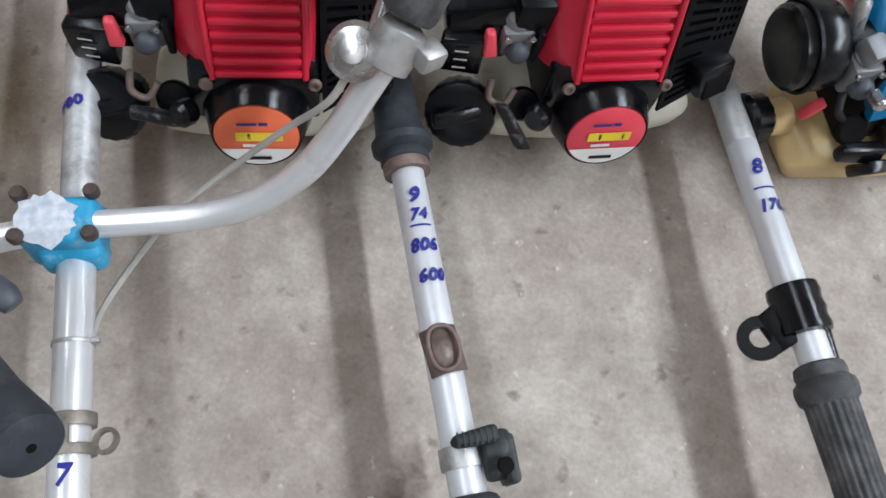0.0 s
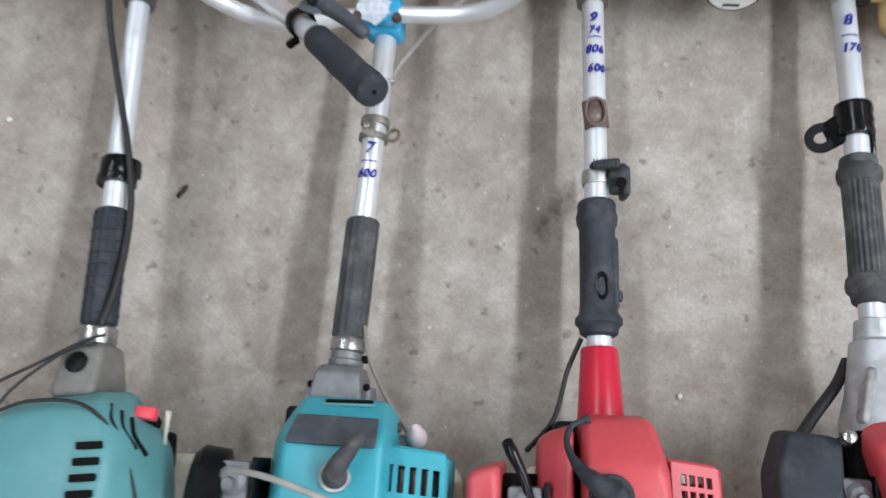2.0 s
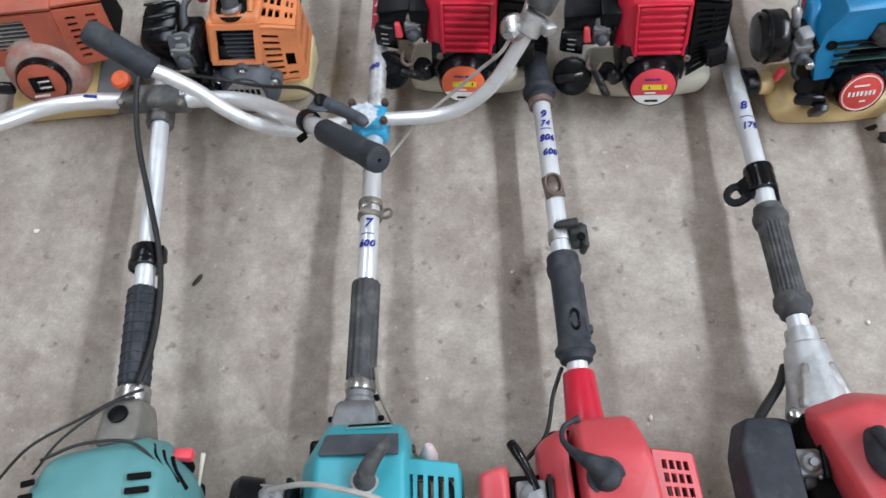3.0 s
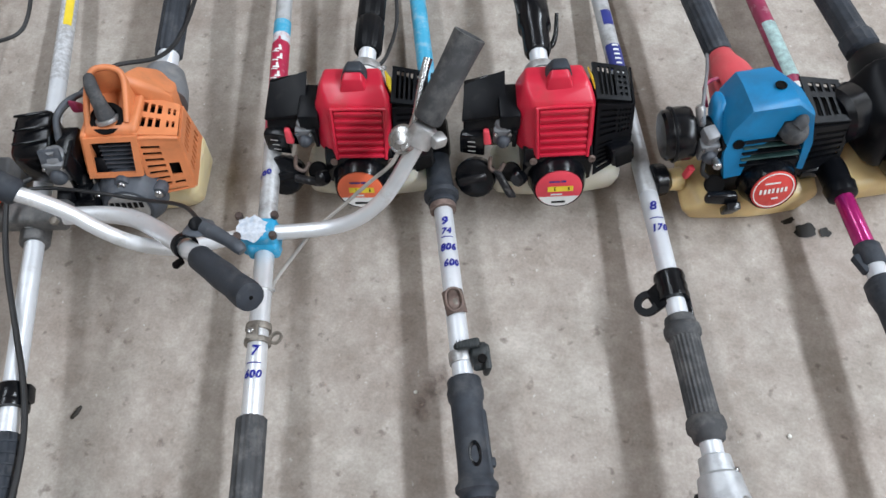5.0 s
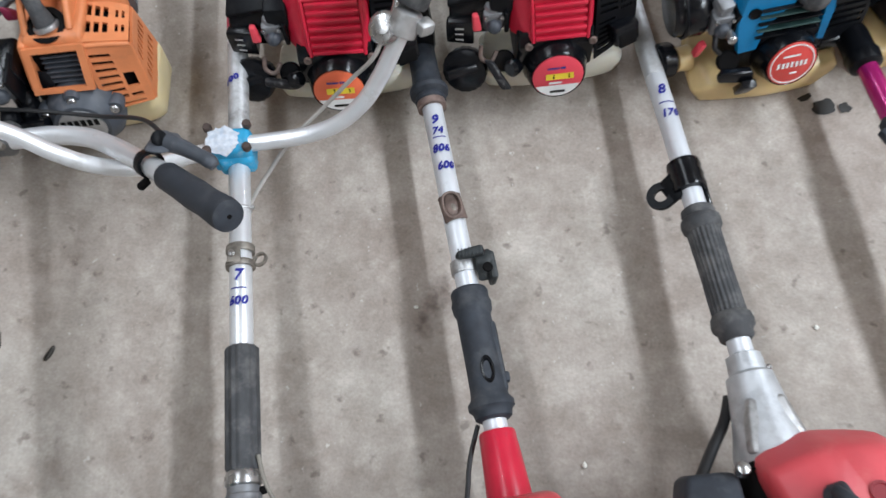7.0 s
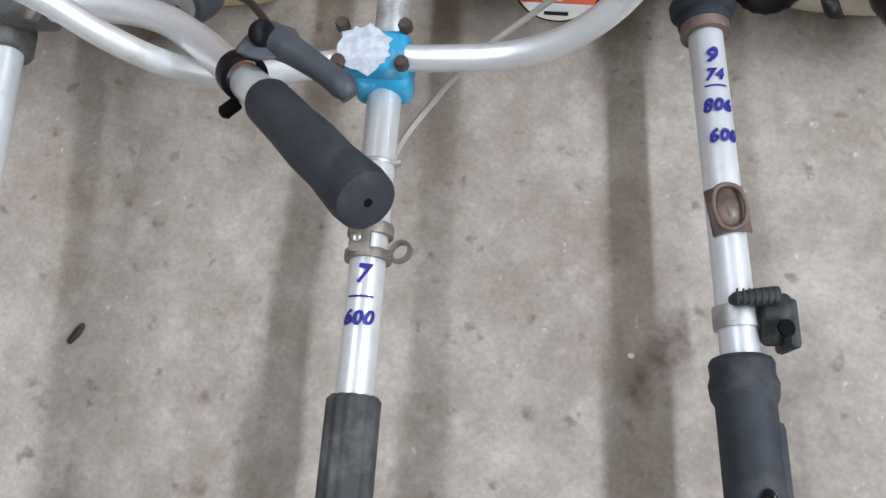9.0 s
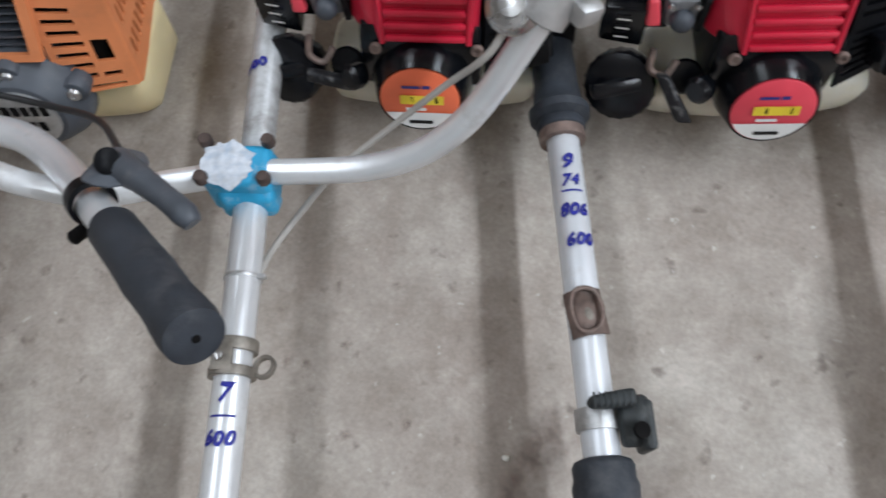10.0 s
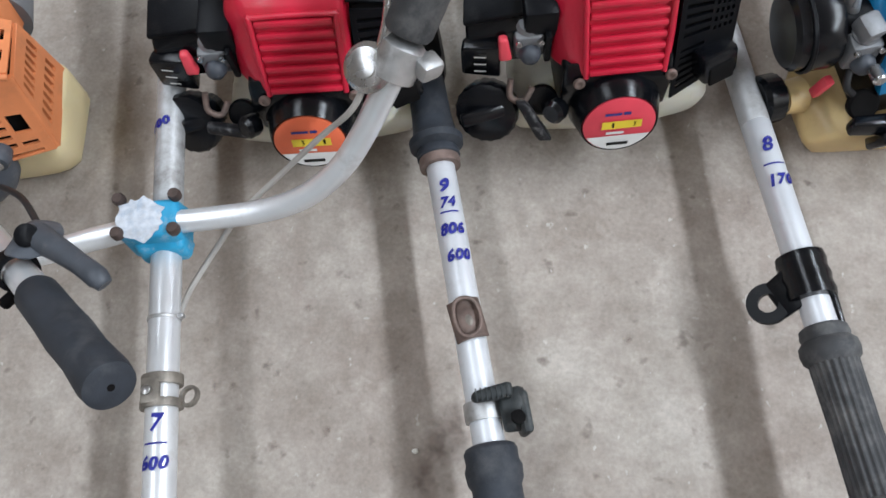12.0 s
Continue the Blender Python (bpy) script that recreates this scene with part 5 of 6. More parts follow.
part("stop_switch", lathe([(0.012, 0), (0.014, 0.004), (0.014, 0.014), (0.01, 0.018)], i6 @ Vector((-0.336, 0.458, 0.126)), (-0.1, -0.4, 1), 20), SIGNAL, m6, "orange stop switch")
bent_strip(s6, "sticker", 0.72, 1.0, 200, FOIL, 10, label="peeling silver sticker")
bent_strip(s6, "sticker", 0.845, 0.95, 60, YELLOW, 30, 0.0012, "yellow sticker")

# ---- front row: turquoise machine with a blue clamp and handlebar ----
m7 = thing("brush_cutter", (0.133, 0.0, 0), 10.8, "turquoise brush cutter with blue clamp and silver handlebar", "brush cutter", ROW1)
s7 = Shaft(m7, 0.1345, -0.175, 0.1, -0.032)
i7 = m7.matrix_basis.inverted()
s7.tube("drive_tube", 0.03, 0.47, PIPE)
s7.tube("drive_tube", 0.47, 1.6, WORN_PIPE, label="dull grey drive tube")
ribbed_grip(s7, 0.058, 0.1965, 0.0195, GREY_RUBBER, 12, 0.0013, False)
part("neck_clamp", lathe([(0.016, 0), (0.02, 0.004), (0.02, 0.014), (0.016, 0.02)], s7.at(0.04), s7.way, 28), STEEL, m7)
part("clutch_housing", hull([(-0.028, -0.012, 0.08), (0.03, -0.012, 0.08), (-0.028, -0.012, 0.134), (0.03, -0.012, 0.134), (-0.027, 0.02, 0.085), (0.028, 0.02, 0.085), (-0.024, 0.018, 0.13), (0.025, 0.018, 0.13), (-0.021, 0.027, 0.088), (0.022, 0.027, 0.088), (-0.02, 0.027, 0.122), (0.021, 0.027, 0.122)], 0.003), DULL_CAST, m7, "grey cast clutch housing")
for x in (-0.03, 0.032):
    lg = part("housing_lug", hull([(x - 0.007, -0.014, 0.085), (x + 0.007, -0.014, 0.085), (x - 0.007, -0.014, 0.122), (x + 0.007, -0.014, 0.122), (x - 0.005, 0.006, 0.088), (x + 0.005, 0.006, 0.088), (x - 0.005, 0.004, 0.118), (x + 0.005, 0.004, 0.118)], 0.002), DULL_CAST, m7)
    part("lug_bolt", lathe([(0.004, 0), (0.004, 0.004), (0.0025, 0.005)], (x, 0.003, 0.116), (0, 0.6, 1), 8), DARK, lg)
part("housing_collar", lathe([(0.0185, 0), (0.0195, 0.002), (0.0195, 0.007), (0.0178, 0.009), (0.0178, 0.018), (0.016, 0.02)], s7.at(0.026), s7.way, 32), DULL_CAST, m7, "cast clamping collar")
part("collar_bolt", lathe([(0.0045, 0), (0.0045, 0.007), (0.003, 0.008)], s7.at(0.036) + Vector((0.017, 0, -0.002)), (1, 0, 0.3), 10), DARK, m7)
part("housing_lip", box((0.066, 0.006, 0.05), (0.002, -0.014, 0.11), bevel=0.002), PALE_WIRE, m7)
c7 = part("engine_cover", hull([(-0.033, -0.016, 0.146), (0.056, -0.016, 0.146), (-0.038, -0.06, 0.196), (0.064, -0.06, 0.196), (-0.038, -0.2, 0.208), (0.066, -0.2, 0.208), (-0.07, -0.06, 0.115), (-0.075, -0.2, 0.115), (0.064, -0.03, 0.1), (0.068, -0.2, 0.1), (-0.05, -0.02, 0.1), (-0.065, -0.2, 0.1)], 0.007), CYAN, m7, "turquoise plastic engine cover")
c7.location = (0.007, 0.007, 0)
part("cover_window", hull([(-0.03, -0.042, 0.1785), (0.054, -0.042, 0.1785), (-0.034, -0.068, 0.1995), (0.057, -0.068, 0.1995), (-0.029, -0.04, 0.174), (0.053, -0.04, 0.174), (-0.032, -0.07, 0.195), (0.055, -0.07, 0.195)], 0.007, 4), SLATE, c7, "slate grey recessed panel").location = (0, 0.003, 0.0045)
# dark bar laid on the cover, coloured as the slot's shade
part("cover_slot", box((0.05, 0.004, 0.003), (0.016, -0.021, 0.1545), (45, 0, 2), 0.001), DARK, c7)
part("slot_lip", box((0.056, 0.003, 0.003), (0.016, -0.0245, 0.1585), (45, 0, 2), 0.001), TEAL, c7)
part("primer_bulb", lathe([(0.011, 0), (0.011, 0.008), (0.0085, 0.014), (0.0065, 0.022), (0.0035, 0.026)], (0.09, -0.046, 0.112), (0.05, 0.5, 1), 20), BULB, m7, "pale pink primer bulb")
part("primer_bracket", box((0.03, 0.014, 0.014), (0.08, -0.05, 0.108), (10, 0, 0), 0.003), DULL_CAST, m7)
part("primer_screw", lathe([(0.005, 0), (0.005, 0.006), (0.003, 0.007)], (0.07, -0.037, 0.12), (0, 0.5, 1), 10), DARK_RUST, m7)
spark_cap(m7, (0.026, -0.088, 0.2), (0.25, 0.25, 1), 0.012, GREY_RUBBER, 0.024)
part("plug_boot", tube([(0.03, -0.084, 0.219), (0.035, -0.075, 0.224), (0.044, -0.06, 0.22), (0.051, -0.048, 0.212)], [0.0105, 0.0095, 0.0075, 0.006], 14), GREY_RUBBER, m7)
g7 = part("muffler_guard", slotted([(0.062, -0.16, 0.162), (0.128, -0.16, 0.155), (0.126, -0.062, 0.147), (0.062, -0.056, 0.158)], 0.004, slots(5, 2, (0.06, 0.96), (0.05, 0.94), 0.42)), CYAN, m7, "turquoise slotted guard")
part("guard_rear", hull([(0.062, -0.06, 0.09), (0.126, -0.064, 0.09), (0.062, -0.052, 0.158), (0.126, -0.058, 0.147), (0.062, -0.066, 0.09), (0.126, -0.07, 0.09), (0.062, -0.06, 0.16), (0.126, -0.066, 0.149)], 0.003), CYAN, g7)
part("guard_side", hull([(0.124, -0.064, 0.09), (0.131, -0.064, 0.09), (0.122, -0.064, 0.149), (0.129, -0.064, 0.148), (0.124, -0.17, 0.09), (0.133, -0.17, 0.09), (0.124, -0.17, 0.158), (0.13, -0.17, 0.156)], 0.003), CYAN, g7)
part("muffler", box((0.052, 0.085, 0.05), (0.094, -0.118, 0.118), bevel=0.008), RUST, m7)
part("fuel_tank", hull([(-0.08, -0.06, 0), (0.13, -0.07, 0), (-0.08, -0.17, 0), (0.13, -0.17, 0), (-0.085, -0.05, 0.06), (0.135, -0.075, 0.06), (-0.085, -0.17, 0.08), (0.15, -0.17, 0.08)], 0.014, 4), WHITE_TANK, m7, "milky fuel tank")
part("engine_shell", hull([(-0.055, -0.02, 0.06), (0.06, -0.02, 0.06), (-0.055, -0.18, 0.06), (0.06, -0.18, 0.06), (-0.055, -0.02, 0.12), (0.06, -0.02, 0.12), (-0.055, -0.18, 0.12), (0.06, -0.18, 0.12)], 0.006), SATIN, m7)
part("air_filter_drum", lathe([(0.03, 0), (0.04, 0.004), (0.04, 0.03), (0.032, 0.038)], (-0.1, -0.11, 0.14), (-1, 0.1, 0.25), 36), SATIN, m7, "dark air filter drum")
carburettor(m7, (-0.085, -0.1, 0.15), 1.2)
part("fuel_line", tube([(-0.09, -0.09, 0.172), (-0.04, -0.092, 0.215), (0.0, -0.1, 0.232), (0.05, -0.115, 0.24), (0.09, -0.14, 0.235)], 0.0032, 8), PALE_WIRE, m7)
part("throttle_cable", tube([i7 @ Vector(p) for p in ((0.141, 0.075, 0.11), (0.152, 0.045, 0.1), (0.178, 0.01, 0.09), (0.215, -0.025, 0.085), (0.252, -0.075, 0.08), (0.265, -0.12, 0.07))], 0.0024, 8), TAN_WIRE, m7)
# clamp with handlebar
cb = part("handlebar_clamp", hull([i7 @ Vector(p) for p in ((0.027, 0.43, 0.075), (0.08, 0.438, 0.075), (0.02, 0.472, 0.075), (0.074, 0.48, 0.075), (0.025, 0.434, 0.118), (0.078, 0.44, 0.118), (0.02, 0.468, 0.118), (0.072, 0.476, 0.118))], 0.006, 4), CLAMP_BLUE, m7, "blue painted handlebar clamp, paint flaked off")
patch = bmesh.new()
edge = []
for k in range(36):
    ang = 2 * math.pi * k / 36
    rim = Vector((math.cos(ang), math.sin(ang), 0))
    rad = 0.0195 * (1 + 0.32 * noise.noise(rim * 1.4 + Vector((0, 0, 3.0))) + 0.3 * noise.noise(rim * 6.3 + Vector((0, 0, 8.0))))
    edge.append(patch.verts.new(i7 @ Vector((0.042 + rad * 1.12 * math.cos(ang), 0.454 + rad * 1.0 * math.sin(ang), 0.1188))))
patch.faces.new(edge)
part("flaked_patch", patch, FLAKED, cb, "bare flaked metal patch", 0)
part("clamp_skirt", hull([i7 @ Vector(p) for p in ((0.038, 0.424, 0.078), (0.08, 0.431, 0.078), (0.03, 0.44, 0.075), (0.08, 0.45, 0.075), (0.04, 0.427, 0.1), (0.078, 0.434, 0.1), (0.03, 0.44, 0.108), (0.078, 0.446, 0.108))], 0.004, 3), CLAMP_BLUE, cb)
for x, y in ((0.026, 0.438), (0.075, 0.445), (0.021, 0.47), (0.07, 0.477)):
    part("clamp_bolt", lathe([(0.0058, 0), (0.0058, 0.006), (0.0045, 0.0085), (0.002, 0.0085)], i7 @ Vector((x, y, 0.116)), (0, 0, 1), 10), DARK_RUST, cb)
hb7 = part("handlebar", tube([i7 @ Vector(p) for p in ((-0.238, 0.418, 0.218), (-0.215, 0.42, 0.2), (-0.185, 0.42, 0.175), (-0.15, 0.414, 0.145), (-0.108, 0.411, 0.122), (-0.055, 0.416, 0.11), (0.0, 0.438, 0.104), (0.05, 0.453, 0.105), (0.1, 0.461, 0.107), (0.15, 0.468, 0.114), (0.19, 0.477, 0.13), (0.222, 0.492, 0.155), (0.244, 0.51, 0.184), (0.261, 0.527, 0.214), (0.273, 0.538, 0.237))], 0.0105, 18), PIPE, m7, "bent silver handlebar")
b7, e7 = Vector((-0.236, 0.419, 0.216)), Vector((-0.322, 0.435, 0.27))
gl = (e7 - b7).length
part("handlebar_grip", lathe([(0.015, 0), (0.018, 0.004), (0.0175, gl * 0.5), (0.0185, gl - 0.008), (0.014, gl)], i7 @ b7, (i7.to_3x3() @ (e7 - b7)).normalized(), 36), RUBBER, hb7, "long black rubber grip")
b7, e7 = Vector((0.282, 0.557, 0.255)), Vector((0.33, 0.63, 0.336))
gl = (e7 - b7).length
w7 = (i7.to_3x3() @ (e7 - b7)).normalized()
part("handlebar_grip", lathe([(0.0175, 0), (0.0195, 0.004), (0.0195, gl * 0.6), (0.021, gl), (0.015, gl), (0.013, gl - 0.01)], i7 @ b7, w7, 36), GREY_RUBBER, hb7, "worn black rubber grip with open end")
bk = part("brake_bracket", lathe([(0.0125, -0.014), (0.0175, -0.012), (0.0185, 0), (0.018, 0.014), (0.013, 0.018)], i7 @ Vector((0.275, 0.5425, 0.24)), w7, 28), CAST, m7, "cast lever bracket")
part("bracket_lug", box((0.02, 0.018, 0.016), i7 @ Vector((0.298, 0.5375, 0.242)), (0, 20, 30), 0.004), CAST, bk)
part("lever_disc", lathe([(0.018, 0), (0.0195, 0.002), (0.0185, 0.004), (0.0165, 0.005), (0.015, 0.008), (0.009, 0.0095), (0.0085, 0.0115), (0.003, 0.0125)], i7 @ Vector((0.253, 0.5375, 0.238)), (-0.25, -0.45, 0.85), 32), STEEL, bk, "domed chrome lever pivot")
part("brake_lever", tube([i7 @ Vector(p) for p in ((0.263, 0.5435, 0.245), (0.268, 0.5595, 0.262), (0.271, 0.5775, 0.278), (0.275, 0.5995, 0.294), (0.278, 0.6175, 0.302))], [0.006, 0.0045, 0.0045, 0.0055, 0.006], 12), STEEL, bk, "chrome lever")
part("control_cable", tube([i7 @ Vector(p) for p in ((0.251, 0.532, 0.23), (0.237, 0.518, 0.207), (0.205, 0.516, 0.165), (0.16, 0.504, 0.113), (0.12, 0.476, 0.085), (0.09, 0.442, 0.06), (0.075, 0.405, 0.06), (0.075, 0.37, 0.075))], 0.0027, 8), PALE_WIRE, m7, "pale control cable")
part("cable_tie", ring_band(0.0136, 0.0148, 0.003, s7.at(0.372), s7.way, 28), CAST, m7)
part("cable_tie_end", box((0.006, 0.004, 0.006), s7.at(0.372) + Vector((0.016, 0, 0.004)), (0, 0, 0), 0.001), CAST, m7)
hc = part("harness_clip", ring_band(0.0136, 0.018, 0.007, s7.at(0.298), s7.way, 32), TARNISH, m7, "tarnished harness clip")
part("clip_band", ring_band(0.0136, 0.0175, 0.009, s7.at(0.318), s7.way, 32), TARNISH, hc)
part("clip_bridge", box((0.016, 0.022, 0.005), s7.at(0.308) + Vector((-0.004, 0, 0.0155)), (-3, 0, 0), 0.0015), TARNISH, hc)
part("clip_bolt", lathe([(0.004, 0), (0.004, 0.004), (0.002, 0.005)], s7.at(0.308) + Vector((-0.006, 0, 0.017)), (0, 0, 1), 10), STEEL, hc)
part("clip_eye", ring_band(0.0065, 0.0095, 0.004, s7.at(0.302) + Vector((0.024, 0, 0.002)), (-0.3, 0.2, 1), 24), TARNISH, hc)
s7.writing(0.281, "7", 0.02, 0, 2)
s7.line(0.265, 0.02)
s7.writing(0.249, "600", 0.015, 0, 0)
bent_strip(s7, "sticker", 0.62, 0.845, 220, FILM, 0, label="torn red and white sticker")
bent_strip(s7, "sticker_field", 0.64, 0.825, 175, CRIMSON, 12, 0.0011, label="crimson sticker field")
for k in range(9):
    yk, out = 0.672 + 0.019 * k, k > 7
    part("sticker_print", strip(0.006 + 0.003 * (k % 3), 0.004, s7.on_top(yk, 0.0018, 25 - 20 * (k % 3), 6 - 14 * (k % 2)), 0.0153, 4), CRIMSON if out else WHITE, m7, smooth=0)
    part("sticker_print", strip(0.004, 0.012, s7.on_top(yk + 0.003, 0.0019, 12 * (k % 2), 20 - 9 * (k % 3)), 0.0154, 4), CRIMSON if out else WHITE, m7, smooth=0)
    part("sticker_print", strip(0.013, 0.0025, s7.on_top(yk - 0.004, 0.002, -18, -18), 0.0155, 4), CRIMSON if out else WHITE, m7, smooth=0)
bent_strip(s7, "sticker_end", 0.845, 0.875, 240, SKY_PAINT, 0)
s7.writing(0.56, "700", 0.013, 20, -25)

# ---- front row: red machine with a moulded grip ----
m9 = thing("brush_cutter", (0.414, 0.044, 0), 13.2, "bright red brush cutter with blue-black moulded grip", "brush cutter", ROW1)
s9 = Shaft(m9, 0.424, -0.235, 0.083, -0.028)
i9 = m9.matrix_basis.inverted()
s9.tube("drive_tube", 0.04, 0.56, PAINTED_PIPE)
s9.tube("drive_tube", 0.56, 1.6, SKY_PAINT, label="worn sky-blue drive tube")
part("neck_tube", lathe([(0.026, 0), (0.025, 0.005), (0.0205, 0.078), (0.019, 0.08)], s9.at(0.04), s9.way, 36), RED, m9, "bright red neck")
s9.turned("grip", 0.13, [(0.017, 0), (0.021, 0.003), (0.0225, 0.01), (0.0265, 0.014), (0.0265, 0.02), (0.022, 0.026), (0.021, 0.034), (0.0205, 0.06), (0.0205, 0.125), (0.023, 0.13), (0.024, 0.14), (0.022, 0.146), (0.0225, 0.154), (0.0205, 0.158), (0.016, 0.16)], RUBBER, "blue-black moulded rubber grip", 48)
part("grip_ridge", box((0.012, 0.085, 0.016), s9.at(0.2) + Vector((0.017, 0, 0.002)), (0, 0, 0), 0.005), RUBBER, m9)
part("grip_nub", box((0.01, 0.012, 0.014), s9.at(0.175) + Vector((0.022, 0, 0.0)), (0, 0, 0), 0.003), RUBBER, m9)
slot = lathe([(0.0075, 0), (0.0085, 0.002), (0.006, 0.0025), (0.005, -0.001)], (0, 0, 0), (0, 0, 1), 20)
slot.transform(Matrix.Translation(s9.at(0.183) + Vector((0.003, 0, 0.0195))) @ Matrix.Diagonal((0.9, 1.9, 1, 1)))
part("grip_slot", slot, BLACK, m9)
part("tube_clamp", ring_band(0.0136, 0.0165, 0.016, s9.at(0.312), s9.way, 28), CAST, m9)
kc = part("clamp_knob", hull([Vector(s9.at(0.312)) + Vector(p) for p in ((0.014, -0.022, 0.006), (0.034, -0.022, 0.004), (0.014, -0.004, 0.02), (0.034, -0.002, 0.02), (0.012, 0.012, 0.018), (0.036, 0.016, 0.016), (0.016, -0.014, -0.012), (0.034, -0.014, -0.012), (0.036, 0.014, -0.01), (0.018, 0.012, -0.01))], 0.004), DUSK, m9, "dusty black clamp knob")
part("knob_lever", hull([Vector(s9.at(0.312)) + Vector(p) for p in ((-0.01, 0.006, 0.016), (-0.01, 0.013, 0.016), (-0.006, 0.004, 0.026), (-0.006, 0.015, 0.026), (0.026, 0.004, 0.014), (0.026, 0.018, 0.014), (0.026, 0.005, 0.027), (0.026, 0.018, 0.027))], 0.004), DUSK, kc, "ribbed lever of the clamp")
for k in range(7):
    part("knob_rib", tube([Vector(s9.at(0.312)) + Vector((-0.004 + 0.0042 * k, 0.0045, 0.0265)), Vector(s9.at(0.312)) + Vector((-0.004 + 0.0042 * k, 0.0155, 0.0266))], 0.0007, 6, 0), DUSK, kc)
part("knob_side", box((0.009, 0.036, 0.03), Vector(s9.at(0.309)) + Vector((0.032, -0.004, 0.004)), (0, 8, 0), 0.004), DUSK, kc)
part("knob_screw", lathe([(0.006, 0), (0.006, 0.003), (0.003, 0.004)], Vector(s9.at(0.312)) + Vector((0.026, -0.012, 0.022)), (0.3, 0, 1), 14), DARK, kc)
rp = part("harness_plate", strip(0.03, 0.036, s9.on_top(0.388, 0.0012, 6, 0), 0.0155, 10), RUST, m9, "rusty harness plate")
tmp = bmesh.new()
tmp.from_mesh(rp.data)
bmesh.ops.solidify(tmp, geom=tmp.faces[:], thickness=-0.002)
tmp.to_mesh(rp.data)
tmp.free()
rb = tube([(0.0125 * math.copysign(abs(math.cos(k * math.pi / 6)) ** 0.75, math.cos(k * math.pi / 6)) * (1 if math.cos(k * math.pi / 6) > 0 else 0.8), 0.0172 * math.sin(k * math.pi / 6), 0) for k in range(13)], 0.0019, 10, 4)
rb.transform(s9.on_top(0.389, 0.004, 4, -4))
part("harness_ring", rb, RUST, rp, "rusty oval ring")
lug = lathe([(0.0035, 0), (0.004, 0.0015), (0.003, 0.002)], (0, 0, 0), (0, 0, 1), 16)
lug.transform(s9.on_top(0.386, 0.002, 10, 4) @ Matrix.Diagonal((0.8, 1.3, 1, 1)))
part("ring_lug", lug, TARNISH, rp)
s9.writing(0.513, "9", 0.018, 0, 0)
s9.writing(0.497, "74", 0.0135, 0, 4)
s9.line(0.488, 0.018, roll=4)
s9.writing(0.471, "806", 0.0148, 0, 4)
s9.writing(0.446, "600", 0.0145, 0, 12)
s9.turned("boot", 0.546, [(0.017, 0), (0.0205, 0.003), (0.0205, 0.008), (0.019, 0.011), (0.0255, 0.015), (0.026, 0.022), (0.021, 0.028), (0.019, 0.05), (0.018, 0.12), (0.016, 0.126)], RUBBER, "black rubber boot on the tube", 40)
part("boot_ring", ring_band(0.0136, 0.0195, 0.009, s9.at(0.543), s9.way, 32), RUST, m9)
part("joint_block", box((0.044, 0.06, 0.05), s9.at(0.66) + Vector((0.0, 0, 0.012)), (0, 0, 0), 0.01), SATIN, m9, "black joint block")
c9 = part("engine_cover", hull([(-0.022, 0.002, 0.12), (0.04, 0.002, 0.12), (-0.024, -0.004, 0.158), (0.044, -0.004, 0.16), (-0.024, -0.05, 0.19), (0.054, -0.05, 0.19), (-0.024, -0.2, 0.205), (0.066, -0.2, 0.195), (-0.03, -0.02, 0.1), (0.055, -0.02, 0.1), (-0.03, -0.2, 0.1), (0.07, -0.2, 0.1)], 0.009, 4), FADED_RED, m9, "faded red plastic engine cover")
part("cover_shoulder", hull([(-0.07, -0.02, 0.11), (-0.03, -0.01, 0.11), (-0.065, -0.03, 0.15), (-0.034, -0.01, 0.165), (-0.075, -0.12, 0.11), (-0.03, -0.12, 0.11), (-0.07, -0.12, 0.15), (-0.034, -0.12, 0.185)], 0.008), FADED_RED, c9)
gg = part("muffler_guard", slotted([(0.062, -0.2, 0.16), (0.112, -0.2, 0.15), (0.106, -0.05, 0.14), (0.06, -0.044, 0.15)], 0.004, slots(4, 9, (0.16, 0.88), (0.06, 0.95), 0.3)), FADED_RED, m9, "faded red guard with square holes")
part("guard_rear", hull([(0.058, -0.048, 0.09), (0.108, -0.054, 0.09), (0.058, -0.04, 0.15), (0.106, -0.046, 0.14), (0.058, -0.054, 0.09), (0.108, -0.06, 0.09), (0.058, -0.048, 0.152), (0.106, -0.054, 0.142)], 0.003), FADED_RED, gg)
part("guard_side", hull([(0.106, -0.05, 0.09), (0.113, -0.05, 0.09), (0.104, -0.05, 0.143), (0.11, -0.05, 0.142), (0.108, -0.2, 0.09), (0.116, -0.2, 0.09), (0.106, -0.2, 0.153), (0.113, -0.2, 0.151)], 0.003), FADED_RED, gg)
part("muffler", box((0.04, 0.12, 0.045), (0.084, -0.125, 0.112), bevel=0.008), RUST, m9)
part("engine_shell", hull([(-0.06, -0.01, 0.06), (0.06, -0.01, 0.06), (-0.06, -0.18, 0.06), (0.06, -0.18, 0.06), (-0.05, -0.005, 0.12), (0.05, -0.005, 0.12), (-0.06, -0.18, 0.12), (0.06, -0.18, 0.12)], 0.006), SATIN, m9)
part("fuel_tank", hull([(-0.08, -0.06, 0), (0.09, -0.06, 0), (-0.08, -0.17, 0), (0.09, -0.17, 0), (-0.085, -0.05, 0.06), (0.095, -0.05, 0.06), (-0.085, -0.17, 0.08), (0.095, -0.17, 0.08)], 0.014, 4), WHITE_TANK, m9, "milky fuel tank")
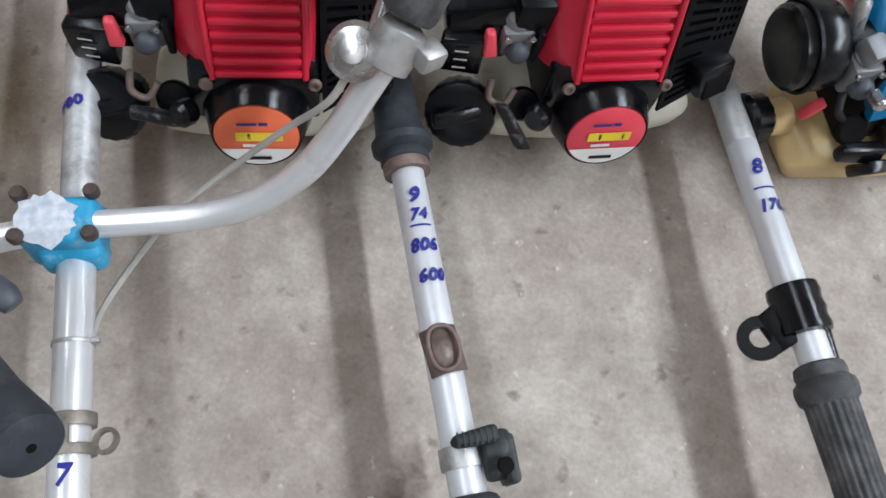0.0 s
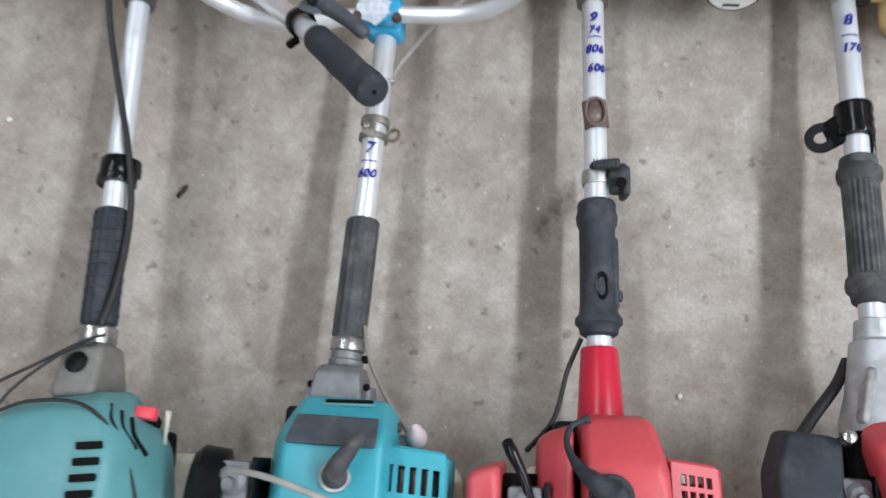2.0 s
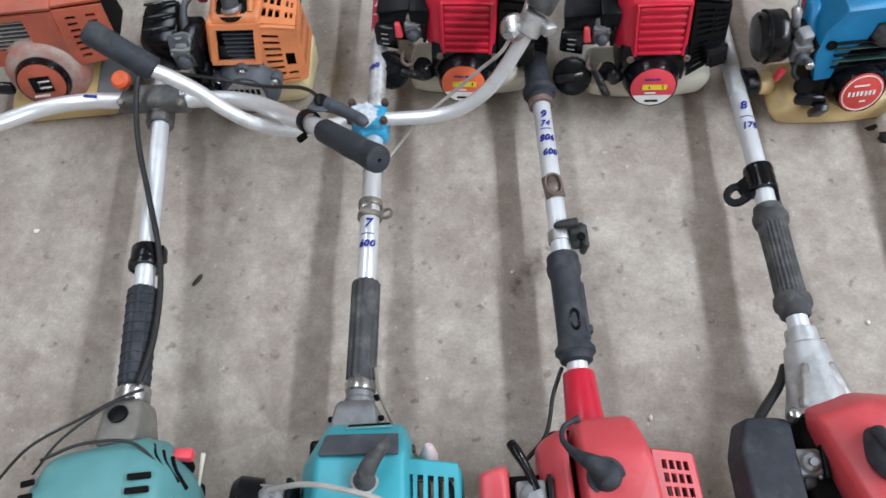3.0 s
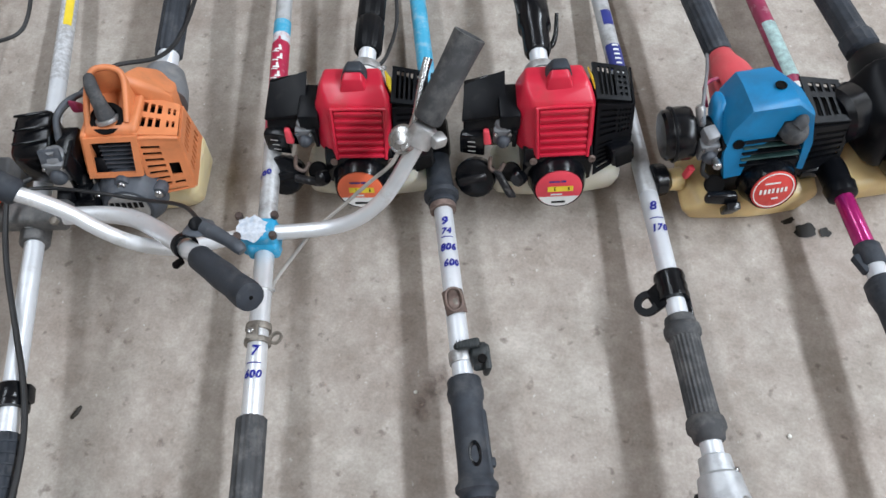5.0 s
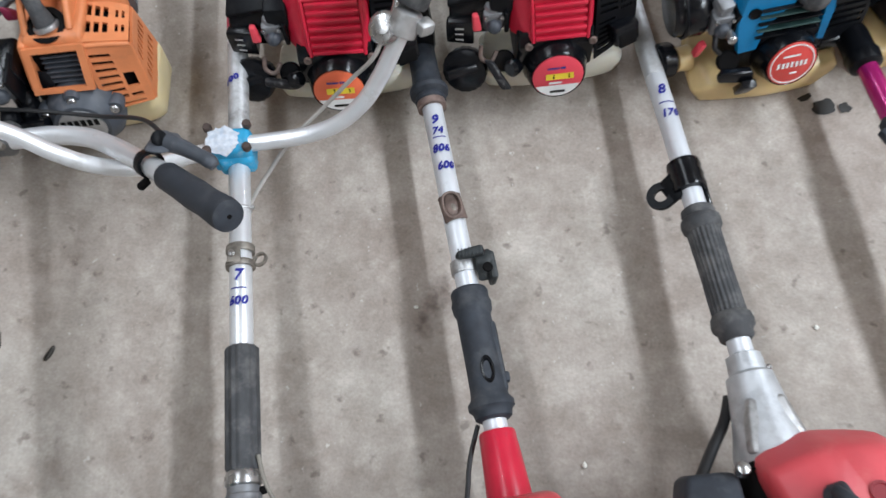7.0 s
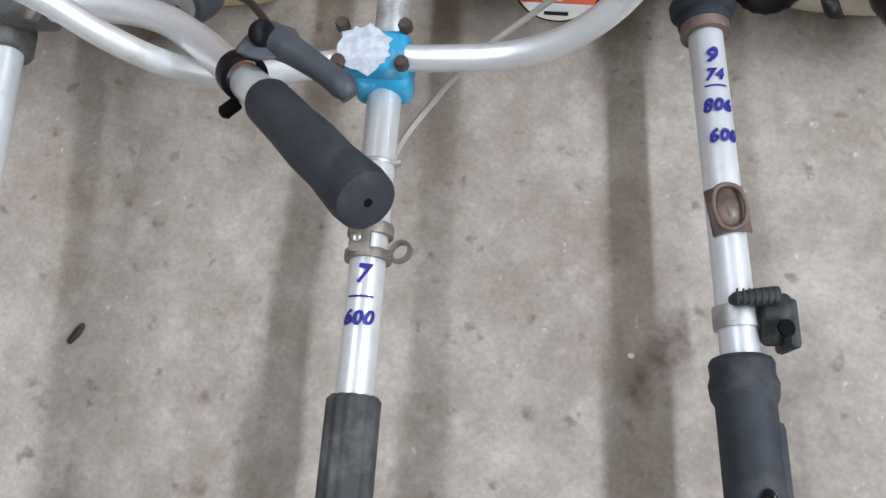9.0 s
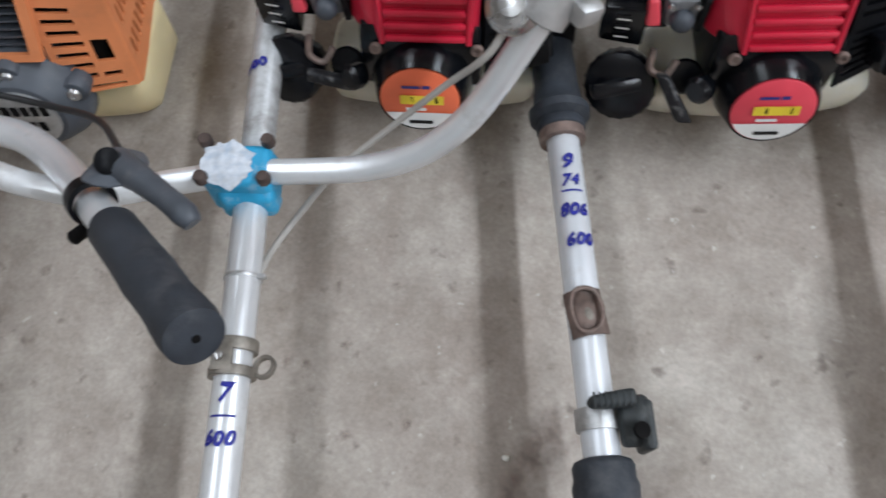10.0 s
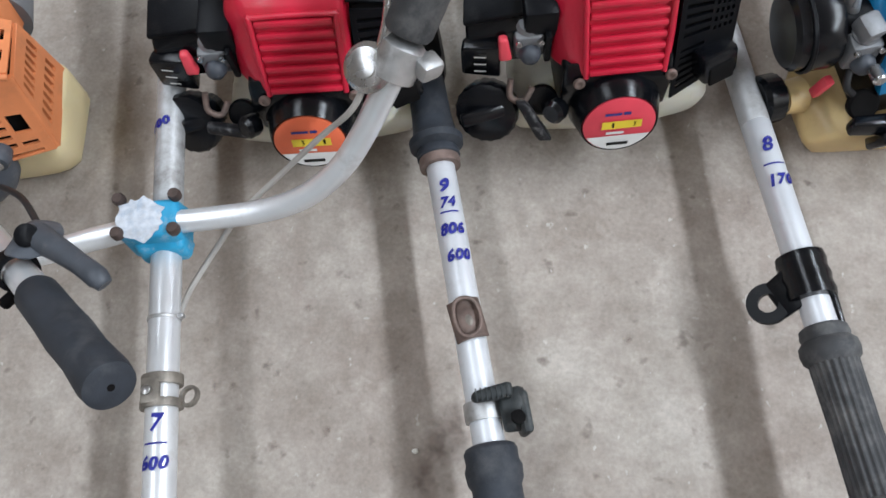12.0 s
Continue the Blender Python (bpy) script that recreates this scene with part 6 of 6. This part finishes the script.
part("air_filter_cover", hull([(-0.135, -0.055, 0.1), (-0.1, -0.045, 0.1), (-0.138, -0.06, 0.17), (-0.105, -0.052, 0.172), (-0.14, -0.16, 0.1), (-0.1, -0.16, 0.1), (-0.14, -0.16, 0.175), (-0.105, -0.16, 0.175)], 0.008, 4), FADED_RED, m9, "bright red air filter cover")
carburettor(m9, (-0.08, -0.09, 0.15), 1.15)
# near-black box painting the shade around the carburettor
part("carburettor_recess", box((0.06, 0.12, 0.06), (-0.075, -0.12, 0.11), bevel=0.004), DARK, m9)
part("choke_lever", tube([(-0.098, -0.03, 0.168), (-0.093, -0.04, 0.174), (-0.082, -0.062, 0.172), (-0.075, -0.085, 0.175)], [0.006, 0.0065, 0.005, 0.005], 12), BLACK, m9, "black choke lever")
spark_cap(m9, (0.0, -0.078, 0.192), (0.1, -0.1, 1), 0.0165, RUBBER, 0.018, RUBBER)
part("plug_boot", tube([(0.0, -0.077, 0.207), (-0.014, -0.066, 0.207), (-0.027, -0.055, 0.198), (-0.036, -0.042, 0.185), (-0.04, -0.028, 0.172), (-0.036, -0.014, 0.166), (-0.026, -0.008, 0.163), (-0.018, -0.005, 0.162)], [0.0145, 0.01, 0.0065, 0.004, 0.0033, 0.003, 0.003, 0.005], 12), RUBBER, m9, "black ignition lead")
part("throttle_cable", tube([i9 @ Vector(p) for p in ((0.375, 0.125, 0.07), (0.368, 0.085, 0.075), (0.365, 0.03, 0.09), (0.345, -0.01, 0.11))], 0.0028, 8), WIRE, m9)

# ---- front row: red machine with a silver clutch cone ----
PALE_CAST = surface("pale_cast_metal", (0.56, 0.58, 0.6), 0.45, 0.6, vary=0.15, scale=50, grain=0.35, dirt=(0.36, 0.37, 0.39), amount=0.4, spot=35)
m8 = thing("brush_cutter", (0.68, 0.11, 0), 10.3, "red brush cutter with cast silver clutch cone", "brush cutter", ROW1)
s8 = Shaft(m8, 0.711, -0.199, 0.105, -0.07)
i8 = m8.matrix_basis.inverted()
s8.tube("drive_tube", 0.18, 0.6, PAINTED_PIPE)
s8.tube("drive_tube", 0.6, 1.6, WORN_PIPE, label="worn dull grey drive tube")
flared_grip(s8, 0.232, 0.402, 0.0195, GREY_RUBBER, "fluted grey-black rubber grip")
cn = part("clutch_cone", lathe([(0.042, 0), (0.042, 0.01), (0.034, 0.04), (0.027, 0.085), (0.026, 0.094), (0.021, 0.098), (0.0195, 0.118), (0.016, 0.12)], s8.at(0.098), s8.way, 44), PALE_CAST, m8, "cast silver clutch cone")
part("cone_web", hull([Vector(s8.at(0.105)) + Vector(p) for p in ((-0.04, 0, -0.01), (-0.034, 0, 0.034), (0.034, 0, 0.034), (0.04, 0, -0.01), (-0.02, 0.06, 0.024), (0.02, 0.06, 0.024), (-0.025, 0.06, 0.0), (0.025, 0.06, 0.0))], 0.005), CAST, cn)
screw(cn, Vector(s8.at(0.195)) + Vector((0.019, 0, 0.012)), (0.8, 0, 0.6), 0.004)
hb = part("harness_bracket", lathe([(0.0136, 0), (0.0205, 0.001), (0.0215, 0.006), (0.02, 0.013), (0.0215, 0.02), (0.02, 0.027), (0.0215, 0.034), (0.0205, 0.041), (0.0136, 0.042)], s8.at(0.425), s8.way, 36), BLACK, m8, "glossy black harness bracket")
eye = ring_band(0.0085, 0.0185, 0.006, (0, 0, 0), (0, 0, 1), 32)
eye.transform(s8.on_top(0.43, -0.006, 0, 0) @ Matrix.Translation((-0.034, 0, -0.018)) @ pose(0, 0, 0, 0, -24, 0))
part("bracket_eye", eye, SATIN, hb, "black eye plate")
web = hull([(-0.034, 0.0165, -0.027), (-0.024, -0.016, -0.024), (-0.01, 0.03, -0.012), (-0.006, -0.008, -0.012), (-0.034, 0.0165, -0.021), (-0.026, -0.016, -0.018), (-0.01, 0.03, -0.004), (-0.006, -0.008, -0.004), (-0.022, 0.018, -0.013), (-0.022, 0.018, -0.02)], 0.001)
web.transform(s8.on_top(0.43, 0.0, 0, 0))
part("bracket_web", web, SATIN, hb)
part("bracket_tail", box((0.008, 0.03, 0.008), Vector(s8.at(0.415)) + Vector((0.018, 0, -0.004)), (0, 0, 0), 0.002), BLACK, hb)
s8.writing(0.57, "8", 0.02, 0, -4)
s8.line(0.551, 0.021, roll=0)
s8.writing(0.534, "170", 0.015, 0, 4)
bent_strip(s8, "sticker", 0.84, 0.895, 150, NAVY, 12, label="navy sticker with pale print")
for k in range(6):
    part("sticker_print", strip(0.01, 0.004, s8.on_top(0.84 + 0.01 * k, 0.0016, 0, 10), 0.0152, 4), WHITE, m8, smooth=0)
bent_strip(s8, "sticker", 0.94, 0.975, 80, NAVY, 10)
part("tube_joint", ring_band(0.0136, 0.0152, 0.03, s8.at(0.8), s8.way, 28), FOIL, m8)
c8 = part("engine_cover", hull([(-0.034, -0.01, 0.13), (0.03, 0.012, 0.13), (0.1, 0.005, 0.13), (-0.03, -0.03, 0.175), (0.03, -0.015, 0.19), (0.095, -0.02, 0.175), (0.0, -0.16, 0.215), (0.08, -0.16, 0.215), (0.16, -0.04, 0.12), (0.165, -0.18, 0.12), (0.14, -0.16, 0.18), (-0.018, -0.06, 0.12), (0.02, -0.18, 0.11), (0.05, 0.012, 0.1), (0.15, -0.02, 0.1)], 0.01, 4), FADED_RED, m8, "red plastic engine cover")
kn = part("plug_cover", hull([(0.005, -0.05, 0.196), (0.03, -0.045, 0.2), (-0.002, -0.085, 0.206), (0.042, -0.085, 0.208), (0.01, -0.11, 0.208), (0.036, -0.108, 0.21), (0.01, -0.055, 0.214), (0.024, -0.052, 0.215), (0.008, -0.085, 0.228), (0.03, -0.085, 0.229), (0.018, -0.104, 0.226)], 0.006, 4), RUBBER, m8, "black rubber spark plug cover")
part("plug_tip", tube([(0.014, -0.056, 0.214), (0.018, -0.07, 0.228), (0.022, -0.088, 0.236)], [0.006, 0.009, 0.008], 12), RUBBER, kn)
# shallow disc in darker red: the hole's shade is in its colour
part("screw_hole", lathe([(0.011, 0), (0.0115, 0.0015), (0.009, 0.0015), (0.008, 0.0002)], (0.062, -0.062, 0.197), (0.1, 0.3, 1), 22), SHADED_RED, c8)
part("engine_shell", hull([(-0.04, -0.02, 0.05), (0.1, -0.01, 0.05), (-0.04, -0.19, 0.05), (0.1, -0.19, 0.05), (-0.035, -0.02, 0.14), (0.1, -0.01, 0.13), (-0.035, -0.19, 0.14), (0.1, -0.19, 0.13)], 0.006), DARK, m8)
part("fuel_tank", hull([(-0.08, -0.06, 0), (0.12, -0.06, 0), (-0.08, -0.17, 0), (0.12, -0.17, 0), (-0.085, -0.05, 0.06), (0.125, -0.05, 0.06), (-0.085, -0.17, 0.08), (0.125, -0.17, 0.08)], 0.014, 4), WHITE_TANK, m8, "milky fuel tank")
f8 = part("air_filter_box", hull([(-0.1, -0.015, 0.09), (-0.05, -0.02, 0.09), (-0.098, -0.02, 0.14), (-0.048, -0.022, 0.15), (-0.115, -0.06, 0.1), (-0.11, -0.06, 0.15), (-0.11, -0.15, 0.1), (-0.05, -0.15, 0.1), (-0.105, -0.15, 0.16), (-0.048, -0.15, 0.165)], 0.026, 7), RUBBER, m8, "rounded black air filter box")
part("filter_screw", lathe([(0.007, 0), (0.007, 0.012), (0.004, 0.014)], (-0.046, -0.024, 0.15), (0, 0.3, 1), 14), STEEL, f8)
carburettor(m8, (-0.038, -0.075, 0.138), 0.95)
part("throttle_cable", tube([i8 @ Vector(p) for p in ((0.655, 0.17, 0.07), (0.645, 0.14, 0.08), (0.622, 0.1, 0.1), (0.605, 0.07, 0.12))], 0.0062, 12), WIRE, m8, "thick black cable")

# ---- front row: magenta machine at the edge ----
m10 = thing("brush_cutter", (0.99, 0.05, 0), 12.6, "brush cutter with magenta tube and dark grip", "brush cutter", ROW1)
s10 = Shaft(m10, 1.0, -0.224, 0.125, -0.078)
s10.tube("drive_tube", 0.1, 0.52, PAINTED_PIPE)
s10.tube("drive_tube", 0.52, 0.64, MAGENTA, label="glossy magenta drive tube")
s10.tube("drive_tube", 0.64, 1.6, MAROON, label="maroon painted drive tube")
part("tube_joint", ring_band(0.0136, 0.0142, 0.02, s10.at(0.815), s10.way, 28), WHITE, m10)
bent_strip(s10, "sticker", 0.84, 0.96, 150, MINT, 15, label="crumpled mint foil sticker")
s10.turned("boot", 0.612, [(0.016, 0), (0.021, 0.004), (0.023, 0.02), (0.02, 0.026), (0.021, 0.05), (0.018, 0.07)], SATIN, "black rubber boot", 36)
s10.turned("tube_clamp", 0.5, [(0.015, 0), (0.018, 0.004), (0.018, 0.03), (0.015, 0.034)], RUBBER, "black tube clamp", 32)
part("clamp_wing", box((0.012, 0.03, 0.014), s10.at(0.505) + Vector((-0.016, 0, 0)), (0, 0, 20), 0.004), RUBBER, m10)
s10.turned("grip", 0.3, [(0.016, 0), (0.021, 0.004), (0.02, 0.14), (0.024, 0.16), (0.023, 0.18), (0.017, 0.186)], RUBBER, "black rubber grip", 40)
part("engine_cover", hull([(-0.06, 0.02, 0.08), (0.06, 0.02, 0.08), (-0.06, -0.12, 0.08), (0.06, -0.12, 0.08), (-0.05, 0.01, 0.2), (0.05, 0.01, 0.2), (-0.05, -0.12, 0.21), (0.05, -0.12, 0.21)], 0.01, 4), SATIN, m10)
part("fuel_tank", hull([(-0.07, 0.0, 0), (0.07, 0.0, 0), (-0.07, -0.12, 0), (0.07, -0.12, 0), (-0.07, 0, 0.08), (0.07, 0, 0.08), (-0.07, -0.12, 0.08), (0.07, -0.12, 0.08)], 0.012, 4), WHITE_TANK, m10)
part("clutch_housing", lathe([(0.04, -0.02), (0.036, 0.01), (0.024, 0.06), (0.018, 0.062)], s10.at(0.075), s10.way, 32), CAST, m10)

# ---- grit, husk and stains on the floor ----


def crumb(name, at, size, material, label, category, turn=0):
    tmp = bmesh.new()
    bmesh.ops.create_icosphere(tmp, subdivisions=2, radius=1)
    for v in tmp.verts:
        v.co *= 1 + 0.25 * noise.noise(v.co * 1.7 + Vector((at[0] * 40, at[1] * 40, 0)))
        v.co = Vector((v.co.x * size[0], v.co.y * size[1], v.co.z * size[2]))
    tmp.transform(pose(at[0], at[1], size[2] * 0.8, 0, 0, turn))
    return tagged(part(name, tmp, material, None), label, category)


crumb("pebble", (0.289, 0.284), (0.0032, 0.0026, 0.002), GLOVE, "tiny pale chip of stone on the concrete", "pebble")
crumb("pebble", (0.789, 0.28), (0.003, 0.003, 0.0018), GLOVE, "tiny pale chip of stone on the concrete", "pebble")
crumb("pebble", (0.502, 0.097), (0.0028, 0.004, 0.0018), GLOVE, "tiny pale chip of stone on the concrete", "pebble")
crumb("pebble", (-0.46, 0.245), (0.005, 0.004, 0.002), GLOVE, "pale chip of stone on the concrete", "pebble")
crumb("seed_husk", (-0.176, 0.201), (0.0035, 0.011, 0.003), HUSK, "dark dry husk on the concrete floor", "husk", -22)


def stain(at, size, turn, seed):
    """A thin uneven film of oil."""
    bm = bmesh.new()
    ring = []
    for i in range(40):
        a = 2 * math.pi * i / 40
        k = 1 + 0.45 * noise.noise(Vector((math.cos(a) * 1.6, math.sin(a) * 1.6, seed)))
        ring.append(bm.verts.new(pose(at[0], at[1], 0.0012, 0, 0, turn) @ Vector((size[0] * k * math.cos(a), size[1] * k * math.sin(a), 0))))
    bm.faces.new(ring)
    return tagged(part("oil_stain", bm, OIL, None), "dark wet oil stain on the concrete", "stain", kind="structure")


stain((0.835, 0.6), (0.017, 0.012), 20, 1.0)
stain((0.862, 0.6), (0.008, 0.009), 0, 4.0)
stain((0.81, 0.615), (0.01, 0.005), 30, 7.0)


def smudge_film():
    """Thin brown dirt that thins out towards its rim."""
    m = bpy.data.materials.new("brown_smudge")
    m.use_nodes = True
    n, link = m.node_tree.nodes, m.node_tree.links.new
    bsdf = n["Principled BSDF"]
    bsdf.inputs["Base Color"].default_value = (0.16, 0.105, 0.085, 1)
    bsdf.inputs["Roughness"].default_value = 0.75
    dense = n.new("ShaderNodeAttribute")
    dense.attribute_name = "dense"
    where = n.new("ShaderNodeTexCoord")
    grain = n.new("ShaderNodeTexNoise")
    grain.inputs["Scale"].default_value, grain.inputs["Detail"].default_value = 90, 5
    link(where.outputs["Object"], grain.inputs["Vector"])
    span = n.new("ShaderNodeMapRange")
    span.inputs["From Min"].default_value, span.inputs["From Max"].default_value = 0.3, 0.65
    link(grain.outputs["Fac"], span.inputs["Value"])
    mul = n.new("ShaderNodeMath")
    mul.operation = "MULTIPLY"
    link(dense.outputs["Fac"], mul.inputs[0])
    link(span.outputs[0], mul.inputs[1])
    link(mul.outputs[0], bsdf.inputs["Alpha"])
    return m


SMUDGE = smudge_film()


def smudge(x, y, size, seed):
    """A small dirt mark with an uneven, fading rim."""
    strength = 0.42 if size < 0.012 else 0.5
    verts, faces, dense = [(0, 0, 0)], [], [strength]
    for ring, k, d in ((0, 0.5, strength), (1, 0.85, strength * 0.55), (2, 1.25, 0.0)):
        for i in range(20):
            a = 2 * math.pi * i / 20
            r = size * k * (1 + 0.5 * noise.noise(Vector((math.cos(a) * 1.3, math.sin(a) * 1.3, seed * 3.7))))
            verts.append((r * math.cos(a), r * math.sin(a) * 0.85, 0))
            dense.append(d)
    for i in range(20):
        j = (i + 1) % 20
        faces.append((0, 1 + i, 1 + j))
        for ring in (0, 20):
            faces.append((1 + ring + i, 21 + ring + i, 21 + ring + j, 1 + ring + j))
    data = bpy.data.meshes.new("smudge")
    data.from_pydata(verts, [], faces)
    layer = data.attributes.new("dense", "FLOAT", "POINT")
    for i, d in enumerate(dense):
        layer.data[i].value = d
    data.materials.append(SMUDGE)
    ob = new("smudge", data)
    ob.parent = floor
    ob.matrix_basis = pose(x, y, 0.0009 + 0.0001 * (seed % 3), 0, 0, 37 * seed)
    return ob


MARKS = [(-0.172, 0.327, 0.0061), (-0.192, 0.349, 0.003), (0.151, 0.348, 0.0041), (0.205, 0.297, 0.0051), (-0.047, 0.173, 0.0063), (-0.047, 0.1, 0.0041), (0.112, 0.332, 0.0051), (0.317, 0.3, 0.0267), (0.299, 0.259, 0.0153), (-0.268, 0.379, 0.0063), (0.157, 0.281, 0.0054), (-0.027, 0.104, 0.0082), (-0.027, 0.027, 0.0063), (0.149, 0.108, 0.0063), (-0.15, 0.162, 0.0063), (0.172, 0.413, 0.0051), (0.141, 0.354, 0.0051), (0.095, 0.332, 0.006), (0.219, 0.222, 0.007), (0.727, 0.278, 0.0061), (-0.2, 0.154, 0.0071), (0.481, 0.401, 0.005)]
for seed, (x, y, size) in enumerate(MARKS):
    smudge(x, y, size, seed)
